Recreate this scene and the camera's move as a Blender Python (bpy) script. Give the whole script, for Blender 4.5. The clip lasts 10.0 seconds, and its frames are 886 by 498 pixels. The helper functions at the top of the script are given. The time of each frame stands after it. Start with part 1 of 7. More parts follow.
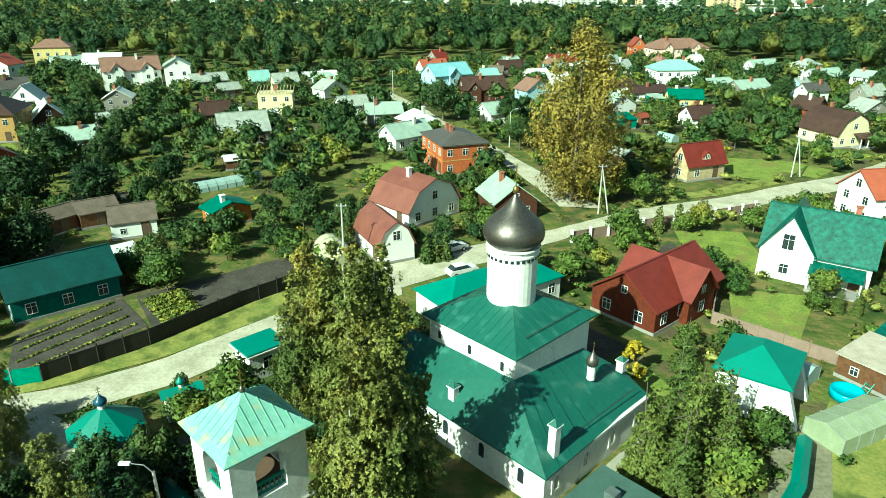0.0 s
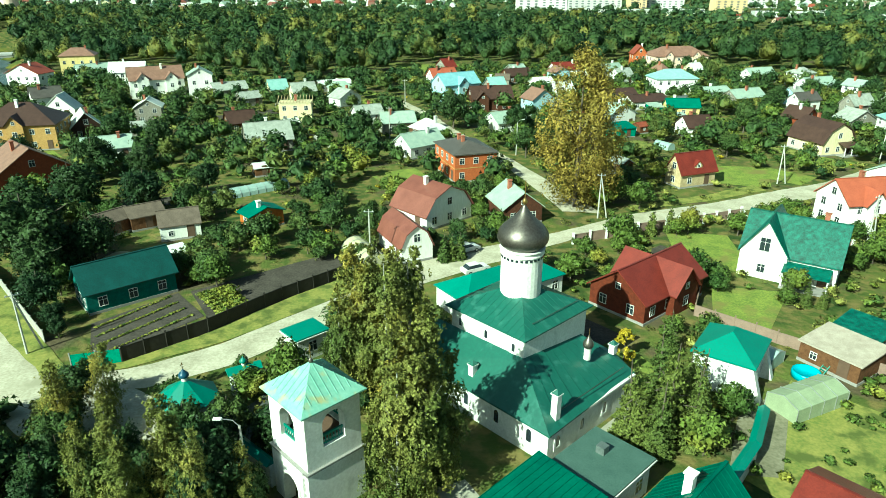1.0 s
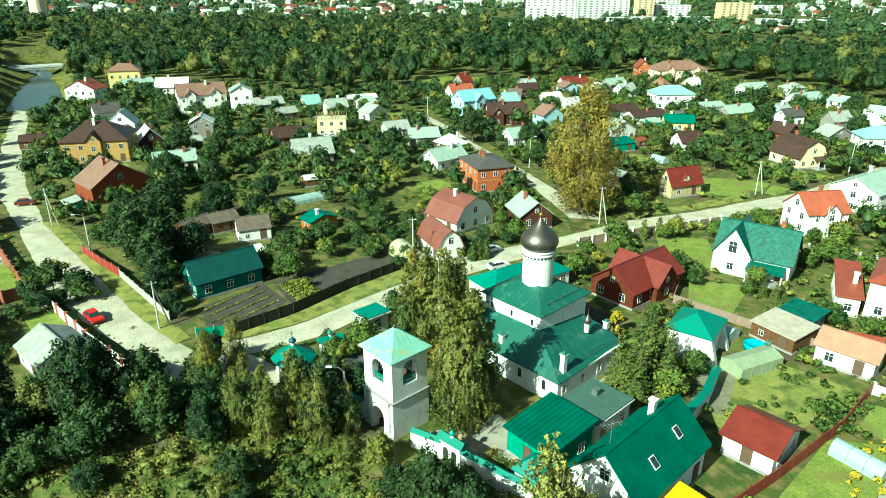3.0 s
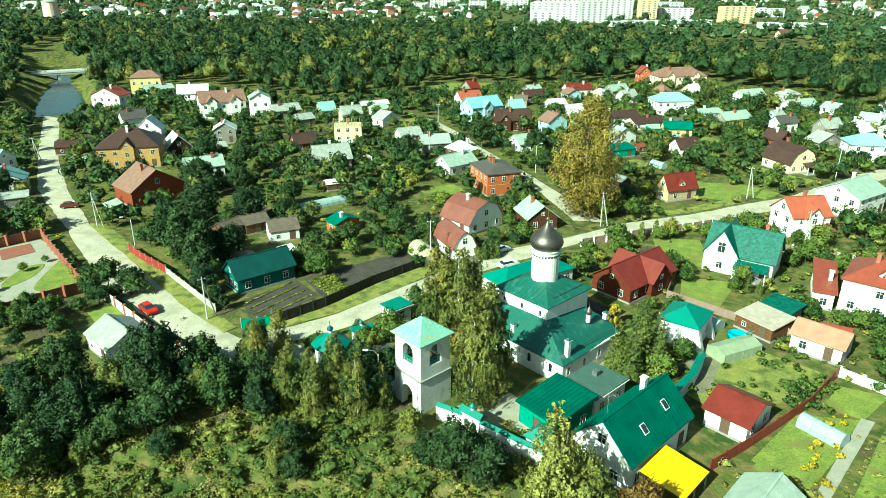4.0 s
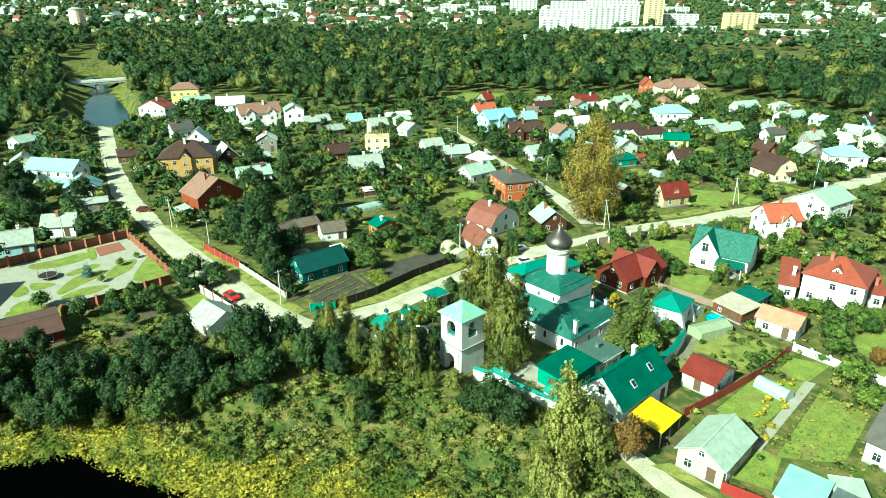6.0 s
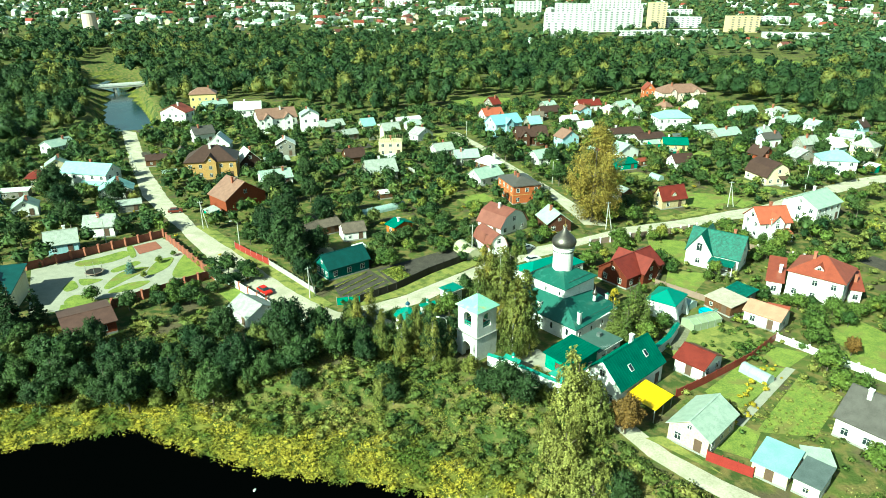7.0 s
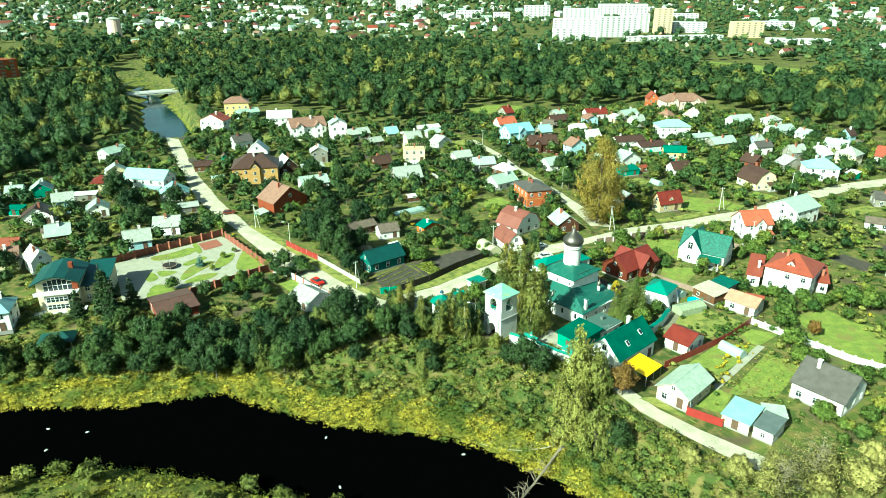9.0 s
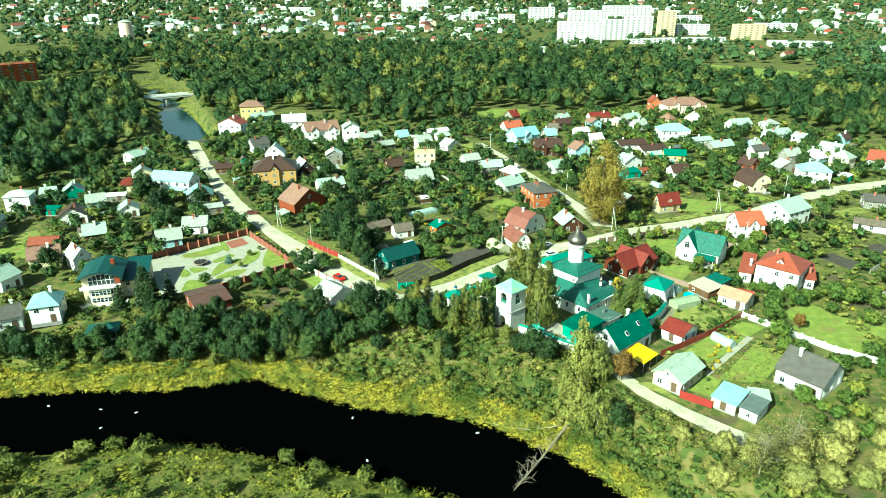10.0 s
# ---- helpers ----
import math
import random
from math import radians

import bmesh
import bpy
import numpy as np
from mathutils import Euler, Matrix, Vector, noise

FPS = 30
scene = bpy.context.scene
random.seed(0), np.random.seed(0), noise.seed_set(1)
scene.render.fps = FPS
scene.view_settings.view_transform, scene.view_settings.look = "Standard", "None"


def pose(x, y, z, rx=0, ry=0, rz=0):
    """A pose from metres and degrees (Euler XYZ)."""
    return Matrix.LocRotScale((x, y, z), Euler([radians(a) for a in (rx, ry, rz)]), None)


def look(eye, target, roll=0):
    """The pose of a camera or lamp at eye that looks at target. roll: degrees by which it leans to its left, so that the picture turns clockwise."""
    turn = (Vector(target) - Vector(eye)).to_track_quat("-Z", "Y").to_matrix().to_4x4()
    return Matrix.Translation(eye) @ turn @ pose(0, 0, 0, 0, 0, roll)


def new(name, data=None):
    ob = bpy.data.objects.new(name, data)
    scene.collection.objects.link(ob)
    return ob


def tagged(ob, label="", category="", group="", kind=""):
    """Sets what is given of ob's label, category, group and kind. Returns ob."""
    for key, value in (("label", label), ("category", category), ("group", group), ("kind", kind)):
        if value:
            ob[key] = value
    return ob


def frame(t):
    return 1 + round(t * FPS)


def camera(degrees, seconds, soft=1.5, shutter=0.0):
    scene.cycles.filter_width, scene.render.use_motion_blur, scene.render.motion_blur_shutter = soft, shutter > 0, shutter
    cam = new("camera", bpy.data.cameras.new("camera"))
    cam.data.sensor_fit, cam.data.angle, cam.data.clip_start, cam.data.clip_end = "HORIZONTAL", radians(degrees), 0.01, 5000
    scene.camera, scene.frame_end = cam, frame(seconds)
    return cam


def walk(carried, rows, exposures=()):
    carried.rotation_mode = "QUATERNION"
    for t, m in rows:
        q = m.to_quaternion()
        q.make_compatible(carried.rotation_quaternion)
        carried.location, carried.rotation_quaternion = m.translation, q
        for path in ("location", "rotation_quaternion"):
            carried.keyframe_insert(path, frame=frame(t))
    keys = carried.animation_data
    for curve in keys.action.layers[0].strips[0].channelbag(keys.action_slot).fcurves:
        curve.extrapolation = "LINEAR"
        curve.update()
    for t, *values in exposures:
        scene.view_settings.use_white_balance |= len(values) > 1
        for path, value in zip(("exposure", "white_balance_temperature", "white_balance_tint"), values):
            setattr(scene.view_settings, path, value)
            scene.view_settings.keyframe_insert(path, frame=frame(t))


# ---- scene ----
cam = camera(67.2, 10.0, soft=0.5)
PATH = [
    (0.0, (0.000, 0.000, 36.500), (0.000, 92.503, -1.489), 0.256),
    (0.5, (-0.813, -5.119, 38.663), (-1.141, 87.392, 0.695), 0.239),
    (1.0, (-1.673, -10.339, 40.850), (-2.317, 82.178, 2.900), 0.222),
    (1.5, (-2.575, -15.654, 43.060), (-3.525, 76.866, 5.125), 0.205),
    (2.0, (-3.516, -21.063, 45.292), (-4.760, 71.458, 7.368), 0.188),
    (2.5, (-4.491, -26.561, 47.545), (-6.021, 65.959, 9.630), 0.171),
    (3.0, (-5.496, -32.146, 49.818), (-7.305, 60.373, 11.909), 0.155),
    (3.5, (-6.527, -37.812, 52.110), (-8.607, 54.701, 14.203), 0.138),
    (4.0, (-7.580, -43.558, 54.420), (-9.926, 48.949, 16.513), 0.121),
    (4.5, (-8.651, -49.379, 56.748), (-11.258, 43.119, 18.837), 0.104),
    (5.0, (-9.735, -55.273, 59.091), (-12.600, 37.215, 21.173), 0.087),
    (5.5, (-10.829, -61.235, 61.450), (-13.949, 31.241, 23.522), 0.071),
    (6.0, (-11.928, -67.262, 63.823), (-15.302, 25.200, 25.882), 0.054),
    (6.5, (-13.028, -73.350, 66.210), (-16.655, 19.095, 28.253), 0.037),
    (7.0, (-14.125, -79.497, 68.608), (-18.007, 12.930, 30.632), 0.020),
    (7.5, (-15.215, -85.698, 71.018), (-19.353, 6.709, 33.020), 0.003),
    (8.0, (-16.294, -91.950, 73.438), (-20.691, 0.434, 35.415), -0.014),
    (8.5, (-17.358, -98.250, 75.868), (-22.018, -5.891, 37.816), -0.030),
    (9.0, (-18.402, -104.594, 78.306), (-23.330, -12.262, 40.222), -0.047),
    (9.5, (-19.423, -110.979, 80.751), (-24.625, -18.676, 42.633), -0.064),
    (10.0, (-20.416, -117.401, 83.203), (-25.900, -25.130, 45.047), -0.081),
]
walk(cam, [(t, look(eye, target, roll)) for t, eye, target, roll in PATH], [(0.0, 1.1, 5960, -31), (10.0, 1.49, 5960, -31)])

# ---- light: low late-summer sun from the left and a little behind the camera ----
SUN_AZ, SUN_EL = 222.0, 36.0
world = bpy.data.worlds.new("sky")
scene.world = world
world.use_nodes = True
wn = world.node_tree
sky = wn.nodes.new("ShaderNodeTexSky")
sky.sky_type, sky.sun_disc = "NISHITA", False
sky.sun_elevation, sky.sun_rotation = radians(SUN_EL), radians(SUN_AZ)
sky.air_density, sky.dust_density = 1.2, 1.5
wn.links.new(sky.outputs[0], wn.nodes["Background"].inputs[0])
wn.nodes["Background"].inputs[1].default_value = 0.047
sun_data = bpy.data.lights.new("sun", "SUN")
sun_data.energy, sun_data.angle, sun_data.color = 5.0, radians(0.53), (1.0, 0.95, 0.86)
sun = new("sun", sun_data)
az, el = radians(SUN_AZ), radians(SUN_EL)
to_sun = Vector((math.sin(az) * math.cos(el), math.cos(az) * math.cos(el), math.sin(el)))
sun.matrix_world = look(to_sun * 300, (0, 0, 0))


# ---- materials ----
MATS = {}


def surf(name, a, b=None, scale=1.0, rough=0.75, metal=0.0, bump=0.25, fine=9.0, streak=None, vary=0.0, spec=0.3):
    """A weathered surface: two colours mixed by noise at two scales, with fine relief."""
    if name in MATS:
        return MATS[name]
    m = bpy.data.materials.new(name)
    m.use_nodes = True
    nt, b = m.node_tree, b or tuple(c * 0.72 for c in a)
    bs = nt.nodes["Principled BSDF"]
    geo = nt.nodes.new("ShaderNodeNewGeometry")
    mp = nt.nodes.new("ShaderNodeMapping")
    nt.links.new(geo.outputs["Position"], mp.inputs[0])
    if streak:
        mp.inputs["Scale"].default_value = streak
    n1, n2 = nt.nodes.new("ShaderNodeTexNoise"), nt.nodes.new("ShaderNodeTexNoise")
    n1.inputs["Scale"].default_value, n1.inputs["Detail"].default_value = scale, 5
    n2.inputs["Scale"].default_value, n2.inputs["Detail"].default_value = scale * fine, 4
    for n in (n1, n2):
        nt.links.new(mp.outputs[0], n.inputs["Vector"])
    add = nt.nodes.new("ShaderNodeMath")
    add.operation = "ADD"
    nt.links.new(n1.outputs["Fac"], add.inputs[0])
    nt.links.new(n2.outputs["Fac"], add.inputs[1])
    ramp = nt.nodes.new("ShaderNodeMapRange")
    ramp.inputs["From Min"].default_value, ramp.inputs["From Max"].default_value = 0.72, 1.32
    nt.links.new(add.outputs[0], ramp.inputs["Value"])
    mix = nt.nodes.new("ShaderNodeMix")
    mix.data_type = "RGBA"
    nt.links.new(ramp.outputs[0], mix.inputs[0])
    mix.inputs[6].default_value, mix.inputs[7].default_value = (*b, 1), (*a, 1)
    col = mix.outputs[2]
    if vary:
        oi, hsv = nt.nodes.new("ShaderNodeObjectInfo"), nt.nodes.new("ShaderNodeHueSaturation")
        mr = nt.nodes.new("ShaderNodeMapRange")
        mr.inputs["To Min"].default_value, mr.inputs["To Max"].default_value = 1 - vary, 1 + vary
        nt.links.new(oi.outputs["Random"], mr.inputs["Value"])
        nt.links.new(mr.outputs[0], hsv.inputs["Value"])
        nt.links.new(col, hsv.inputs["Color"])
        col = hsv.outputs[0]
    nt.links.new(col, bs.inputs["Base Color"])
    bs.inputs["Roughness"].default_value, bs.inputs["Metallic"].default_value = rough, metal
    bs.inputs["Specular IOR Level"].default_value = spec
    if bump:
        bp = nt.nodes.new("ShaderNodeBump")
        bp.inputs["Strength"].default_value, bp.inputs["Distance"].default_value = bump, 0.05
        nt.links.new(n2.outputs["Fac"], bp.inputs["Height"])
        nt.links.new(bp.outputs[0], bs.inputs["Normal"])
    MATS[name] = m
    return m


def stain(m, colour, scale, lo, hi, stretch=(1, 1, 1)):
    """Adds dirt or rust with a shape of its own to a surface."""
    nt = m.node_tree
    bs = nt.nodes["Principled BSDF"]
    old = bs.inputs["Base Color"].links[0].from_socket
    geo, mp, n, r, mix = (nt.nodes.new(k) for k in ("ShaderNodeNewGeometry", "ShaderNodeMapping", "ShaderNodeTexNoise", "ShaderNodeMapRange", "ShaderNodeMix"))
    mp.inputs["Scale"].default_value, mp.inputs["Location"].default_value = stretch, (3.7, 1.9, 8.3)
    nt.links.new(geo.outputs["Position"], mp.inputs[0])
    n.inputs["Scale"].default_value, n.inputs["Detail"].default_value = scale, 6
    nt.links.new(mp.outputs[0], n.inputs["Vector"])
    r.inputs["From Min"].default_value, r.inputs["From Max"].default_value = lo, hi
    nt.links.new(n.outputs["Fac"], r.inputs["Value"])
    mix.data_type = "RGBA"
    nt.links.new(r.outputs[0], mix.inputs[0])
    nt.links.new(old, mix.inputs[6])
    mix.inputs[7].default_value = (*colour, 1)
    nt.links.new(mix.outputs[2], bs.inputs["Base Color"])


def leafy(name, a, b, c=None, gloss=0.55, patchy=0.4, spread_=0.46):
    """Foliage: colour differs from tree to tree and from leaf clump to leaf clump; some light comes through."""
    if name in MATS:
        return MATS[name]
    a, b, c = (col and tuple(v * .88 for v in col) for col in (a, b, c))
    m = bpy.data.materials.new(name)
    m.use_nodes = True
    nt = m.node_tree
    bs, out = nt.nodes["Principled BSDF"], nt.nodes["Material Output"]
    oi, geo = nt.nodes.new("ShaderNodeObjectInfo"), nt.nodes.new("ShaderNodeNewGeometry")
    ns = nt.nodes.new("ShaderNodeTexNoise")
    ns.inputs["Scale"].default_value = 0.16
    nt.links.new(geo.outputs["Position"], ns.inputs["Vector"])
    place = nt.nodes.new("ShaderNodeMapRange")
    place.inputs["From Min"].default_value, place.inputs["From Max"].default_value = 0.34, 0.66
    nt.links.new(ns.outputs["Fac"], place.inputs["Value"])
    half = nt.nodes.new("ShaderNodeMix")
    half.inputs[0].default_value = patchy
    own, plus, wrap = nt.nodes.new("ShaderNodeAttribute"), nt.nodes.new("ShaderNodeMath"), nt.nodes.new("ShaderNodeMath")
    own.attribute_name, plus.operation, wrap.operation = "tint", "ADD", "FRACT"
    nt.links.new(oi.outputs["Random"], plus.inputs[0])
    nt.links.new(own.outputs["Fac"], plus.inputs[1])
    nt.links.new(plus.outputs[0], wrap.inputs[0])
    nt.links.new(wrap.outputs[0], half.inputs[2])
    nt.links.new(place.outputs[0], half.inputs[3])
    ramp = nt.nodes.new("ShaderNodeValToRGB")
    ramp.color_ramp.elements[0].color, ramp.color_ramp.elements[1].color = (*a, 1), (*b, 1)
    ramp.color_ramp.elements[0].position, ramp.color_ramp.elements[1].position = 0.08, 0.68
    if c:
        e = ramp.color_ramp.elements.new(0.95)
        e.color = (*c, 1)
    nt.links.new(half.outputs[0], ramp.inputs[0])
    hsv, mr = nt.nodes.new("ShaderNodeHueSaturation"), nt.nodes.new("ShaderNodeMapRange")
    mr.inputs["To Min"].default_value, mr.inputs["To Max"].default_value = 1 - spread_, 1 + spread_
    nt.links.new(geo.outputs["Random Per Island"], mr.inputs["Value"])
    nt.links.new(mr.outputs[0], hsv.inputs["Value"])
    nt.links.new(ramp.outputs[0], hsv.inputs["Color"])
    nt.links.new(hsv.outputs[0], bs.inputs["Base Color"])
    bs.inputs["Roughness"].default_value, bs.inputs["Specular IOR Level"].default_value = gloss, 0.14
    tr, mx = nt.nodes.new("ShaderNodeBsdfTranslucent"), nt.nodes.new("ShaderNodeMixShader")
    nt.links.new(hsv.outputs[0], tr.inputs["Color"])
    mx.inputs[0].default_value = 0.14
    nt.links.new(bs.outputs[0], mx.inputs[1])
    nt.links.new(tr.outputs[0], mx.inputs[2])
    nt.links.new(mx.outputs[0], out.inputs["Surface"])
    MATS[name] = m
    return m


def rgb(h):
    return tuple((int(h[i:i + 2], 16) / 255) ** 2.2 for i in (0, 2, 4))


PALETTE = {
    "white_plaster": ("e6e6e0", "d2d2c8", 0.5), "cream_plaster": ("ddd2b0", "c9bb96", 0.5), "yellow_plaster": ("d2bf84", "bda970", 0.5),
    "mint_plaster": ("b7d6c6", "9fc0b0", 0.5), "blue_plaster": ("a9c8cf", "93b4bd", 0.5), "pink_plaster": ("dfc7b6", "cdb2a0", 0.5),
    "cream_block": ("ddd2ac", "c4b78e", 1.2), "brick_yellow": ("ba9560", "967646", 3), "brick_red": ("86442e", "673523", 3),
    "brick_orange": ("b3663f", "8f4e30", 3), "brick_pale": ("cfc2ae", "a98f78", 3), "plank_grey": ("8e8a80", "6e6a60", 2),
    "plank_brown": ("6e4e36", "4a3424", 2), "plank_dark": ("453229", "2e211b", 2), "plank_pale": ("bfae8a", "988665", 2),
    "plank_teal": ("27665c", "1d4d47", 2), "plank_green": ("1d8f74", "17705c", 2), "plank_orange": ("b0692f", "8a4f22", 2),
    "log_dark": ("56382a", "3b261d", 2), "log_red": ("64301f", "452015", 2),
    "mint_roof": ("a2b0a0", "84948a", 0.8), "pale_blue_roof": ("93b6af", "7a9f99", 0.8), "off_white_roof": ("d8dcd4", "b9bdb4", 0.8),
    "slate_grey": ("a3a79e", "7c8078", 0.9), "slate_brown": ("6c6056", "514840", 0.9), "brown_dark_roof": ("4e3b34", "3a2b26", 0.8),
    "brown_roof": ("7d4f45", "673f37", 0.6), "tan_roof": ("896a5c", "6e5348", 0.8), "graphite_roof": ("5a5652", "46423f", 0.8),
    "red_roof": ("8c4838", "743b2e", 0.7), "red_bright_roof": ("a45a45", "8c4b39", 0.7), "dark_red_roof": ("723028", "5c2620", 0.7),
    "green_roof": ("106a58", "0c5446", 0.7), "green_metal": ("0c5a49", "09463a", 0.5), "green_shingle": ("2f6d5e", "0d322b", 1.6),
    "dark_teal_roof": ("234a47", "1a3835", 0.7), "sky_roof": ("88b0b8", "739ca6", 0.8), "pink_roof": ("b1846f", "98705e", 0.8),
    "pale_slate": ("b2a799", "918679", 1.2), "pale_sheet": ("a9b3a5", "879488", 1.0), "cyan_sheet": ("8fb0ac", "77999a", 0.6), "umber_roof": ("5e463e", "4a3630", 0.8),
    "graphite_sheet": ("626a68", "4c5452", 0.8), "rust_roof": ("8a4a38", "6a382a", 1.0), "yellow_sheet": ("f0c420", "dcae12", 0.5),
}


def pal(key):
    a, b, s = PALETTE[key]
    roof = key.endswith(("roof", "metal", "sheet", "shingle"))
    return surf(key, rgb(a), rgb(b), s, rough=0.45 if roof else 0.8, bump=0.3, streak=(1, 1, 0.25) if "plaster" in key else None, spec=0.4 if roof else 0.25)


GLASS = surf("window_glass", (0.03, 0.045, 0.05), (0.015, 0.02, 0.025), 0.6, rough=0.12, bump=0, spec=0.7)
FRAME = surf("white_window_frame", (0.75, 0.75, 0.72), None, 2, bump=0)
PLINTH = surf("grey_plinth", (0.3, 0.29, 0.27), None, 1.2)
BRICK = surf("chimney_brick", (0.36, 0.13, 0.08), (0.22, 0.08, 0.05), 4)
BARK = surf("bark", (0.16, 0.13, 0.10), (0.07, 0.055, 0.045), 1.5, streak=(1, 1, 0.3))
BIRCH = surf("birch_bark", (0.62, 0.60, 0.55), (0.16, 0.15, 0.14), 1.6, streak=(0.4, 0.4, 2))
DOORM = surf("door_paint", (0.12, 0.075, 0.05), None, 2)
CONCRETE = surf("concrete", (0.48, 0.47, 0.43), (0.36, 0.35, 0.32), 0.8)
STEEL = surf("galvanised_steel", (0.55, 0.56, 0.56), None, 1.0, rough=0.4, metal=0.7, bump=0.05)


# ---- mesh helpers ----
def raw(name, verts, faces, material=None, smooth=False):
    me = bpy.data.meshes.new(name)
    me.from_pydata([tuple(v) for v in verts], [], faces)
    if material:
        me.materials.append(material)
    if smooth:
        me.shade_smooth()
    return me


def quads(name, v, material, normals=None, tints=None):
    """A mesh of loose leaves from an array of shape (n, corners, 3); normals (n, 3) shade them softly, as a leafy mass."""
    n, k = v.shape[:2]
    me = bpy.data.meshes.new(name)
    me.vertices.add(n * k)
    me.vertices.foreach_set("co", np.ascontiguousarray(v, dtype=np.float32).ravel())
    me.loops.add(n * k)
    me.loops.foreach_set("vertex_index", np.arange(n * k, dtype=np.int32))
    me.polygons.add(n)
    me.polygons.foreach_set("loop_start", np.arange(0, n * k, k, dtype=np.int32))
    me.materials.append(material)
    me.update(calc_edges=True)
    if tints is not None:
        me.attributes.new("tint", "FLOAT", "FACE").data.foreach_set("value", tints.astype(np.float32))
    if normals is not None:
        me.shade_smooth()
        nn = normals / (np.linalg.norm(normals, axis=-1)[..., None] + 1e-9)
        me.normals_split_custom_set_from_vertices(nn.reshape(-1, 3).astype(np.float32))
    return me


class Shape:
    """Gathers boxes, prisms and lathes into one mesh."""

    def __init__(self):
        self.v, self.f = [], []

    def add(self, verts, faces, m=None):
        k = len(self.v)
        self.v += [tuple(m @ Vector(p)) if m else tuple(p) for p in verts]
        self.f += [tuple(i + k for i in f) for f in faces]
        return self

    def box(self, x0, y0, z0, x1, y1, z1, m=None):
        v = [(x0, y0, z0), (x1, y0, z0), (x1, y1, z0), (x0, y1, z0), (x0, y0, z1), (x1, y0, z1), (x1, y1, z1), (x0, y1, z1)]
        return self.add(v, [(3, 2, 1, 0), (4, 5, 6, 7), (0, 1, 5, 4), (1, 2, 6, 5), (2, 3, 7, 6), (3, 0, 4, 7)], m)

    def slab(self, p, t, m=None):
        """A convex polygon p with thickness t straight down."""
        n = len(p)
        v = list(p) + [(x, y, z - t) for x, y, z in p]
        f = [tuple(range(n)), tuple(range(2 * n - 1, n - 1, -1))] + [(i, i + n, (i + 1) % n + n, (i + 1) % n) for i in range(n)]
        return self.add(v, f, m)

    def prism(self, profile, y0, y1, m=None):
        """A profile of (x, z) carried from y0 to y1."""
        n = len(profile)
        v = [(x, y0, z) for x, z in profile] + [(x, y1, z) for x, z in profile]
        f = [tuple(range(n)), tuple(range(2 * n - 1, n - 1, -1))] + [(i, i + n, (i + 1) % n + n, (i + 1) % n) for i in range(n)]
        return self.add(v, f, m)

    def lathe(self, rz, sides=16, m=None, caps=True):
        n, k = sides, len(rz)
        v = [(r * math.cos(2 * math.pi * i / n), r * math.sin(2 * math.pi * i / n), z) for r, z in rz for i in range(n)]
        f = [(j * n + i, j * n + (i + 1) % n, (j + 1) * n + (i + 1) % n, (j + 1) * n + i) for j in range(k - 1) for i in range(n)]
        if caps:
            f += [tuple(range(n - 1, -1, -1)), tuple(range((k - 1) * n, k * n))]
        return self.add(v, f, m)

    def tube(self, path, r0, r1, sides=6):
        """A tapered tube along points."""
        pts = [Vector(p) for p in path]
        k = len(self.v)
        for j, p in enumerate(pts):
            d = (pts[min(j + 1, len(pts) - 1)] - pts[max(j - 1, 0)]).normalized()
            s = d.cross(Vector((0.3, 1, 0.1))).normalized()
            u = d.cross(s)
            r = r0 + (r1 - r0) * j / (len(pts) - 1)
            self.v += [tuple(p + (s * math.cos(a) + u * math.sin(a)) * r) for a in (2 * math.pi * i / sides for i in range(sides))]
        for j in range(len(pts) - 1):
            self.f += [(k + j * sides + i, k + j * sides + (i + 1) % sides, k + (j + 1) * sides + (i + 1) % sides, k + (j + 1) * sides + i) for i in range(sides)]
        return self

    def mesh(self, name, material, smooth=False):
        me = raw(name, self.v, self.f, material, smooth)
        bm = bmesh.new()
        bm.from_mesh(me)
        bmesh.ops.remove_doubles(bm, verts=bm.verts, dist=0.0005)
        bmesh.ops.recalc_face_normals(bm, faces=bm.faces)
        bm.to_mesh(me)
        bm.free()
        if smooth:
            me.shade_smooth()
        return me


def part(name, me, parent, m=None, label=""):
    """Links a mesh as one object under a thing or a part."""
    ob = new(name, me)
    ob.parent = parent
    if m is not None:
        ob.matrix_basis = m
    if label:
        tagged(ob, label)
    return ob


def thing(name, m, label, category, group="", kind=""):
    ob = new(name)
    ob.empty_display_size = 0.5
    ob.matrix_basis = m
    return tagged(ob, label, category, group, kind)


# ---- the lie of the land ----
def line_y(x, pts):
    return float(np.interp(x, [p[0] for p in pts], [p[1] for p in pts]))


NORTH = [(-400, 40), (-200, 2), (-130, 6), (-112, 9.6), (-92, 10.7), (-74, 17), (-59, 10.4), (-46, 6.7), (-33, 5.3), (-20, 3.1), (-13, -1.4), (-4, -6.3), (1, -11), (8, -18), (20, -32), (40, -60), (90, -140)]
SOUTH = [(-400, 15), (-200, -22), (-116, -14.4), (-100, -11.8), (-84, -8.2), (-65, -10.7), (-56, -14), (-47, -14.5), (-35, -18), (-25, -21), (-10, -32), (5, -52), (30, -90), (90, -190)]
UPSTREAM = [(-184, 246), (-199, 271), (-228, 322), (-256, 374), (-292, 424), (-330, 490), (-362, 548)]


def smooth(a, b, x):
    t = min(max((x - a) / (b - a), 0), 1)
    return t * t * (3 - 2 * t)


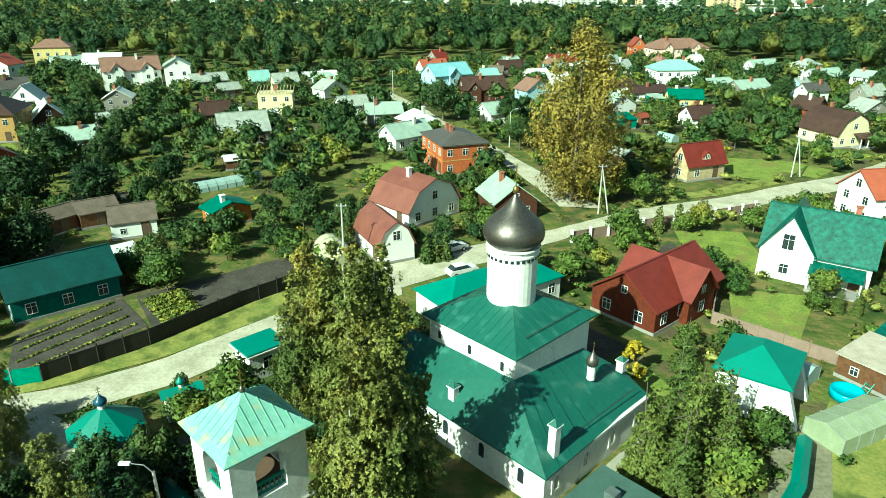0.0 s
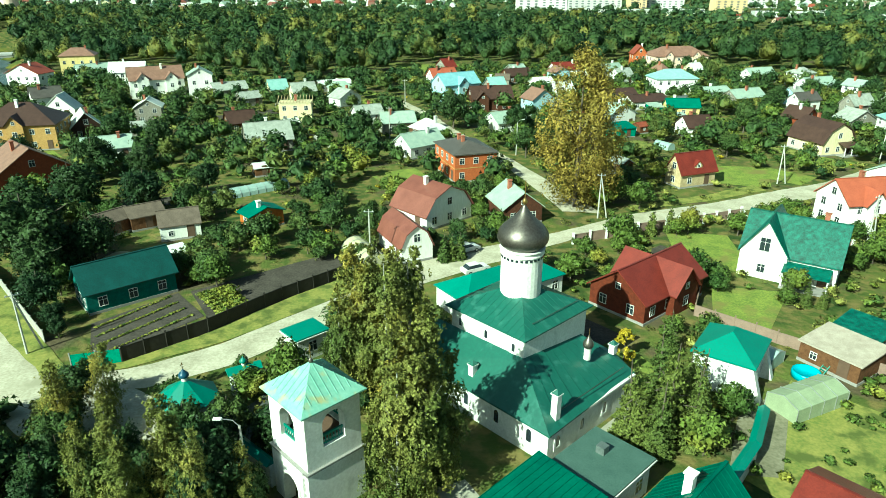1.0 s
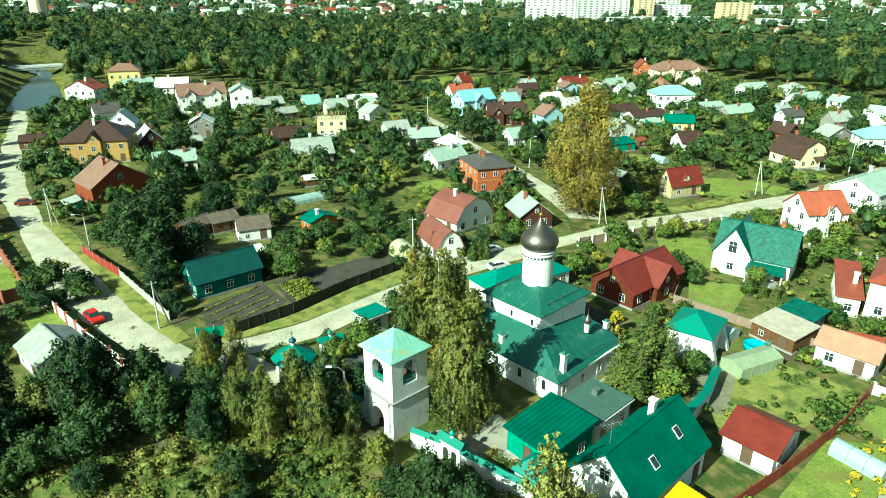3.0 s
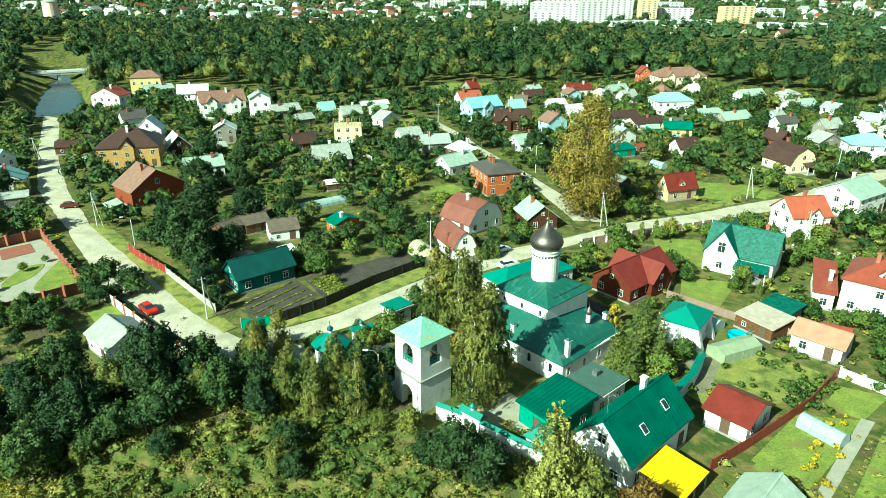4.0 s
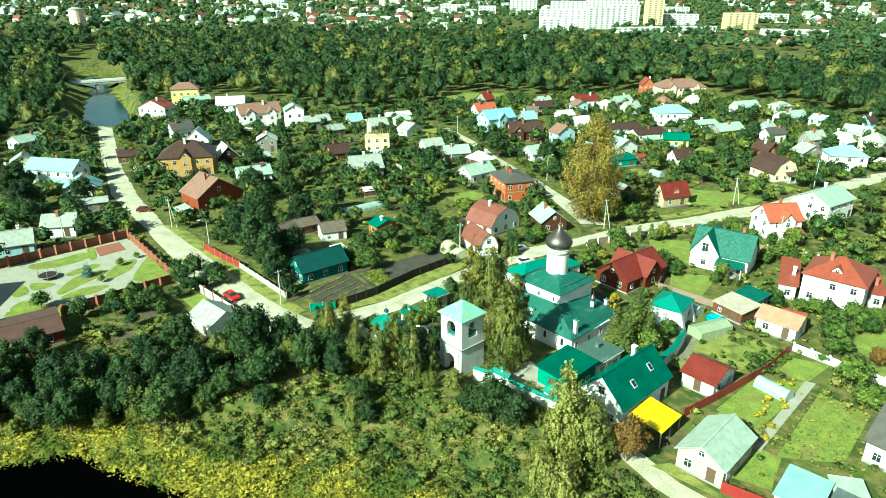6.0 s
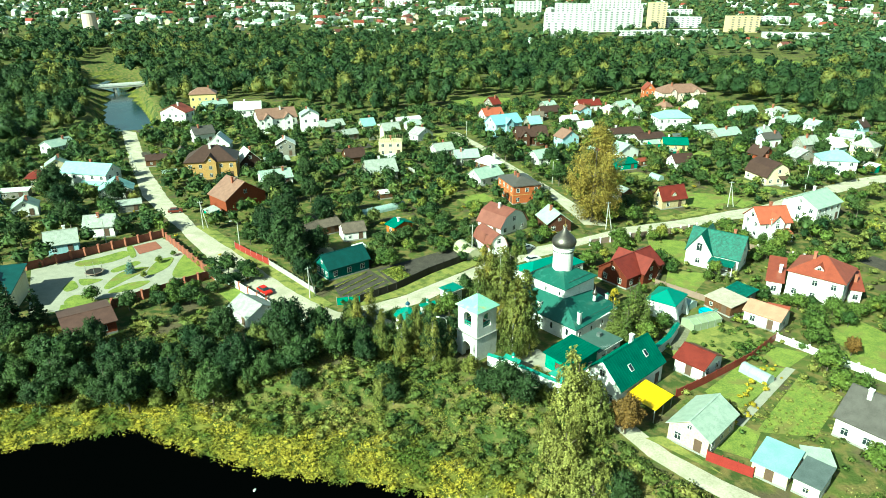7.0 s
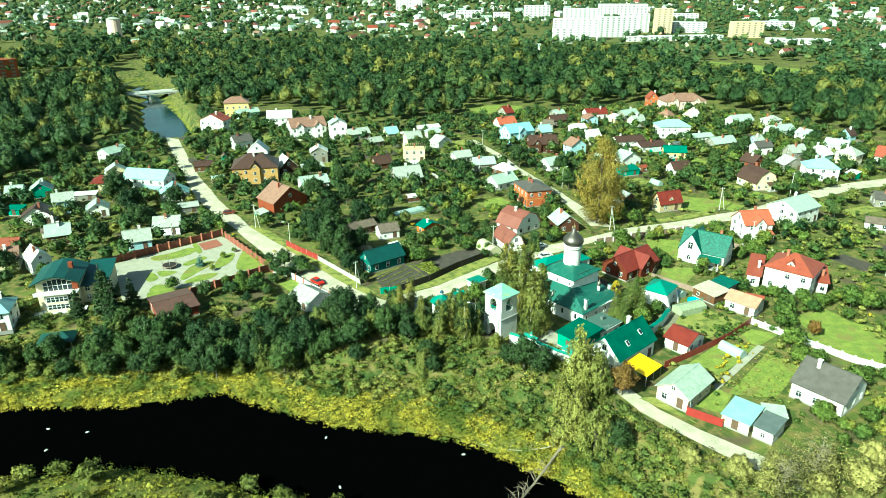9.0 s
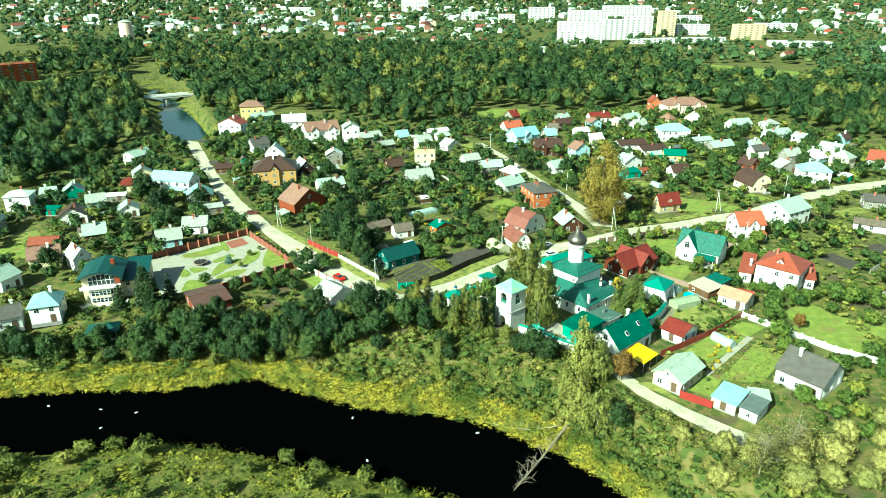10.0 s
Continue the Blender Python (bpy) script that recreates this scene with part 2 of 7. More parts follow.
def to_line(x, y, pts):
    best = 1e9
    for (x0, y0), (x1, y1) in zip(pts, pts[1:]):
        dx, dy = x1 - x0, y1 - y0
        t = min(max(((x - x0) * dx + (y - y0) * dy) / (dx * dx + dy * dy), 0), 1)
        best = min(best, math.hypot(x - x0 - t * dx, y - y0 - t * dy))
    return best


def land(x, y):
    """Height of the ground."""
    z = 0.0
    if y < 90 and x < 140:
        n, s = y - line_y(x, NORTH), line_y(x, SOUTH) - y
        if n > 0:
            z = -7.2 + 1.6 * smooth(-1, 7, n) + 5.6 * smooth(9, 27, n)
        elif s > 0:
            z = -7.2 + 2.0 * smooth(-1, 6, s) + 2.2 * smooth(8, 30, s)
        else:
            z = -8.2 + 1.0 * smooth(3, 0, min(-n, -s))
    if x < -120 and 220 < y < 600:
        d = to_line(x, y, UPSTREAM)
        z = min(z, -8.4 + 8.4 * smooth(11, 17, d))
    if y > 620:
        z += (y - 620) * 0.004 * noise.noise((x * 0.0015, y * 0.0015, 3.0)) + max(0, y - 1300) * 0.012
    return z + 0.05 * noise.noise((x * 0.15, y * 0.15, 0)) * (1 if z > -7 else 0)


# ---- ground, water, roads ----
def spread(fine0, fine1, step, far0, far1, grow=1.22):
    c = list(np.arange(fine0, fine1 + 0.1, step))
    d = step
    while c[-1] < far1:
        d *= grow
        c.append(c[-1] + d)
    d = step
    while c[0] > far0:
        d *= grow
        c.insert(0, c[0] - d)
    return c


def ground_material():
    m = bpy.data.materials.new("meadow_soil")
    m.use_nodes = True
    nt = m.node_tree
    bs = nt.nodes["Principled BSDF"]
    geo = nt.nodes.new("ShaderNodeNewGeometry")

    def ns(scale, detail=5):
        n = nt.nodes.new("ShaderNodeTexNoise")
        n.inputs["Scale"].default_value, n.inputs["Detail"].default_value = scale, detail
        nt.links.new(geo.outputs["Position"], n.inputs["Vector"])
        return n.outputs["Fac"]

    def rng(src, lo, hi):
        r = nt.nodes.new("ShaderNodeMapRange")
        r.inputs["From Min"].default_value, r.inputs["From Max"].default_value = lo, hi
        nt.links.new(src, r.inputs["Value"])
        return r.outputs[0]

    def mix(f, a, b):
        x = nt.nodes.new("ShaderNodeMix")
        x.data_type = "RGBA"
        nt.links.new(f, x.inputs[0])
        for i, c in ((6, a), (7, b)):
            if isinstance(c, tuple):
                x.inputs[i].default_value = (*c, 1)
            else:
                nt.links.new(c, x.inputs[i])
        return x.outputs[2]

    grass = mix(rng(ns(0.09), 0.35, 0.65), (0.032, 0.055, 0.015), (0.105, 0.125, 0.030))
    dry = mix(rng(ns(0.5), 0.45, 0.62), grass, (0.15, 0.125, 0.045))
    sep = nt.nodes.new("ShaderNodeSeparateXYZ")
    nt.links.new(geo.outputs["Position"], sep.inputs[0])
    level = nt.nodes.new("ShaderNodeMath")
    level.operation = "MULTIPLY"
    nt.links.new(rng(ns(0.11, 4), 0.55, 0.65), level.inputs[0])
    nt.links.new(rng(sep.outputs["Z"], -1.0, -0.3), level.inputs[1])
    soil = mix(level.outputs[0], dry, (0.085, 0.070, 0.040))
    reed = mix(rng(ns(0.35), 0.38, 0.62), (0.060, 0.078, 0.016), (0.15, 0.145, 0.030))
    col = mix(rng(sep.outputs["Z"], -4.6, -5.7), soil, reed)
    nt.links.new(col, bs.inputs["Base Color"])
    bs.inputs["Roughness"].default_value, bs.inputs["Specular IOR Level"].default_value = 0.95, 0.1
    bp = nt.nodes.new("ShaderNodeBump")
    bp.inputs["Strength"].default_value, bp.inputs["Distance"].default_value = 0.8, 0.25
    nt.links.new(ns(1.6), bp.inputs["Height"])
    nt.links.new(bp.outputs[0], bs.inputs["Normal"])
    return m


gx, gy = spread(-205, 185, 2.5, -4200, 4200), spread(-60, 330, 2.5, -900, 4700)
gv = [(x, y, land(x, y)) for y in gy for x in gx]
gf = [(j * len(gx) + i, j * len(gx) + i + 1, (j + 1) * len(gx) + i + 1, (j + 1) * len(gx) + i) for j in range(len(gy) - 1) for i in range(len(gx) - 1)]
ground = tagged(new("ground", raw("ground", gv, gf, ground_material(), True)), "grassy late-summer ground with gardens and a sloping river bank", "ground", kind="structure")

WATER = bpy.data.materials.new("river_water")
WATER.use_nodes = True
wb = WATER.node_tree.nodes["Principled BSDF"]
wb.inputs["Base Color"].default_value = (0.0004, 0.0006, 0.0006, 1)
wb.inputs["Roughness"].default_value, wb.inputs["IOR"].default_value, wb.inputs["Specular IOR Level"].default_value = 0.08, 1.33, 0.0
wnz, wbp = WATER.node_tree.nodes.new("ShaderNodeTexNoise"), WATER.node_tree.nodes.new("ShaderNodeBump")
wnz.inputs["Scale"].default_value = 1.2
wbp.inputs["Strength"].default_value, wbp.inputs["Distance"].default_value = 0.06, 0.05
WATER.node_tree.links.new(wnz.outputs["Fac"], wbp.inputs["Height"])
WATER.node_tree.links.new(wbp.outputs[0], wb.inputs["Normal"])
RIPPLED = surf("rippled_river_water", (0.012, 0.035, 0.04), (0.006, 0.02, 0.025), 0.4, rough=0.12, bump=0.15, spec=0.9)
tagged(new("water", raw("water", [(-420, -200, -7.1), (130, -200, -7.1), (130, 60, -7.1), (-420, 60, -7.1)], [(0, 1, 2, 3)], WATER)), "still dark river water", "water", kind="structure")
tagged(new("water", raw("water", [(-360, 225, -7.0), (-150, 225, -7.0), (-260, 560, -7.0), (-420, 560, -7.0)], [(0, 1, 2, 3)], RIPPLED)), "bright bend of the river below a bridge", "water", kind="structure")

DIRT = surf("pale_dirt_road", (0.50, 0.46, 0.36), (0.30, 0.275, 0.20), 0.3, rough=0.95, fine=11, bump=0.5, spec=0.1)
VERGE = surf("dry_verge_grass", (0.27, 0.25, 0.07), (0.13, 0.16, 0.04), 0.35, rough=0.95, fine=8, bump=0.8, spec=0.1)
LAWN = surf("lawn", (0.235, 0.27, 0.055), (0.10, 0.14, 0.032), 0.45, rough=0.95, fine=8, bump=0.6, spec=0.1)
stain(DIRT, (0.30, 0.28, 0.20), 0.22, 0.54, 0.7)
stain(VERGE, (0.09, 0.11, 0.03), 0.5, 0.5, 0.64)
stain(LAWN, (0.17, 0.155, 0.05), 0.28, 0.54, 0.68)
SOIL = surf("dark_soil", (0.085, 0.074, 0.062), (0.042, 0.037, 0.031), 0.5, rough=0.95, fine=7, bump=0.9, spec=0.1)
PAVE = surf("pale_paving", (0.34, 0.325, 0.26), (0.25, 0.24, 0.19), 0.5, rough=0.9, spec=0.1)


def strip(name, left, right, material, label, lift=0.09, step=2.5, ragged=0.5):
    """A road between two edge lines, laid on the ground with ragged edges."""
    def along(pts, n):
        d = np.cumsum([0] + [math.dist(a, b) for a, b in zip(pts, pts[1:])])
        s = np.linspace(0, d[-1], n)
        return list(zip(np.interp(s, d, [p[0] for p in pts]), np.interp(s, d, [p[1] for p in pts])))

    length = sum(math.dist(a, b) for a, b in zip(left, left[1:]))
    n = max(3, int(length / step))
    a, b = along(left, n), along(right, n)
    v, cols = [], 6
    for i in range(n):
        wob = (ragged * noise.noise((i * 0.6, left[0][0], 0)), ragged * noise.noise((i * 0.6, left[0][0], 9)))
        p, q = Vector(a[i]), Vector(b[i])
        d = (q - p).normalized()
        p, q = p + d * wob[0], q + d * wob[1]
        for k in range(cols):
            r = p.lerp(q, k / (cols - 1))
            v.append((r.x, r.y, land(r.x, r.y) + lift - (0.06 if k in (0, cols - 1) else 0)))
    f = [(i * cols + k, i * cols + k + 1, (i + 1) * cols + k + 1, (i + 1) * cols + k) for i in range(n - 1) for k in range(cols - 1)]
    return tagged(new(name, raw(name, v, f, material, True)), label, name.replace("_", " "), kind="structure")


def patch(name, corners, material, label, lift=0.05, n=14):
    """A four-cornered piece of ground cover that follows the land."""
    a, b, c, d = (Vector(p) for p in corners)
    v = []
    for j in range(n):
        for i in range(n):
            p = a.lerp(b, i / (n - 1)).lerp(d.lerp(c, i / (n - 1)), j / (n - 1))
            v.append((p.x, p.y, land(p.x, p.y) + lift))
    f = [(j * n + i, j * n + i + 1, (j + 1) * n + i + 1, (j + 1) * n + i) for j in range(n - 1) for i in range(n - 1)]
    return tagged(new(name, raw(name, v, f, material, True)), label, name.replace("_", " "), kind="structure")


# ---- houses ----
FOOT = []  # footprints: x, y, radius


def window_meshes(w, h):
    """A frame with a mullion and a transom, its reveals, and the glass behind it."""
    xs, zs = (-w / 2 - .06, -w / 2, -.025, .025, w / 2, w / 2 + .06), (-.06, 0, h * .66, h * .66 + .04, h, h + .06)
    v = [(x, y, z) for y in (-.06, .02) for z in zs for x in xs]
    f = []
    for r in range(5):
        for c in range(5):
            k = (r * 6 + c, r * 6 + c + 1, r * 6 + c + 7, r * 6 + c + 6)
            if c in (1, 3) and r in (1, 3):
                f += [(a, b, b + 36, a + 36) for a, b in zip(k, k[1:] + k[:1])]
            else:
                f.append(k)
    f += [(0, 36, 41, 5), (30, 35, 71, 66), (0, 30, 66, 36), (5, 41, 71, 35)]
    fr = raw("window_frame", v, f, FRAME)
    return fr, Shape().box(-w / 2, -.02, 0, w / 2, .02, h).mesh("pane", GLASS)


WIN = {"small": window_meshes(0.7, 0.8), "std": window_meshes(1.0, 1.25), "tall": window_meshes(1.3, 2.0)}
DOOR = Shape().box(-.5, -.06, 0, .5, .02, 2.05).box(-.6, -.08, 0, -.5, .02, 2.15).box(.5, -.08, 0, .6, .02, 2.15).box(-.6, -.08, 2.05, .6, .02, 2.15).mesh("door", DOORM)


def window(parent, m, kind="std"):
    fr, gl = WIN[kind]
    w = part("window", fr, parent, m)
    part("pane", gl, w)


def side(cx, cy, ang):
    """Pose of a wall's middle at its foot, with -y pointing out of the wall."""
    return pose(cx, cy, 0, 0, 0, ang)


def roof_shape(kind, L, S, h, rise, ov, t=0.16):
    """Roof over a plan L by S (eaves included), ridge along x."""
    s, hx, hy = Shape(), L / 2, S / 2
    if kind == "hip":
        r = max(hx - hy * 0.95, 0.25)
        e, top = [(-hx, -hy, h), (hx, -hy, h), (hx, hy, h), (-hx, hy, h)], [(-r, 0, h + rise), (r, 0, h + rise)]
        s.slab([e[0], e[1], top[1], top[0]], t).slab([e[2], e[3], top[0], top[1]], t).slab([e[1], e[2], top[1]], t).slab([e[3], e[0], top[0]], t)
    elif kind == "gambrel":
        k = 0.62
        p = [(-hy, h), (-hy * k, h + rise * 0.66), (0, h + rise), (hy * k, h + rise * 0.66), (hy, h)]
        for (y0, z0), (y1, z1) in zip(p, p[1:]):
            s.slab([(-hx, y0, z0), (hx, y0, z0), (hx, y1, z1), (-hx, y1, z1)], t)
    elif kind == "shed":
        s.slab([(-hx, -hy, h), (hx, -hy, h), (hx, hy, h + rise), (-hx, hy, h + rise)], t)
    elif kind == "rafter":
        n = int(L / 0.9)
        for i in range(n + 1):
            x = -hx + 0.1 + (L - 0.2) * i / n
            s.add([(x - .06, -hy, h), (x + .06, -hy, h), (x + .06, hy, h + rise), (x - .06, hy, h + rise), (x - .06, -hy, h + .2), (x + .06, -hy, h + .2), (x + .06, hy, h + rise + .2), (x - .06, hy, h + rise + .2)],
                  [(3, 2, 1, 0), (4, 5, 6, 7), (0, 1, 5, 4), (1, 2, 6, 5), (2, 3, 7, 6), (3, 0, 4, 7)])
    else:
        s.slab([(-hx, -hy, h), (hx, -hy, h), (hx, 0, h + rise), (-hx, 0, h + rise)], t).slab([(-hx, 0, h + rise), (hx, 0, h + rise), (hx, hy, h), (-hx, hy, h)], t)
        s.box(-hx, -.14, h + rise - .03, hx, .14, h + rise + .05)
    return s


def wall_profile(kind, S, h, rise, ov):
    """Cross-section of the body under the roof: (y, z) points."""
    b = S / 2 - ov
    up = rise * ov / (S / 2)
    if kind == "gambrel":
        k = 0.62 * S / 2
        return [(-b, -.6), (b, -.6), (b, h + .1), (k - .1, h + rise * 0.66 - .2), (0, h + rise - .2), (-k + .1, h + rise * 0.66 - .2), (-b, h + .1)]
    if kind == "shed":
        return [(-b, -.6), (b, -.6), (b, h + rise - up - .17), (-b, h + up * .5 - .17)]
    if kind in ("hip", "rafter"):
        return [(-b, -.6), (b, -.6), (b, h - .02), (-b, h - .02)]
    return [(-b, -.6), (b, -.6), (b, h + up - .17), (0, h + rise - .17), (-b, h + up - .17)]


def seams_shape(L, S, h, rise, both=True):
    s, n = Shape(), int(L / 0.62)
    for i in range(n + 1):
        x = -L / 2 + .05 + (L - .1) * i / n
        for sg in ((-1, 1) if both else (-1,)):
            y0, y1 = sg * S / 2, (0 if both else S / 2)
            s.add([(x - .025, y0, h), (x + .025, y0, h), (x + .025, y1, h + rise), (x - .025, y1, h + rise), (x - .02, y0, h + .06), (x + .02, y0, h + .06), (x + .02, y1, h + rise + .06), (x - .02, y1, h + rise + .06)],
                  [(3, 2, 1, 0), (4, 5, 6, 7), (0, 1, 5, 4), (1, 2, 6, 5), (2, 3, 7, 6), (3, 0, 4, 7)])
    return s


def house(label, x, y, rot, w, d, h, roof, axis, rise, wall, rm, fgable=0, porch=0, dormer=0, attic=0, chims=1, skylights=0, seams=0, cornice=0, bay=0, wins=0, z=0.0, plain=0):
    rnd = random.Random(int(x * 31 + y * 17))
    name = "shed" if h < 2.75 and w * d < 80 else "house"
    if wall == "open":
        name = "garden_pavilion"
    root = thing(name, pose(x, y, z, 0, 0, rot), label, name.replace("_", " "))
    FOOT.append((x, y, rot, w, d))
    ov = 0.25 if name == "shed" else 0.42
    turn = axis == "x"
    L, S = (d, w) if turn else (w, d)
    kind = "gable" if roof == "cross" else roof
    m = pose(0, 0, 0, 0, 0, 90) if turn else pose(0, 0, 0)
    wm, rmat = pal(wall) if wall != "open" else pal("plank_brown"), pal(rm)
    part("roof", roof_shape(kind, L, S, h, rise, ov).mesh("roof", rmat), root, m)
    if seams:
        tagged(part("roof_seams", seams_shape(L, S, h, rise, kind != "shed").mesh("roof_seams", rmat), root, m), kind="stuff")
    hw, hd = w / 2 - ov, d / 2 - ov
    if wall == "open":
        for sx in (-1, 0, 1):
            for sy in (-1, 1):
                part("post", Shape().box(-.1, -.1, -.3, .1, .1, h - .05).mesh("post", wm), root, pose(sx * hw, sy * hd, 0))
        part("deck", Shape().box(-hw - .2, -hd - .2, -.3, hw + .2, hd + .2, .12).mesh("deck", PAVE), root)
        return root
    body = Shape().prism([(a, b) for a, b in wall_profile(kind, S, h, rise, ov)], -(L / 2 - ov), L / 2 - ov).mesh("wall", wm)
    part("wall", body, root, m @ pose(0, 0, 0, 0, 0, 90))
    part("plinth", Shape().box(-hw - .06, -hd - .06, -.7, hw + .06, hd + .06, .35).mesh("plinth", PLINTH), root)
    # openings, wall by wall
    floors = 2 if h > 4.6 else 1
    if roof == "cross" and fgable:
        chims = min(chims, 1)
    door_done = False
    for cx, cy, ang, length in ((0, -hd, 0, 2 * hw), (hw, 0, 90, 2 * hd), (-hw, 0, -90, 2 * hd), (0, hd, 180, 2 * hw)):
        if (name == "shed" and ang not in (0, -90)) or (plain and ang == 180):
            continue
        n = wins or max(1, int(length / 3.1))
        for fl in range(floors):
            for i in range(n):
                u = (i + .5) / n * length - length / 2
                base = pose(cx, cy, 0, 0, 0, ang)
                if fl == 0 and not door_done and ang == 0 and i == n - 1 and length > 4 and not wins:
                    part("door", DOOR, root, base @ pose(u, 0, .35))
                    door_done = True
                    continue
                if rnd.random() < 0.12:
                    continue
                zz = (0.95 if name == "house" else 0.9) + fl * 2.75 * (h / 5.6 if floors == 2 else 1)
                window(root, base @ pose(u, 0, zz), "std" if name == "house" else "small")
    if kind in ("gable", "gambrel") and rise > 2:
        for sg in (-1, 1):
            a = (90 if sg > 0 else -90) if not turn else (180 if sg > 0 else 0)
            p = (sg * hw, 0) if not turn else (0, sg * hd)
            window(root, pose(p[0], p[1], h + rise * (.22 if kind == "gable" else .25), 0, 0, a), "small" if rise < 3.5 else "std")
    if cornice:
        part("cornice", Shape().box(-hw - .2, -hd - .2, h - .32, hw + .2, hd + .2, h - .06).mesh("cornice", pal("white_plaster")), root)
        part("string_course", Shape().box(-hw - .05, -hd - .05, 3.0, hw + .05, hd + .05, 3.18).mesh("string_course", pal("brick_yellow")), root)
    for i in range(chims if name == "house" else 0):
        cx = (rnd.uniform(-.25, .25) if chims == 1 else (i - .5) * 2.4) * (1 if chims > 1 else L)
        cy = rnd.choice((-1, 1)) * S * .1
        zr = h + rise * .72
        c = Shape().box(-.32, -.32, zr - .6, .32, .32, h + rise + .75).box(-.42, -.42, h + rise + .75, .42, .42, h + rise + .88)
        part("chimney", c.mesh("chimney", BRICK if rnd.random() < .6 or chims > 1 else pal("white_plaster")), root, m @ pose(cx, cy, 0))
    for i in range(fgable):
        gw = min(4.6, w / (fgable + .6)) if roof != "cross" else w * .42
        gr = min(rise * .85, gw * .55) if roof != "cross" else rise * .96
        cx = 0 if fgable == 1 else (i - .5) * w * .5
        if roof == "cross":
            cx = .06 * w
        out = d / 2 + (.9 if roof != "cross" else 1.0 - .8 * i)
        inn = -d * .05 if roof != "cross" else d / 2
        gm = pose(cx, 0, 0)
        part("gable_roof", Shape().slab([(-gw / 2, -out, h), (0, -out, h + gr), (0, inn, h + gr), (-gw / 2, inn, h)], .15).slab([(0, -out, h + gr), (gw / 2, -out, h), (gw / 2, inn, h), (0, inn, h + gr)], .15).mesh("gable_roof", rmat), root, gm)
        g = Shape().prism([(-gw / 2 + .3, -.6), (gw / 2 - .3, -.6), (gw / 2 - .3, h + .1), (0, h + gr - .2), (-gw / 2 + .3, h + .1)], -out + .4, inn)
        part("gable_wall", g.mesh("gable_wall", wm), root, gm)
        for fl in range(floors):
            window(root, pose(cx, -out + .4, .95 + fl * 2.75), "std")
        if gr > 1.8:
            window(root, pose(cx, -out + .4, h + .3), "small")
    if roof == "cross" and not fgable:
        gw, gr, out = w * .52, rise * 1.02, d / 2 + .6
        gm = pose(-w * .24, 0, 0)
        part("gable_roof", Shape().slab([(-gw / 2, -out, h), (0, -out, h + gr), (0, d / 2, h + gr), (-gw / 2, d / 2, h)], .16).slab([(0, -out, h + gr), (gw / 2, -out, h), (gw / 2, d / 2, h), (0, d / 2, h + gr)], .16).mesh("gable_roof", rmat), root, gm)
        part("gable_wall", Shape().prism([(-gw / 2 + .35, -.6), (gw / 2 - .35, -.6), (gw / 2 - .35, h + .25), (0, h + gr - .2), (-gw / 2 + .35, h + .25)], -out + .4, 0).mesh("gable_wall", wm), root, gm)
        window(root, pose(-w * .24, -out + .4, 1.0), "std")
        window(root, pose(-w * .24, -out + .4, h + .5), "tall")
    if porch:
        pw, pd = w * .45, 2.6
        part("porch_roof", Shape().slab([(-pw / 2, -hd - pd, 2.5), (pw / 2, -hd - pd, 2.5), (pw / 2, -hd + .1, 3.3), (-pw / 2, -hd + .1, 3.3)], .14).mesh("porch_roof", rmat), root, pose(w * .2, 0, 0))
        for sx in (-1, 0, 1):
            part("porch_post", Shape().box(-.09, -.09, 0, .09, .09, 2.5).mesh("porch_post", FRAME), root, pose(w * .2 + sx * (pw / 2 - .2), -hd - pd + .25, 0))
        part("porch_floor", Shape().box(-pw / 2, -hd - pd, -.3, pw / 2, -hd, .3).mesh("porch_floor", PLINTH), root, pose(w * .2, 0, 0))
    if dormer:
        dz = h + rise * .38
        dy = -S / 2 * (1 - .38)
        part("dormer_roof", Shape().slab([(-1.1, dy - .5, dz), (0, dy - .5, dz + 1.1), (0, dy + 1.9, dz + 1.1), (-1.1, dy + 1.9, dz)], .1).slab([(0, dy - .5, dz + 1.1), (1.1, dy - .5, dz), (1.1, dy + 1.9, dz), (0, dy + 1.9, dz + 1.1)], .1).mesh("dormer_roof", rmat), root)
        part("dormer_wall", Shape().prism([(-.95, dz - .5), (.95, dz - .5), (.95, dz), (0, dz + .95), (-.95, dz)], dy - .35, dy + 1.5).mesh("dormer_wall", wm), root)
        window(root, pose(0, dy - .35, dz - .38), "small")
    for i in range(skylights):
        t = .42
        sl = math.degrees(math.atan2(rise, S / 2))
        sm = m @ pose((i - .5) * L * .38 + L * .05, -S / 2 * (1 - t - .12 * i), h + rise * (t + .12 * i) + .05, sl, 0, 0)
        k = part("skylight", Shape().box(-.45, -.65, 0, .45, .65, .1).mesh("skylight", FRAME), root, sm)
        part("pane", Shape().box(-.36, -.55, .09, .36, .55, .115).mesh("pane", GLASS), k)
    if bay:
        part("bay_wall", Shape().lathe([(2.6, -.5), (2.6, h - .4)], 10).mesh("bay_wall", wm), root, pose(w * .1, -hd, 0))
        for fl in range(2):
            for i in range(5):
                a = -90 + (i - 2) * 32
                window(root, pose(w * .1, -hd, .8 + fl * 3.1) @ pose(0, 0, 0, 0, 0, a + 90) @ pose(0, -2.56, 0), "tall")
    return root


# ---- trees ----
rng = np.random.default_rng(7)


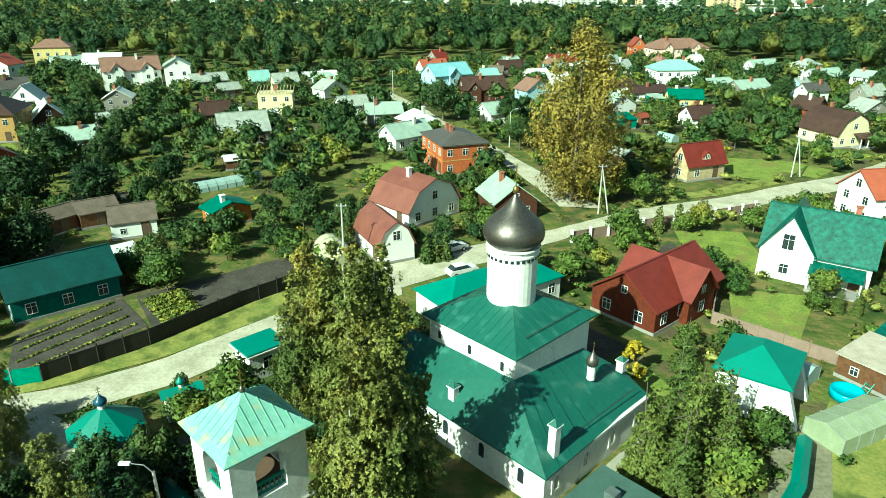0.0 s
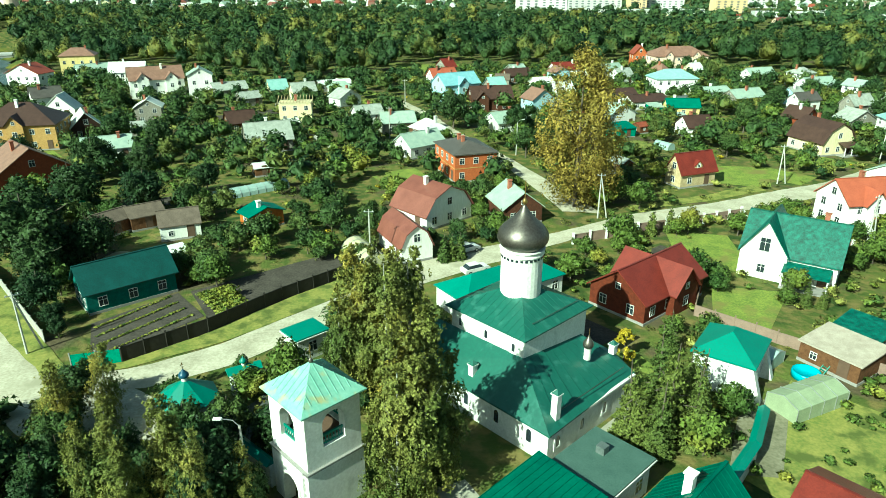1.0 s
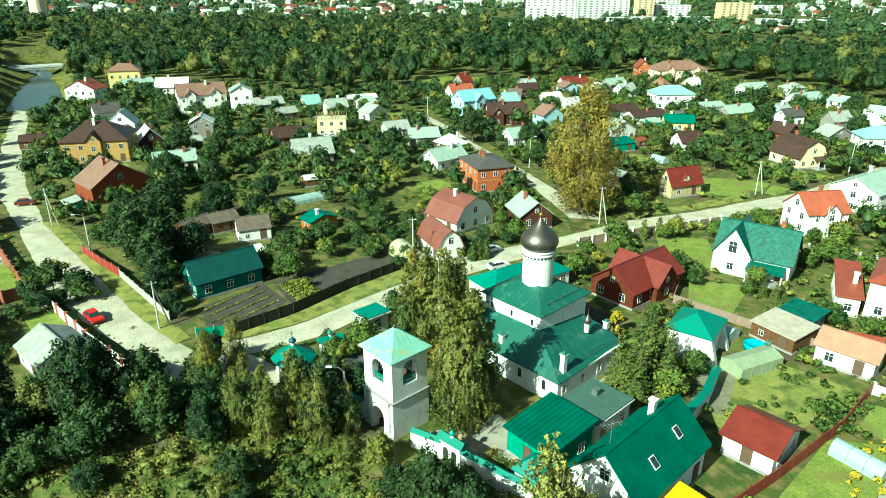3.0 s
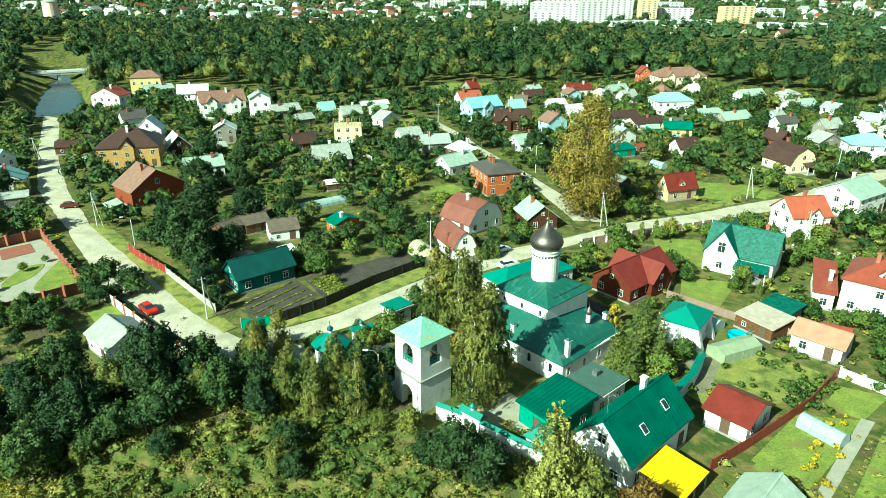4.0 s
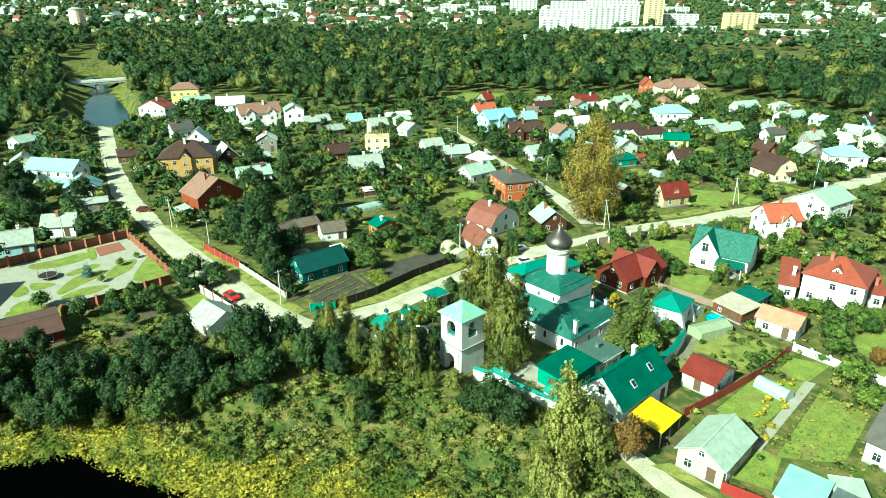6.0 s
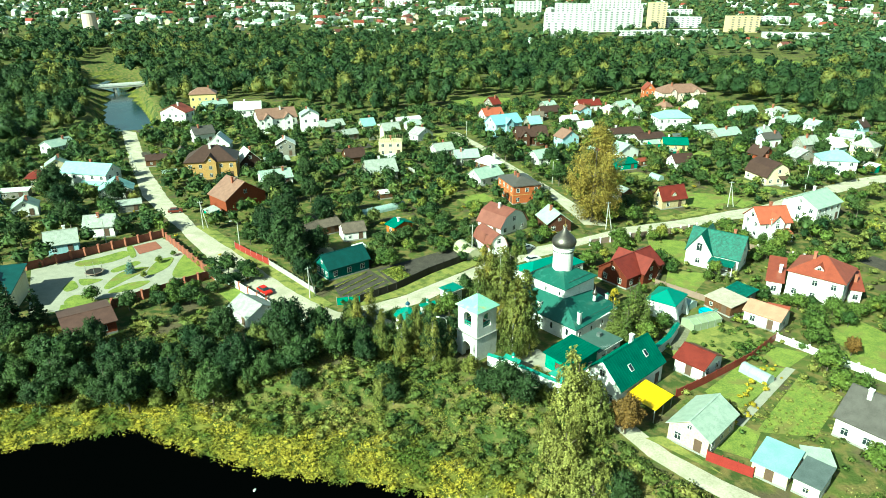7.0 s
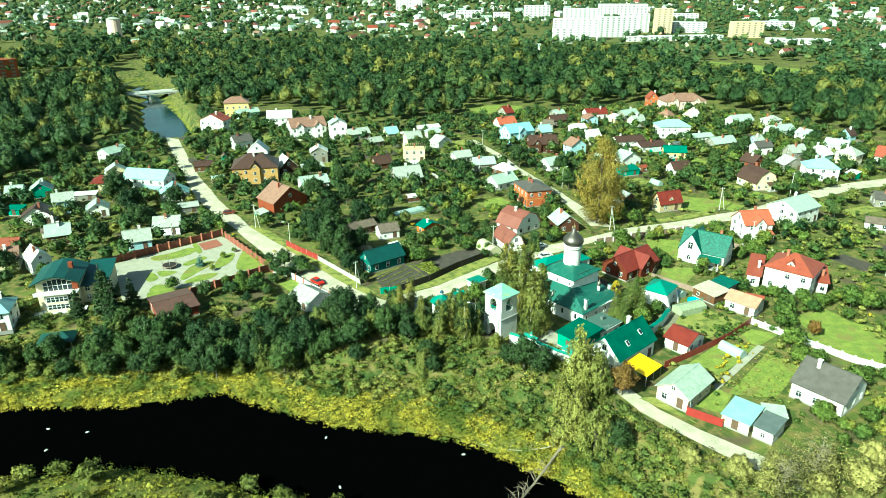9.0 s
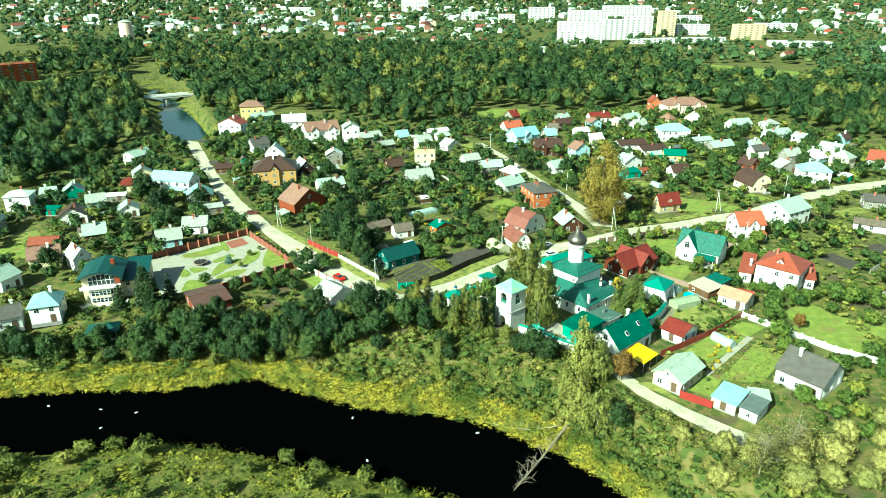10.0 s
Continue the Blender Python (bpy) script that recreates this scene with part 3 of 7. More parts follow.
def leaf_cards(centres, size, normals=None, rs=rng, stretch=1.35):
    """A small leaf clump (one triangle) at each centre, turned at random but mostly facing outwards."""
    n = len(centres)
    d = rs.normal(size=(n, 3))
    if normals is not None:
        d = d * 0.5 + normals
    d /= np.linalg.norm(d, axis=1)[:, None] + 1e-9
    a = np.cross(d, rs.normal(size=(n, 3)))
    a /= np.linalg.norm(a, axis=1)[:, None] + 1e-9
    b = np.cross(d, a)
    s = size * rs.uniform(0.55, 1.25, (n, 1))
    a, b = a * s * stretch * .62, b * s * .62
    j = rs.uniform(0.6, 1.25, (n, 3, 1))
    q = np.stack([-a - b * .7, a - b * .6, b * 1.2], 1) * j
    return centres[:, None, :] + q


def crown_points(n, rs, H, R, base, clumps):
    """Leaf places and outward directions for a tall crown: clumps of leaves set round an uneven column, with gaps between."""
    t, ang = rs.uniform(0, 1, clumps), rs.uniform(0, 2 * np.pi, clumps)
    rad = R * np.sin(np.pi * np.clip(t * 0.88 + 0.1, 0, 1)) ** 0.7 * rs.uniform(0.35, 1.0, clumps)
    c = np.stack([rad * np.cos(ang), rad * np.sin(ang), base + t * (H - base)], 1)
    which = rs.integers(0, clumps, n)
    cr = 0.2 * R * rs.uniform(0.6, 1.3, clumps)
    off = rs.normal(size=(n, 3))
    off /= np.linalg.norm(off, axis=1)[:, None]
    off *= (rs.uniform(0.3, 1, (n, 1)) ** 0.5)
    off[:, 2] *= 1.4
    p = c[which] + off * cr[which][:, None]
    nrm = p - np.array([0, 0, base + (H - base) * 0.42])
    nrm[:, 2] *= R / (H - base) * 2
    nrm /= np.linalg.norm(nrm, axis=1)[:, None] + 1e-9
    lump = off / (np.linalg.norm(off, axis=1)[:, None] + 1e-9)
    nrm = nrm * 0.6 + lump * 0.8 + rs.normal(size=(n, 3)) * 0.35 + np.array([0, 0, 0.2])
    return p, nrm


def sprays(n, rs, H, R, base, shape):
    """Leaf places and facings for open crowns: whorled boughs of a conifer, or hanging twigs on several leaders of a birch or willow."""
    if shape == "cone":
        m = 260
        t = 1 - np.sqrt(1 - rs.uniform(0, .985, m))
        reach = R * (1 - t) ** .85 * rs.uniform(.72, 1.12, m) + .12
        ang, z0 = rs.uniform(0, 6.283, m), base + t * (H - base)
        k = rs.choice(m, n, p=reach ** 1.4 / (reach ** 1.4).sum())
        s = rs.uniform(0, 1, n) ** .62
        width = reach[k] * .2 * (1 - s * .8) + .05
        side_ = rs.normal(size=n) * width * .7
        ca, sa = np.cos(ang[k]), np.sin(ang[k])
        r = s * reach[k]
        p = np.stack([ca * r - sa * side_, sa * r + ca * side_, z0[k] + reach[k] * (.04 - .42 * s + .28 * s * s) - np.abs(rs.normal(size=n)) * .09], 1)
        nrm = np.stack([ca * .6, sa * .6, np.full(n, .6)], 1) + rs.normal(size=(n, 3)) * .4
        return p, nrm
    leaders = 4 if shape == "birch" else 6
    la, lr = np.arange(leaders) * 6.283 / leaders + rs.uniform(0, .9, leaders), R * rs.uniform(.18, .5, leaders)
    lh = H * rs.uniform(.74, 1.0, leaders)
    lh[0], lr[0] = H, R * .1
    m = 230
    w = rs.integers(0, leaders, m)
    t = rs.uniform(0, 1, m) ** .85
    own = R * .62 * np.clip(np.where(t < .3, .7 + t, 1 - ((t - .3) / .7) ** 1.6), .05, 1) * rs.uniform(.2, 1.08, m)
    a = rs.uniform(0, 6.283, m)
    tip = np.stack([lr[w] * np.cos(la[w]) + own * np.cos(a), lr[w] * np.sin(la[w]) + own * np.sin(a), base + t * (lh[w] - base)], 1)
    q = m * 7
    b = rs.integers(0, m, q)
    start = tip[b] + rs.normal(size=(q, 3)) * np.array([.34, .34, .3])
    drop = rs.uniform(.35, 1.5, q) * (1.25 - .9 * t[b])
    k = rs.integers(0, q, n)
    s = rs.uniform(0, 1, n)
    out = start[k] - np.array([0, 0, base + (H - base) * .45])
    out[:, 2] *= .35
    out /= np.linalg.norm(out, axis=1)[:, None] + 1e-9
    p = start[k] + out * (.2 * np.sqrt(s))[:, None] + rs.normal(size=(n, 3)) * .075
    p[:, 2] -= drop[k] * s - .12
    p[:, 2] = np.maximum(p[:, 2], base * .6)
    local = tip[b[k]] - np.stack([lr[w[b[k]]] * np.cos(la[w[b[k]]]), lr[w[b[k]]] * np.sin(la[w[b[k]]]), tip[b[k], 2]], 1)
    local /= np.linalg.norm(local, axis=1)[:, None] + 1e-9
    return p, out * .55 + local * .55 + rs.normal(size=(n, 3)) * .42 + np.array([0, 0, .22])


def lumpy(d, L, w):
    """How far a crown bulges in each direction, and the way its surface faces there: overlapping rounded boughs."""
    q = np.exp((d @ L.T - 1) * len(L) / 2.0) * w
    k = q.argmax(1)
    m = q[np.arange(len(d)), k]
    return 0.56 + 0.46 * m, d * 0.75 + (d - L[k]) * 0.5 * math.sqrt(len(L)) + np.array([0, 0, .12])


def foliage(n, size, rs, H, R, base, shape, clumps, stretch=1.35, rings=(10, 5), heart=.8, rough=1.0):
    """Leaf clumps and the way they face. Round crowns: leaves over a mass of boughs; others: leaves in open sprays."""
    if shape != "round":
        if shape == "column":
            p, nrm = crown_points(n, rs, H, R, base, clumps)
        else:
            p, nrm = sprays(n, rs, H, R, base, shape)
        return leaf_cards(p, size, nrm, rs, stretch), np.repeat(nrm[:, None, :], 3, 1)
    L = rs.normal(size=(clumps, 3))
    L[:, 2] = np.abs(L[:, 2]) - .45
    L /= np.linalg.norm(L, axis=1)[:, None]
    w = rs.uniform(.45, 1.0, clumps)
    zc = base + (H - base) * .42
    size3 = np.array([R * rs.uniform(.88, 1.12), R * rs.uniform(.88, 1.12), H - zc])

    def at(d, f):
        r, nn = lumpy(d, L, w)
        p = d * (r * f)[:, None] * size3
        p[:, 2] = np.maximum(p[:, 2], base - zc)
        return p + np.array([0, 0, zc]), nn

    d = rs.normal(size=(n, 3))
    d[:, 2] = np.where(d[:, 2] < -.5, -d[:, 2], d[:, 2])
    d /= np.linalg.norm(d, axis=1)[:, None]
    f = rs.uniform(.8, 1.07, n) + (rs.uniform(size=n) < .14) * rs.uniform(0, .16, n)
    p, nn = at(d, f)
    leaves = leaf_cards(p, size, nn, rs, stretch)
    nn = np.repeat((nn + rs.normal(size=nn.shape) * .34 * rough)[:, None, :], 3, 1)
    a, b = rings
    th, ph = np.arange(a) * 2 * np.pi / a, np.linspace(.02, 2.25, b + 1)
    grid = np.array([[(np.sin(v) * np.cos(u), np.sin(v) * np.sin(u), np.cos(v)) for u in th] for v in ph])
    gp, gn = at(grid.reshape(-1, 3), heart * (1 + rough * rs.uniform(-.28, .12, a * (b + 1))))
    gn = gn + rs.normal(size=gn.shape) * .45 * rough
    ia = np.array([(r * a + c, (r + 1) * a + c, (r + 1) * a + (c + 1) % a) for r in range(b) for c in range(a)] + [(r * a + c, (r + 1) * a + (c + 1) % a, r * a + (c + 1) % a) for r in range(1, b) for c in range(a)])
    return np.concatenate([leaves, gp[ia]]), np.concatenate([nn, gn[ia]])


def tree_meshes(kind, seed, H, R, base, shape, clumps, n, size, leaf, bark, trunk_r, limbs=7):
    rs = np.random.default_rng(seed)
    leaves, nrm = foliage(n, size, rs, H, R, base, shape, clumps, 1.35, (16, 8) if n < 2000 else (20, 10), .8)
    crown = quads("crown", leaves, leaf, nrm)
    s = Shape()
    bend = rs.normal(size=2) * 0.03 * H
    axis = [(0, 0, -0.6), (bend[0] * .2, bend[1] * .2, base), (bend[0] * .6, bend[1] * .6, (base + H) * .5), (bend[0], bend[1], H * .92)]
    s.tube(axis, trunk_r, trunk_r * .15, 8)
    for i in range(limbs):
        z = base * .8 + (H - base) * rs.uniform(0.0, 0.6)
        a, l = rs.uniform(0, 6.28), R * (rs.uniform(.2, .42) if shape in ("birch", "willow") else rs.uniform(.5, .85))
        up = {"cone": -.1, "column": 1.4, "birch": 2.2, "willow": 1.6}.get(shape, .55)
        s.tube([(0, 0, z), (math.cos(a) * l * .5, math.sin(a) * l * .5, z + l * up * .55), (math.cos(a) * l, math.sin(a) * l, z + l * up)], trunk_r * .4, trunk_r * .1, 5)
    return s.mesh("trunk", bark, True), crown


LEAF = {
    "fruit": leafy("orchard_leaves", (0.045, 0.085, 0.022), (0.130, 0.180, 0.036), (0.30, 0.27, 0.05)),
    "broad": leafy("broad_leaves", (0.025, 0.054, 0.020), (0.072, 0.112, 0.032), (0.16, 0.175, 0.045)),
    "wood": leafy("woodland_leaves", (0.021, 0.046, 0.018), (0.056, 0.090, 0.028), (0.20, 0.19, 0.045), patchy=0.25, spread_=.25),
    "birch": leafy("birch_leaves", (0.095, 0.130, 0.032), (0.225, 0.225, 0.056), (0.36, 0.29, 0.06), patchy=.75),
    "poplar": leafy("poplar_leaves", (0.12, 0.125, 0.032), (0.30, 0.225, 0.05)),
    "spruce": leafy("conifer_needles", (0.065, 0.105, 0.028), (0.150, 0.180, 0.042)),
    "willow": leafy("willow_leaves", (0.16, 0.19, 0.05), (0.29, 0.285, 0.075)),
    "rust": leafy("rusty_leaves", (0.16, 0.10, 0.03), (0.24, 0.13, 0.035)),
    "yellow": leafy("yellow_leaves", (0.42, 0.33, 0.03), (0.50, 0.38, 0.04)),
    "dark": leafy("dark_leaves", (0.022, 0.046, 0.018), (0.045, 0.075, 0.025)),
    "pale": leafy("pale_scrub_leaves", (0.19, 0.20, 0.06), (0.34, 0.31, 0.10)),
    "blue": leafy("blue_spruce_needles", (0.10, 0.19, 0.16), (0.15, 0.25, 0.21)),
    "far": leafy("far_leaves", (0.030, 0.066, 0.030), (0.075, 0.120, 0.044), (0.15, 0.165, 0.05), spread_=.25),
    "olive": leafy("scrub_leaves", (0.075, 0.095, 0.024), (0.165, 0.180, 0.040), (0.27, 0.25, 0.06)),
}
# kind: height, radius, crown base, form, clumps, leaves, leaf size, leaves, bark, trunk radius
KINDS = {
    "fruit": (4.8, 2.5, 0.5, "round", 26, 900, 0.255, "fruit", BARK, 0.13),
    "plum": (4.8, 2.5, 0.5, "round", 26, 900, 0.255, "broad", BARK, 0.13),
    "broad": (11.0, 4.6, 2.2, "round", 40, 3000, 0.34, "broad", BARK, 0.3),
    "dark": (12.0, 5.4, 1.4, "round", 46, 3700, 0.345, "dark", BARK, 0.35),
    "birch": (17.6, 4.2, 1.2, "birch", 130, 25000, 0.155, "birch", BIRCH, 0.24),
    "poplar": (25.0, 7.8, 1.5, "column", 190, 20000, 0.27, "poplar", BARK, 0.45),
    "spruce": (11.0, 2.3, 0.3, "cone", 300, 12500, 0.155, "spruce", BARK, 0.22),
    "willow": (11.0, 4.8, 0.8, "willow", 120, 16000, 0.2, "willow", BARK, 0.3),
    "rust": (9.0, 3.6, 1.2, "round", 50, 7000, 0.24, "rust", BARK, 0.22),
    "fir": (13.0, 3.0, 0.3, "cone", 300, 7500, 0.3, "dark", BARK, 0.25),
    "thuja": (5.0, 1.1, 0.2, "cone", 50, 1400, 0.24, "spruce", BARK, 0.12),
    "yellow": (4.0, 1.4, 0.4, "column", 30, 3000, 0.17, "yellow", BARK, 0.1),
    "scrub": (6.0, 3.0, 0.2, "round", 34, 2600, 0.22, "olive", BARK, 0.16),
    "bank": (9.5, 4.2, 0.6, "round", 36, 2800, 0.32, "broad", BARK, 0.26),
    "pale": (6.0, 3.2, 0.2, "round", 30, 4500, 0.2, "pale", BARK, 0.14),
    "blue": (4.0, 1.5, 0.1, "cone", 60, 1500, 0.2, "blue", BARK, 0.1),
}
TREE_WORDS = {
    "fruit": ("apple_tree", "leafy green fruit tree in a garden"), "plum": ("plum_tree", "dense dark green fruit tree in a garden"), "broad": ("broadleaf_tree", "broad green tree among gardens"),
    "dark": ("broadleaf_tree", "large dense dark green tree"), "birch": ("birch_tree", "tall weeping birch with olive-gold leaves"),
    "poplar": ("poplar_tree", "tall old poplar turning rusty yellow"), "spruce": ("spruce_tree", "conical dark green spruce beside the church"),
    "willow": ("willow_tree", "pale green willow on the river bank"), "rust": ("rowan_tree", "rust-brown tree by the dirt road"),
    "fir": ("spruce_tree", "tall dark conifer beside a cream villa"), "thuja": ("thuja", "slim green thuja in a garden"), "yellow": ("thuja", "golden yellow columnar thuja"),
    "pale": ("scrub_tree", "pale olive scrub tree above the river slope"), "blue": ("spruce_tree", "small blue spruce in a villa garden"),
    "scrub": ("scrub_tree", "olive scrub tree on the river bank"), "bank": ("broadleaf_tree", "green tree on the top of the river bank"),
}
PROTO = {}
TREES = []


def tree(kind, x, y, s=1.0, tall=1.0, z=None, label=""):
    k = (kind, rng.integers(0, 3))
    if k not in PROTO:
        H, R, base, shape, clumps, n, size, leaf, bark, tr = KINDS[kind]
        PROTO[k] = tree_meshes(kind, 100 * len(PROTO) + 5, H, R, base, shape, clumps, n, size, LEAF[leaf], bark, tr)
    name, words = TREE_WORDS[kind]
    root = thing(name, pose(x, y, land(x, y) if z is None else z, 0, 0, float(rng.uniform(0, 360))) @ Matrix.Diagonal((s, s, s * tall, 1)), label or words, "tree")
    part("trunk", PROTO[k][0], root)
    part("crown", PROTO[k][1], root)
    TREES.append((x, y, KINDS[kind][1] * s))
    return root


def mass(name, spots, leaf, label, n, size, H, R, shape="round", category="", clumps=14, base=0.15, rings=(9, 4), up=0.0):
    """Many crowns or shrubs joined as one object of uncountable growth. spots: x, y, scale."""
    protos = []
    for k in range(5):
        rs = np.random.default_rng(50 + k)
        leaves, nn = foliage(n, size, rs, H, R, H * base, shape, clumps, 1.2, rings, .4 if up else .82, 1.0 if H < 7 else .5)
        protos.append((leaves, nn * (1 - up) + np.array([0, -.2, 1.0]) * up))
    out, turned, tints = [], [], []
    for i, (x, y, s) in enumerate(spots):
        a = rng.uniform(0, 6.28)
        q, nn = protos[i % 5]
        q = q * s * rng.uniform(0.85, 1.15)
        tints.append(np.full(len(q), rng.uniform()))
        c, sn = math.cos(a), math.sin(a)
        qx, qy = q[..., 0] * c - q[..., 1] * sn, q[..., 0] * sn + q[..., 1] * c
        turned.append(np.stack([nn[..., 0] * c - nn[..., 1] * sn, nn[..., 0] * sn + nn[..., 1] * c, nn[..., 2]], -1))
        out.append(np.stack([qx + x, qy + y, q[..., 2] + max(land(x, y), -7.3)], -1))
    return tagged(new(name, quads(name, np.concatenate(out), leaf, np.concatenate(turned), np.concatenate(tints))), label, category or name.replace("_", " "), kind="stuff")


# ---- fences, walls, poles ----
def fence(pts, h, panel, post, label, step=3.0, post_w=0.3, thick=0.08, post_h=0.25, z0=0.0, name="fence"):
    """Panels between posts along a line of points, each panel and post a piece of its own."""
    root = thing(name, pose(pts[0][0], pts[0][1], 0), label, "fence")
    ox, oy = pts[0]
    spots = []
    for (ax, ay), (bx, by) in zip(pts, pts[1:]):
        n = max(1, round(math.dist((ax, ay), (bx, by)) / step))
        spots += [(ax + (bx - ax) * i / n, ay + (by - ay) * i / n) for i in range(n)]
    spots.append(pts[-1])
    pm = Shape().box(-post_w / 2, -post_w / 2, -.6, post_w / 2, post_w / 2, h + post_h).box(-post_w * .62, -post_w * .62, h + post_h, post_w * .62, post_w * .62, h + post_h + .08).mesh("post", post)
    bars = {}
    for i, (x, y) in enumerate(spots):
        z = land(x, y) + z0
        part("post", pm, root, pose(x - ox, y - oy, z))
        if i + 1 < len(spots):
            qx, qy = spots[i + 1]
            l = round(math.dist((x, y), (qx, qy)), 1)
            if l not in bars:
                bars[l] = Shape().box(0, -thick / 2, -.1, l, thick / 2, h).box(0, -thick * .7, h, l, thick * .7, h + .06).mesh("panel", panel)
            a = math.degrees(math.atan2(qy - y, qx - x))
            part("panel", bars[l], root, pose(x - ox, y - oy, min(z, land(qx, qy) + z0), 0, 0, a))
    return root


def pole(x, y, h=8.0, brace=0, lamp=0, heading=0):
    root = thing("utility_pole" if not lamp else "street_lamp", pose(x, y, land(x, y), 0, 0, heading), "grey concrete utility pole with a slanting brace" if brace else "slim grey street lamp on a concrete pole", "pole")
    part("post", Shape().tube([(0, 0, -.6), (0, 0, h)], .15, .1, 7).mesh("post", CONCRETE), root)
    if brace:
        part("brace", Shape().tube([(brace, .3, -.6), (.08, 0, h - .9)], .13, .1, 7).mesh("brace", CONCRETE), root)
    if lamp:
        arm = part("arm", Shape().tube([(0, 0, h - .1), (.5, 0, h + .5), (1.5, 0, h + .65)], .04, .03, 6).mesh("arm", STEEL), root)
        part("lamp_head", Shape().box(1.35, -.14, h + .56, 2.05, .14, h + .7).mesh("lamp_head", FRAME), arm)
    else:
        part("crossarm", Shape().box(-.75, -.05, h - .45, .75, .05, h - .35).mesh("crossarm", STEEL), root)
        for k in (-.6, .6):
            part("insulator", Shape().lathe([(.05, h - .35), (.06, h - .25), (.02, h - .18)], 6).mesh("insulator", FRAME), root, pose(k, 0, 0))
    return root


# ---- the church and its yard ----
CH = 44.3
WHITEWASH = surf("whitewash", (0.80, 0.80, 0.76), (0.60, 0.60, 0.55), 0.35, rough=0.9, fine=12, bump=0.12)
CROOF = surf("church_green_sheet", (0.023, 0.105, 0.076), (0.017, 0.08, 0.06), 0.3, rough=0.42, fine=10, bump=0.15, spec=0.45)
TOWER_ROOF = surf("weathered_mint_copper", (0.26, 0.46, 0.37), (0.17, 0.36, 0.28), 0.5, rough=0.5, fine=7, bump=0.2, spec=0.4)
DOME = surf("dark_dome_metal", (0.17, 0.155, 0.135), (0.10, 0.085, 0.075), 0.5, rough=0.42, metal=0.8, fine=9, bump=0.12)
BRIGHT_GREEN = surf("bright_teal_sheet", (0.024, 0.185, 0.135), (0.018, 0.145, 0.107), 0.5, rough=0.45, bump=0.15, spec=0.4)
stain(WHITEWASH, (0.42, 0.43, 0.39), 0.9, 0.58, 0.78, (1, 1, .6))
stain(TOWER_ROOF, (0.36, 0.33, 0.15), 0.7, 0.56, 0.74)
stain(CROOF, (0.045, 0.14, 0.11), 0.9, 0.56, 0.7, (1, 1, .5))
GILT = surf("dull_gilt", (0.35, 0.24, 0.08), (0.22, 0.15, 0.05), 2, rough=0.4, metal=0.8, bump=0)
BLUE_DOME = surf("dark_blue_enamel", (0.02, 0.07, 0.12), None, 2, rough=0.3, bump=0)


def cross(parent, m, s=1.0):
    c = Shape().box(-.035, -.035, 0, .035, .035, 1.5).box(-.42, -.03, .95, .42, .03, 1.03).box(-.2, -.03, 1.22, .2, .03, 1.28)
    c.add([(-.26, -.03, .55), (.26, -.03, .40), (.26, .03, .40), (-.26, .03, .55), (-.26, -.03, .62), (.26, -.03, .47), (.26, .03, .47), (-.26, .03, .62)], [(3, 2, 1, 0), (4, 5, 6, 7), (0, 1, 5, 4), (1, 2, 6, 5), (2, 3, 7, 6), (3, 0, 4, 7)])
    return part("cross", c.mesh("cross", GILT), parent, m @ Matrix.Scale(s, 4))


def onion(r, h):
    prof = [(.72, 0), (.86, .07), (.97, .16), (1.0, .25), (.97, .34), (.88, .44), (.74, .53), (.56, .62), (.39, .71), (.25, .80), (.14, .89), (.07, .96), (.03, 1.0)]
    return [(a * r, b * h) for a, b in prof]


def arch_hole(w, h, n=10):
    return [(-w / 2, 0), (w / 2, 0), (w / 2, h - w / 2)] + [(w / 2 * math.cos(math.pi * i / n), h - w / 2 + w / 2 * math.sin(math.pi * i / n)) for i in range(1, n)] + [(-w / 2, h - w / 2)]


def arched_wall(W, z0, z1, holes, thick):
    """A wall in the xz plane from y 0 to thick, with round-headed openings: (centre x, sill z, width, height)."""
    s = Shape()
    cuts = sorted(holes)
    x = -W / 2
    for cx, sill, w, h in cuts:
        s.box(x, 0, z0, cx - w / 2, thick, z1)
        if sill > z0:
            s.box(cx - w / 2, 0, z0, cx + w / 2, thick, sill)
        top = [(cx + w / 2 * math.cos(math.pi * i / 10), sill + h - w / 2 + w / 2 * math.sin(math.pi * i / 10)) for i in range(11)]
        for (xa, za), (xb, zb) in zip(top, top[1:]):
            s.add([(xa, 0, za), (xb, 0, zb), (xb, 0, z1), (xa, 0, z1), (xa, thick, za), (xb, thick, zb), (xb, thick, z1), (xa, thick, z1)],
                  [(0, 1, 2, 3), (7, 6, 5, 4), (0, 4, 5, 1), (1, 5, 6, 2), (2, 6, 7, 3), (3, 7, 4, 0)])
        x = cx + w / 2
    s.box(x, 0, z0, W / 2, thick, z1)
    return s


def seam_lines(p, q, r, s, n, t=.022):
    """Ribs across a roof plane, from the eave p-q up to the top r-s."""
    sh = Shape()
    p, q, r, s = (Vector(v) for v in (p, q, r, s))
    for i in range(n + 1):
        a, b = p.lerp(q, i / n), s.lerp(r, i / n)
        d = (q - p).normalized() * .025
        up = Vector((0, 0, t))
        sh.add([a - d, a + d, b + d, b - d, a - d + up, a + d + up, b + d + up, b - d + up], [(3, 2, 1, 0), (4, 5, 6, 7), (0, 1, 5, 4), (1, 2, 6, 5), (2, 3, 7, 6), (3, 0, 4, 7)])
    return sh


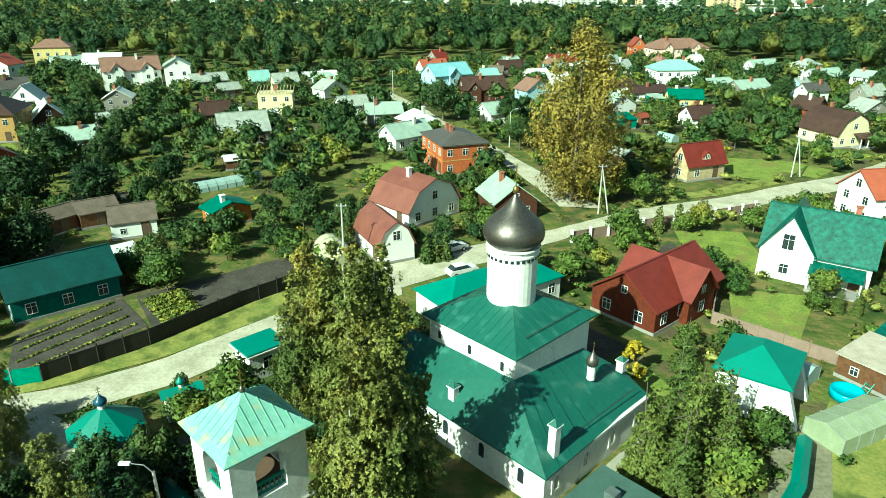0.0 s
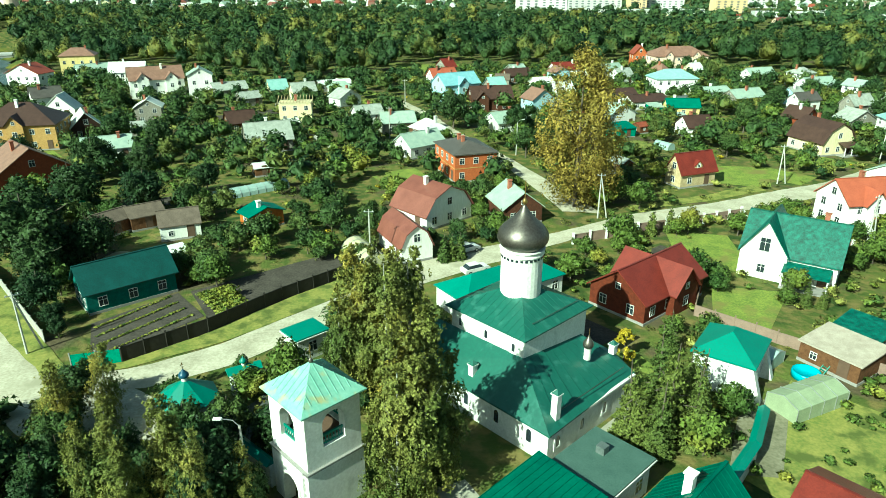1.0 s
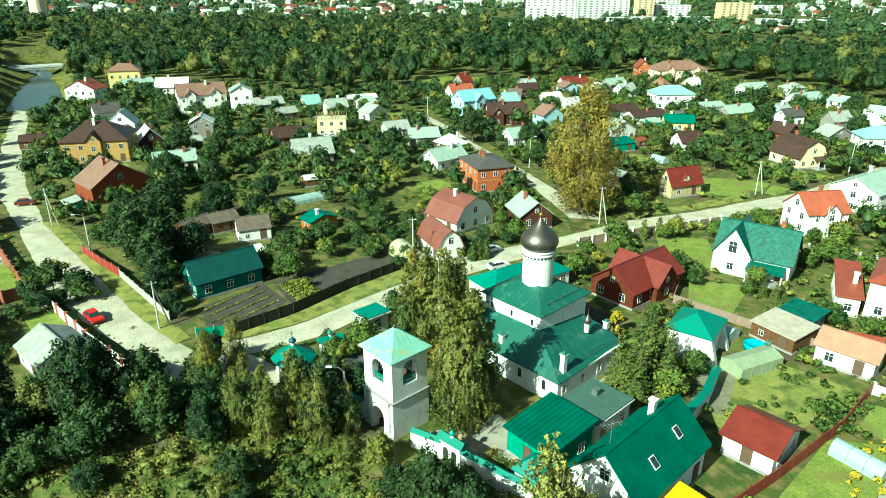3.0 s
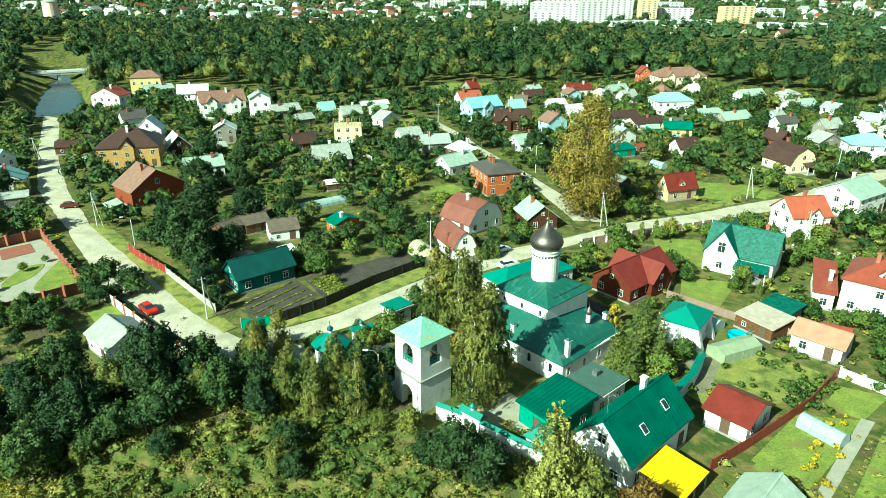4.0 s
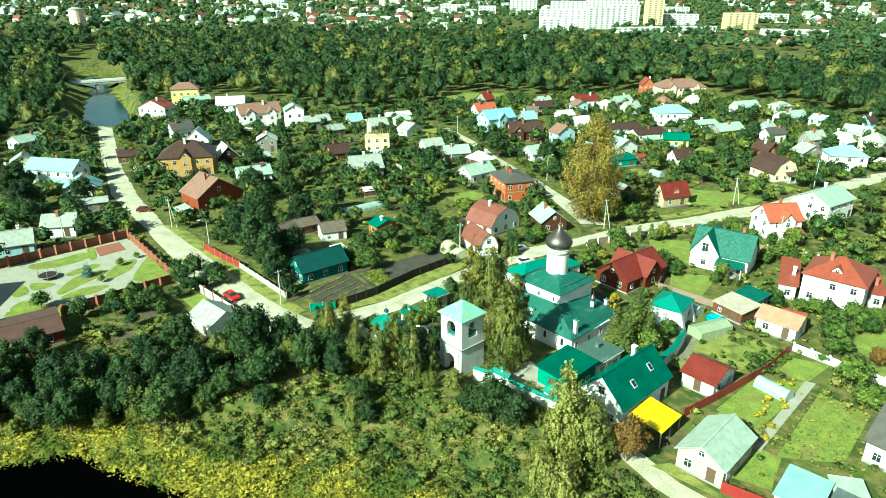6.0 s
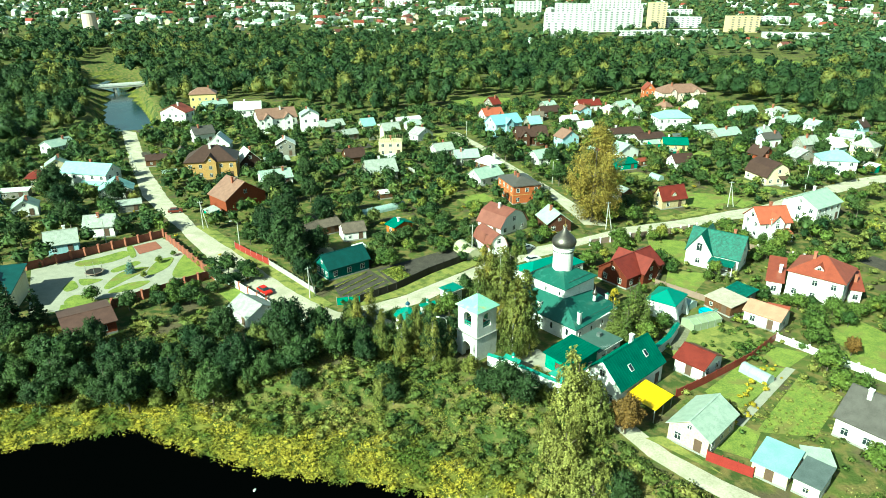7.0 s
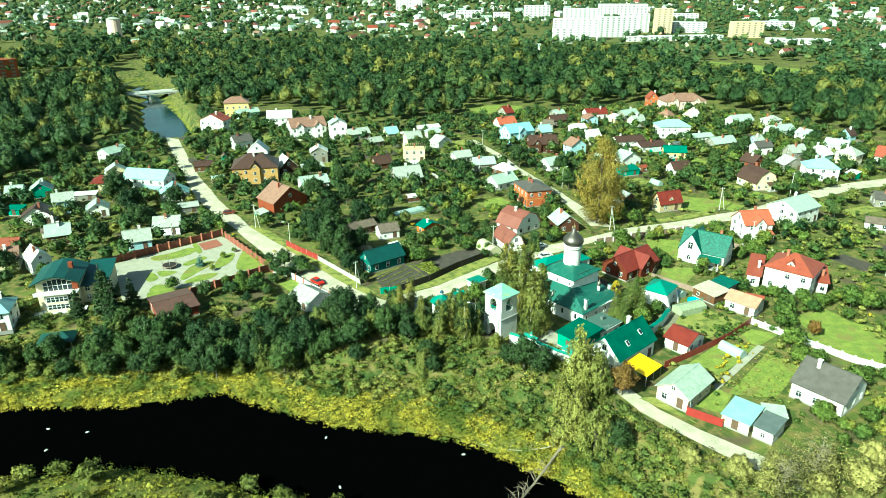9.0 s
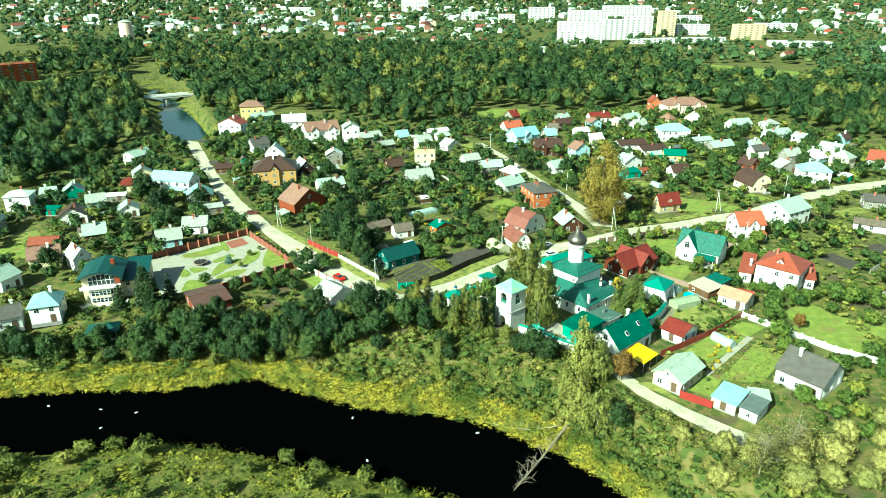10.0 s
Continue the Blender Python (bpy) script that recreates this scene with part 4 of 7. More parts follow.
def slope_seams(p, q, r, s, n, t=.03, lo=0.0):
    """Standing seams that climb a hipped roof plane square to its eave p-q and stop at the hips; the top edge is s-r."""
    sh = Shape()
    p, q, r, s = (Vector(v) for v in (p, q, r, s))
    e = (q - p).normalized()
    length, a, b = (q - p).length, (s - p).dot(e), (r - p).dot(e)
    rise = (s - p) - e * a
    for i in range(1, n):
        u = length * i / n
        f = min(1.0, u / a if u < a else 1.0, (length - u) / (length - b) if u > b else 1.0)
        if f > lo + .03:
            x, y, d, up = p + e * u + rise * lo, p + e * u + rise * f, e * .025, Vector((0, 0, t))
            sh.add([x - d, x + d, y + d, y - d, x - d + up, x + d + up, y + d + up, y - d + up], [(3, 2, 1, 0), (4, 5, 6, 7), (0, 1, 5, 4), (1, 2, 6, 5), (2, 3, 7, 6), (3, 0, 4, 7)])
    return sh


def slit(parent, m, w=.5, h=1.3):
    k = part("window", arched_wall(w + .5, -.25, h + .25, [(0, 0, w, h)], .1).mesh("window_surround", WHITEWASH), parent, m @ pose(0, -.06, 0))
    part("pane", Shape().prism(arch_hole(w + .04, h), .04, .07).mesh("pane", GLASS), k)


def church():
    """Whitewashed cube with a drum and onion dome, and a lower wing round its near sides. Local x runs along the near right wall, y along the left wall."""
    bx, by, top = BODY
    root = thing("church", pose(CORNER[0], CORNER[1], 0, 0, 0, CH), "whitewashed stone church with green metal roofs and a dark onion dome", "church")
    part("wall", Shape().box(.5, .5, -.5, bx - .5, by - .5, top + .1).mesh("wall", WHITEWASH), root)
    part("cornice", Shape().box(.3, .3, top - .35, bx - .3, by - .3, top - .05).mesh("cornice", WHITEWASH), root)
    cx, cy, rr, dr = bx / 2, by / 2, ROOF_RISE, DRUM_R
    e = [(0, 0, top), (bx, 0, top), (bx, by, top), (0, by, top)]
    k = [(cx - .6, cy - .6, top + rr), (cx + .6, cy - .6, top + rr), (cx + .6, cy + .6, top + rr), (cx - .6, cy + .6, top + rr)]
    r = Shape()
    for i in range(4):
        r.slab([e[i], e[(i + 1) % 4], k[(i + 1) % 4], k[i]], .15)
    roof = part("roof", r.mesh("roof", CROOF), root)
    for i in range(4):
        tagged(part("roof_seams", slope_seams(e[i], e[(i + 1) % 4], k[(i + 1) % 4], k[i], 14).mesh("roof_seams", CROOF), roof), kind="stuff")
    part("ice_guard", Shape().tube([(bx * .2, 1.0, top + rr * 1.0 / cy + .25), (bx * .86, 1.0, top + rr * 1.0 / cy + .25)], .04, .04, 5).mesh("ice_guard", DOME), roof)
    dz = top + rr * .55
    drum = part("drum", Shape().lathe([(dr, dz), (dr, DRUM_TOP - .5), (dr + .12, DRUM_TOP - .42), (dr + .12, DRUM_TOP - .28), (dr + .03, DRUM_TOP - .2), (dr + .03, DRUM_TOP), (dr + .2, DRUM_TOP + .1), (dr + .2, DRUM_TOP + .2)], 32).mesh("drum", WHITEWASH), root, pose(cx, cy, 0))
    for i in range(28):
        part("niche", Shape().box(-.13, -.05, DRUM_TOP - .78, .13, .02, DRUM_TOP - .55).mesh("niche", GLASS) if i == 0 else NICHE[0], drum, pose(0, 0, 0, 0, 0, i * 360 / 28) @ pose(0, -dr, 0))
        if i == 0:
            NICHE.append(drum.children[0].data)
    dome = part("dome", Shape().lathe([(x, z) for x, z in onion(DOME_R, DOME_H)], 36).mesh("dome", DOME, True), root, pose(cx, cy, DRUM_TOP + .15))
    part("finial", Shape().lathe([(.05, 0), (.22, .2), (.28, .42), (.2, .62), (.05, .8)], 12).mesh("finial", GILT, True), dome, pose(0, 0, DOME_H - .15))
    cross(dome, pose(0, 0, DOME_H + .55, 0, 0, 40), 1.25)
    for i in range(3):
        slit(root, pose(.5, by * (i + .5) / 3, 7.1, 0, 0, -90), .4, .9)
    # lower wing: near right side and near left return
    lx0, ly0, lx1, lh, lt = WING
    ly1 = by + 2.0
    part("wing_wall", Shape().prism([(ly0 + .45, -.5), (1.0, -.5), (1.0, lt - 2.2), (ly0 + .45, lh - .45)], -lx1 + .5, -.6).mesh("wing_wall", WHITEWASH), root, pose(0, 0, 0, 0, 0, 90))
    part("wing_wall", Shape().box(lx0 + .45, ly0 + .45, -.5, .59, ly1 - .45, lh - .05).mesh("wing_wall", WHITEWASH), root)
    part("wing_cornice", Shape().box(lx0 + .3, ly0 + .3, lh - .45, lx1 - .5, ly0 + .6, lh - .2).box(lx0 + .3, ly0 + .61, lh - .3, lx0 + .6, ly1 - .3, lh - .052).mesh("wing_cornice", WHITEWASH), root)
    we = [(lx0, ly0, lh), (lx1, ly0 + .7, lh - .35), (lx1 + .25, -2.4, lh + .75), (lx0, ly1, lh)]
    wk = [(.49, .49, lt), (9.9, .49, lt - 1.0), (.49, ly1, lt - .3)]
    wr = Shape().slab([we[0], we[1], wk[1], wk[0]], .15).slab([we[3], we[0], wk[0], wk[2]], .15).slab([we[1], we[2], wk[1]], .15)
    wroof = part("wing_roof", wr.mesh("wing_roof", CROOF), root)
    tagged(part("wing_seams", seam_lines(we[0], we[1], wk[1], wk[0], 9).mesh("wing_seams", CROOF), wroof), kind="stuff")
    tagged(part("wing_seams", seam_lines(we[3], we[0], wk[0], wk[2], 12).mesh("wing_seams", CROOF), wroof), kind="stuff")
    slope = (lt - lh) / (.49 - ly0)
    part("ice_guard", Shape().tube([(lx0 + 2, ly0 + 1.1, lh + slope * 1.1 + .22), (lx1 - 1.6, ly0 + 1.1, lh + slope * 1.1 + .22)], .04, .04, 5).mesh("ice_guard", DOME), wroof)
    for i in range(4):
        slit(root, pose(lx0 + (lx1 - lx0) * (i + .5) / 4, ly0 + .45, 1.2), .55, 1.2)
    for i in range(4):
        slit(root, pose(lx0 + .45, ly0 + 2.6 + 4.0 * i, 1.3, 0, 0, -90), .6, 1.4)
    for px, py, hh in FLUES:
        zz = lh + min(slope * (py - ly0) * (1 - .017 * max(px, 0)), (px - lx0) * .85)
        f = part("flue", Shape().box(-.32, -.32, zz - .3, .32, .32, zz + hh).box(-.42, -.42, zz + hh, .42, .42, zz + hh + .12).mesh("flue", WHITEWASH), root, pose(px, py, 0))
        part("cap", Shape().lathe([(.55, zz + hh + .12), (.05, zz + hh + .5)], 4, pose(0, 0, 0, 0, 0, 45)).mesh("cap", CROOF), f)
    px, py = CUPOLA
    zz = lh + slope * (py - ly0)
    f = part("cupola", Shape().lathe([(.36, zz - .3), (.36, zz + .95), (.42, zz + 1.0)], 14).mesh("cupola", WHITEWASH), root, pose(px, py, 0))
    part("cupola_dome", Shape().lathe([(x, zz + 1.0 + z) for x, z in onion(.55, 1.5)], 16).mesh("cupola_dome", DOME, True), f)
    cross(f, pose(0, 0, zz + 2.4, 0, 0, 40), .55)
    return root


NICHE = []
CORNER, BODY, ROOF_RISE, DRUM_R, DRUM_TOP, DOME_R, DOME_H = (5.7, 44.2), (11.1, 10.8, 9.1), 2.3, 2.12, 15.5, 2.6, 4.5
WING = (-3.5, -6.0, 11.6, 3.5, 6.9)
FLUES, CUPOLA = [(-1.3, -4.9, 2.3), (11.1, -2.8, .7), (-2.2, 4.6, .9)], (7.3, -2.2)
church()


def bell_tower(x, y, w, eave, rise, rot):
    root = thing("bell_tower", pose(x, y, 0, 0, 0, rot), "square whitewashed gate bell tower with a pale mint hipped roof", "bell tower")
    b, mid = w / 2, eave * .47
    lo = w / 2 + .12
    for i in range(4):
        r = pose(0, 0, 0, 0, 0, i * 90)
        lower = [(0, -.3, w * .42, 3.7)] if i in (1, 3) else []
        part("lower_wall", arched_wall(2 * lo - (.9 if i % 2 else 0), -.6, mid, lower, .9).mesh("lower_wall", WHITEWASH), root, r @ pose(0, -lo, 0))
        part("string_course", Shape().box(-lo - .12, -.12, mid - .08, lo + .12 - (.001 if i % 2 else 0), .5, mid + .1 - .003 * i).mesh("string_course", PLINTH), root, r @ pose(0, -lo, 0))
        part("belfry_wall", arched_wall(w - (1.6 if i % 2 else 0), mid + .1, eave - .02, [(0, mid + 1.75, w * .4, 3.0)], .8).mesh("belfry_wall", WHITEWASH), root, r @ pose(0, -b, 0))
        if lower:
            ring = Shape()
            for k in range(9):
                a0, a1 = math.pi * k / 9, math.pi * (k + 1) / 9
                q = [(rr * math.cos(aa), 2.3 + rr * math.sin(aa)) for rr, aa in ((1.12, a0), (1.42, a0), (1.42, a1), (1.12, a1))]
                ring.prism(q, -.1, .02)
            ring.box(-1.42, -.1, -.5, -1.12, .02, 2.3).box(1.12, -.1, -.5, 1.42, .02, 2.3)
            part("archivolt", ring.mesh("archivolt", WHITEWASH), root, r @ pose(0, -lo, 0))
        rail = part("balustrade", Shape().box(-w * .2, .3, mid + 1.76, w * .2, .36, mid + 1.92).box(-w * .2, .26, mid + 2.5, w * .2, .4, mid + 2.7).mesh("balustrade", BRIGHT_GREEN), root, r @ pose(0, -b, 0))
        for k in range(7):
            part("baluster", Shape().box(-.05, .31, mid + 1.92, .05, .35, mid + 2.5).mesh("baluster", BRIGHT_GREEN), rail, pose((k - 3) * w * .058, 0, 0))
    part("belfry_floor", Shape().box(-b + .7, -b + .7, mid + 1.4, b - .7, b - .7, mid + 1.65).mesh("belfry_floor", DOORM), root)
    part("beam", Shape().box(-b + .5, -.1, eave - .8, b - .5, .1, eave - .6).mesh("beam", DOORM), root)
    for k in range(4):
        part("bell", Shape().lathe([(.05, 0), (.16, -.05), (.2, -.25), (.28, -.42), (.32, -.5)], 12).mesh("bell", GILT, True), root, pose(-1.2 + .8 * k, 0, eave - .82))
    o = b + .45
    r = Shape()
    e, t = [(-o, -o, eave), (o, -o, eave), (o, o, eave), (-o, o, eave)], (0, 0, eave + rise)
    for i in range(4):
        r.slab([e[i], e[(i + 1) % 4], t], .12)
    roof = part("roof", r.mesh("roof", TOWER_ROOF), root)
    for i in range(4):
        tagged(part("roof_seams", slope_seams(e[i], e[(i + 1) % 4], t, t, 10, .05, .16).mesh("roof_seams", TOWER_ROOF), roof), kind="stuff")
    part("finial", Shape().lathe([(.16, 0), (.2, .2), (.05, .45)], 10).mesh("finial", DOME, True), roof, pose(0, 0, eave + rise - .1))
    cross(roof, pose(0, 0, eave + rise + .3, 0, 0, 45), .8)
    return root


# ---- houses, street by street ----
house("white two-storey house with a pale mint sheet roof", -182.4, 181.4, 65, 10.9, 9.0, 5.0, "gable", "p", 2.2, "white_plaster", "mint_roof")
house("large white house with a pale blue metal roof", -146.5, 140.8, -9, 18.4, 9.0, 5.5, "gable", "p", 3.0, "white_plaster", "pale_blue_roof", porch=1)
house("white gabled house with a pale blue roof by the road", -132.0, 129.0, 22, 11.2, 8.0, 3.0, "gable", "x", 3.2, "white_plaster", "pale_blue_roof")
house("low grey-roofed shed beside a white house", -121.5, 116.2, 28, 7.6, 6.0, 2.4, "gable", "p", 1.0, "plank_grey", "slate_grey")
house("low dark brown garage with a flat-pitched roof", -136.6, 170.0, 21, 8.1, 7.0, 2.6, "gable", "p", 1.5, "plank_brown", "brown_dark_roof")
house("two-storey yellow brick house with a dark brown hip roof", -109.6, 158.0, 14, 18.6, 14.5, 6.4, "hip", "p", 4.6, "brick_yellow", "brown_dark_roof", fgable=1)
house("red brick house with a tan tiled gable roof", -88.6, 122.0, -42, 11.5, 14.7, 4.2, "gable", "p", 4.8, "brick_red", "tan_roof", attic=1,wins=1)
house("dark timber cottage with an off-white sheet roof", -100.2, 169.0, 33, 8.2, 9.0, 3.0, "gable", "x", 4.0, "plank_dark", "off_white_roof")
house("white cottage with a mint-grey slate roof", -83.0, 145.8, 28, 11.4, 8.0, 3.0, "gable", "p", 2.4, "white_plaster", "mint_roof")
house("low grey shed with a slate roof", -89.0, 169.7, 28, 9.8, 5.0, 2.5, "shed", "p", 0.8, "plank_grey", "slate_grey")
house("white house with a dark grey roof", -133.3, 209.4, 39, 9.5, 8.0, 4.0, "gable", "p", 3.0, "white_plaster", "graphite_roof")
house("white steep-gabled house beside a grey one", -120.8, 195.9, 8, 9.7, 7.0, 2.6, "gable", "x", 4.4, "white_plaster", "off_white_roof")
house("white house with a red gable roof", -159.8, 246.6, -9, 14.4, 9.0, 6.5, "gable", "x", 3.4, "white_plaster", "red_roof")
house("tall yellow house with a tan hip roof", -162.4, 288.3, 17, 14.7, 10.0, 8.5, "hip", "p", 3.0, "yellow_plaster", "tan_roof")
house("low mint-coloured house with a sheet roof", -154.7, 282.8, 42, 13.6, 7.0, 3.5, "gable", "p", 2.0, "mint_plaster", "mint_roof")
house("long white house with a white sheet roof", -128.6, 260.2, 15, 13.8, 11.0, 5.5, "gable", "p", 3.5, "white_plaster", "off_white_roof")
house("white two-storey villa with a brown tiled roof", -107.3, 234.6, 28, 18.8, 12.0, 6.5, "gable", "p", 4.0, "white_plaster", "tan_roof", fgable=2)
house("narrow tall white house with a mint roof", -90.6, 232.8, 20, 9.1, 8.0, 8.0, "gable", "x", 2.6, "white_plaster", "mint_roof")
house("grey cottage with an old slate roof", -80.8, 233.3, 33, 12.5, 8.0, 3.0, "gable", "p", 2.4, "plank_grey", "slate_grey")
house("small grey outbuilding with a slate roof", -69.2, 217.1, 40, 7.6, 6.0, 2.6, "gable", "p", 2.0, "plank_grey", "slate_grey")
house("unfinished cream block house with bare roof rafters", -47.2, 189.8, 8, 10.3, 7.0, 6.0, "rafter", "p", 1.2, "cream_block", "plank_pale")
house("old cottage with a pale grey asbestos slate roof", -47.1, 155.4, 25, 11.7, 9.0, 3.0, "gable", "p", 4.0, "plank_grey", "slate_grey")
house("white cottage with a grey slate roof", -25.8, 188.8, 28, 8.7, 7.0, 3.0, "gable", "p", 2.4, "white_plaster", "slate_grey")
house("cottage with a weathered mint-grey roof", -16.1, 177.2, 17, 10.1, 7.0, 3.0, "gable", "p", 2.6, "plank_grey", "mint_roof")
house("small cottage with a grey gable roof", -36.7, 217.9, 47, 9.8, 7.0, 3.0, "gable", "x", 2.6, "white_plaster", "slate_grey")
house("long low shed with a whitish roof", -45.6, 250.0, 27, 13.2, 6.0, 2.6, "gable", "p", 1.4, "plank_grey", "off_white_roof")
house("house with a bright red sheet roof", -4.2, 252.5, 26, 10.9, 8.0, 5.0, "gable", "p", 3.2, "white_plaster", "red_bright_roof")
house("light blue two-storey house with a pale blue roof", 0.9, 229.0, 32, 15.1, 10.0, 6.0, "gable", "p", 3.6, "blue_plaster", "sky_roof", fgable=1)
house("dark log house with a brown roof and twin gables", 12.0, 212.4, 11, 14.2, 10.0, 4.0, "gable", "p", 3.6, "log_dark", "brown_dark_roof", fgable=2)
house("white cottage with a grey-mint roof", 14.7, 179.1, 31, 10.9, 8.0, 3.0, "gable", "p", 2.6, "white_plaster", "mint_roof")
house("white cottage with a weathered mint roof", -8.8, 151.0, 41, 11.5, 8.0, 3.0, "gable", "p", 2.8, "white_plaster", "mint_roof")
house("two-storey orange brick house with a dark hip roof and red chimneys", 2.1, 133.6, -70, 13.6, 10.3, 6.2, "hip", "p", 1.8, "brick_orange", "graphite_roof", cornice=1,chims=2)
house("dark timber cottage with a pale mint slate roof", 10.5, 105.1, -73, 9.0, 8.1, 3.0, "gable", "p", 3.0, "log_dark", "mint_roof")
house("orange timber shed with a dark green roof", -34.2, 99.7, -48, 4.8, 7.1, 2.8, "gable", "p", 1.2, "plank_orange", "green_roof")
house("white shed with a brownish slate roof", -47.0, 95.2, 25, 6.8, 6.0, 2.6, "gable", "p", 2.0, "white_plaster", "slate_brown")
house("brown plank shed with a rusty roof", -54.9, 99.7, 39, 6.2, 6.0, 2.5, "gable", "p", 1.4, "plank_brown", "slate_brown")
house("weathered brown timber barn beside sheds", -59.1, 95.9, 57, 6.6, 5.0, 2.5, "gable", "p", 1.4, "plank_brown", "slate_brown")
house("teal timber house with a dark teal roof and white windows", -45.5, 71.7, 41, 12.2, 7.0, 3.0, "gable", "p", 3.0, "plank_teal", "dark_teal_roof", wins=3,chims=0)
house("white house with a brown gambrel roof", -4.5, 104.1, -46, 10.0, 11.8, 2.6, "gambrel", "p", 4.6, "white_plaster", "brown_roof")
house("small white annex with a brown gambrel roof", -8.4, 88.2, -63, 9.9, 5.7, 2.4, "gambrel", "p", 3.6, "white_plaster", "brown_roof")
house("pale timber cottage with a dark red metal roof", 49.7, 126.8, 23, 9.9, 5.6, 3.0, "gable", "p", 4.0, "plank_pale", "dark_red_roof", dormer=1,chims=0)
house("white gabled house with a pale roof", 46.7, 185.5, 31, 11.3, 8.0, 4.0, "gable", "x", 3.0, "white_plaster", "mint_roof")
house("bright teal-green shed below a white house", 44.6, 171.5, 23, 9.6, 5.0, 2.6, "shed", "p", 1.0, "plank_green", "green_roof")
house("long white house with a dark brown roof", 55.4, 224.4, 19, 15.9, 8.0, 3.0, "gable", "p", 2.0, "white_plaster", "brown_dark_roof")
house("low white outbuilding with a brown roof", 63.9, 215.5, 20, 14.3, 8.0, 2.8, "gable", "p", 1.8, "white_plaster", "brown_dark_roof")
house("large white house with a pale hip roof", 82.1, 246.1, 7, 16.6, 11.0, 6.0, "hip", "p", 3.0, "white_plaster", "pale_blue_roof")
house("low white annex with a pale roof", 93.7, 235.5, 20, 12.4, 7.0, 2.8, "gable", "p", 1.4, "white_plaster", "mint_roof")
house("yellow cottage with a green roof", 72.1, 202.6, -3, 10.6, 7.0, 3.0, "gable", "p", 2.4, "yellow_plaster", "green_roof")
house("cottage with a pale grey gable roof", 99.5, 222.2, 26, 14.2, 8.0, 3.0, "gable", "p", 2.6, "plank_grey", "mint_roof")
house("small red brick house with a brown roof", 101.5, 186.4, -55, 7.5, 8.0, 3.0, "gable", "p", 3.0, "brick_red", "brown_dark_roof")
house("small white two-storey house", 114.1, 209.9, 22, 9.7, 6.0, 4.0, "gable", "p", 2.4, "white_plaster", "graphite_roof")
house("cottage with a pale mint roof", 139.4, 251.7, 23, 15.0, 8.0, 3.0, "gable", "p", 2.6, "white_plaster", "mint_roof")
house("cottage with a pale sheet roof", 153.4, 219.2, -43, 10.8, 8.0, 3.0, "gable", "p", 2.6, "white_plaster", "mint_roof")
house("house with a pale grey roof at the wood's edge", 127.5, 276.2, 22, 13.9, 8.0, 3.0, "gable", "p", 3.0, "white_plaster", "mint_roof")
house("white two-storey house with a pale hip roof", 122.6, 170.2, -8, 12.8, 10.0, 5.5, "hip", "p", 3.0, "white_plaster", "pale_blue_roof")
house("cream house with a dark brown gambrel roof", 92.7, 157.3, 18, 10.5, 12.0, 3.0, "gambrel", "x", 5.0, "cream_plaster", "brown_dark_roof", porch=1)
house("white house with a bright red tiled roof and red porches", 70.3, 102.4, 10, 10.0, 9.0, 5.0, "gable", "p", 3.6, "white_plaster", "red_bright_roof", fgable=1,porch=1)
house("large white house with a pale mint metal roof", 89.7, 117.7, 35, 13.7, 11.6, 5.5, "gable", "p", 3.0, "white_plaster", "mint_roof")
house("white house with a steep mottled green shingle roof", 49.4, 81.1, -34, 13.5, 9.5, 3.8, "cross", "p", 5.0, "white_plaster", "green_shingle", porch=1)
house("reddish log house with a red cross-gabled roof", 25.5, 71.7, 41, 14.7, 9.3, 3.0, "cross", "p", 3.4, "log_red", "dark_red_roof", fgable=1,chims=0)
house("large white house with a red hip roof and roof windows", 67.1, 64.0, -38, 12.3, 12.0, 6.2, "hip", "p", 3.4, "white_plaster", "red_roof", dormer=1,wins=3)
house("low white wing with a sloping red roof", 59.0, 68.4, -25, 4.0, 12.6, 3.4, "shed", "p", 1.6, "white_plaster", "red_roof")
house("low sunlit wing with a red roof and two roof windows", 74.4, 63.2, -19, 3.1, 9.3, 3.4, "shed", "p", 1.4, "white_plaster", "red_roof")
house("long shed with a pale corrugated roof", 43.0, 55.2, -57, 7.2, 6.2, 2.6, "shed", "p", 0.5, "plank_brown", "pale_slate", chims=0)
house("shed with a patchy green shingle roof", 47.3, 58.9, -53, 5.6, 5.5, 2.8, "shed", "p", 0.6, "plank_grey", "green_shingle", chims=0)
house("white outbuilding with a faded pink roof", 49.2, 48.8, -43, 8.1, 6.5, 3.0, "gable", "p", 1.6, "white_plaster", "pink_roof", chims=0)
house("small white cottage with a red metal gable roof", 29.1, 29.9, -46, 6.4, 7.8, 2.8, "gable", "p", 1.8, "white_plaster", "dark_red_roof", chims=0)
house("white house with a steep green metal roof and skylights", 13.8, 23.9, 45, 14.2, 8.7, 4.0, "gable", "p", 4.2, "white_plaster", "green_metal", skylights=2,seams=1,attic=1)
house("teal shed with a ribbed green metal roof", 5.3, 29.2, -49, 7.0, 8.0, 3.5, "shed", "p", 1.0, "plank_green", "green_metal", seams=1,chims=0)
house("pale brick house with an old pale green sheet roof", 23.7, 10.4, -43, 7.4, 10.5, 3.2, "gable", "x", 2.2, "brick_pale", "pale_sheet", chims=0)
house("cream garage with a light cyan sheet roof", 32.1, 2.2, -40, 5.5, 7.0, 2.6, "shed", "p", 0.4, "cream_plaster", "cyan_sheet", chims=0)
house("white garage with a dark grey felt roof", 35.8, -1.2, -43, 4.0, 5.9, 2.6, "shed", "p", 0.4, "white_plaster", "graphite_sheet", chims=0)
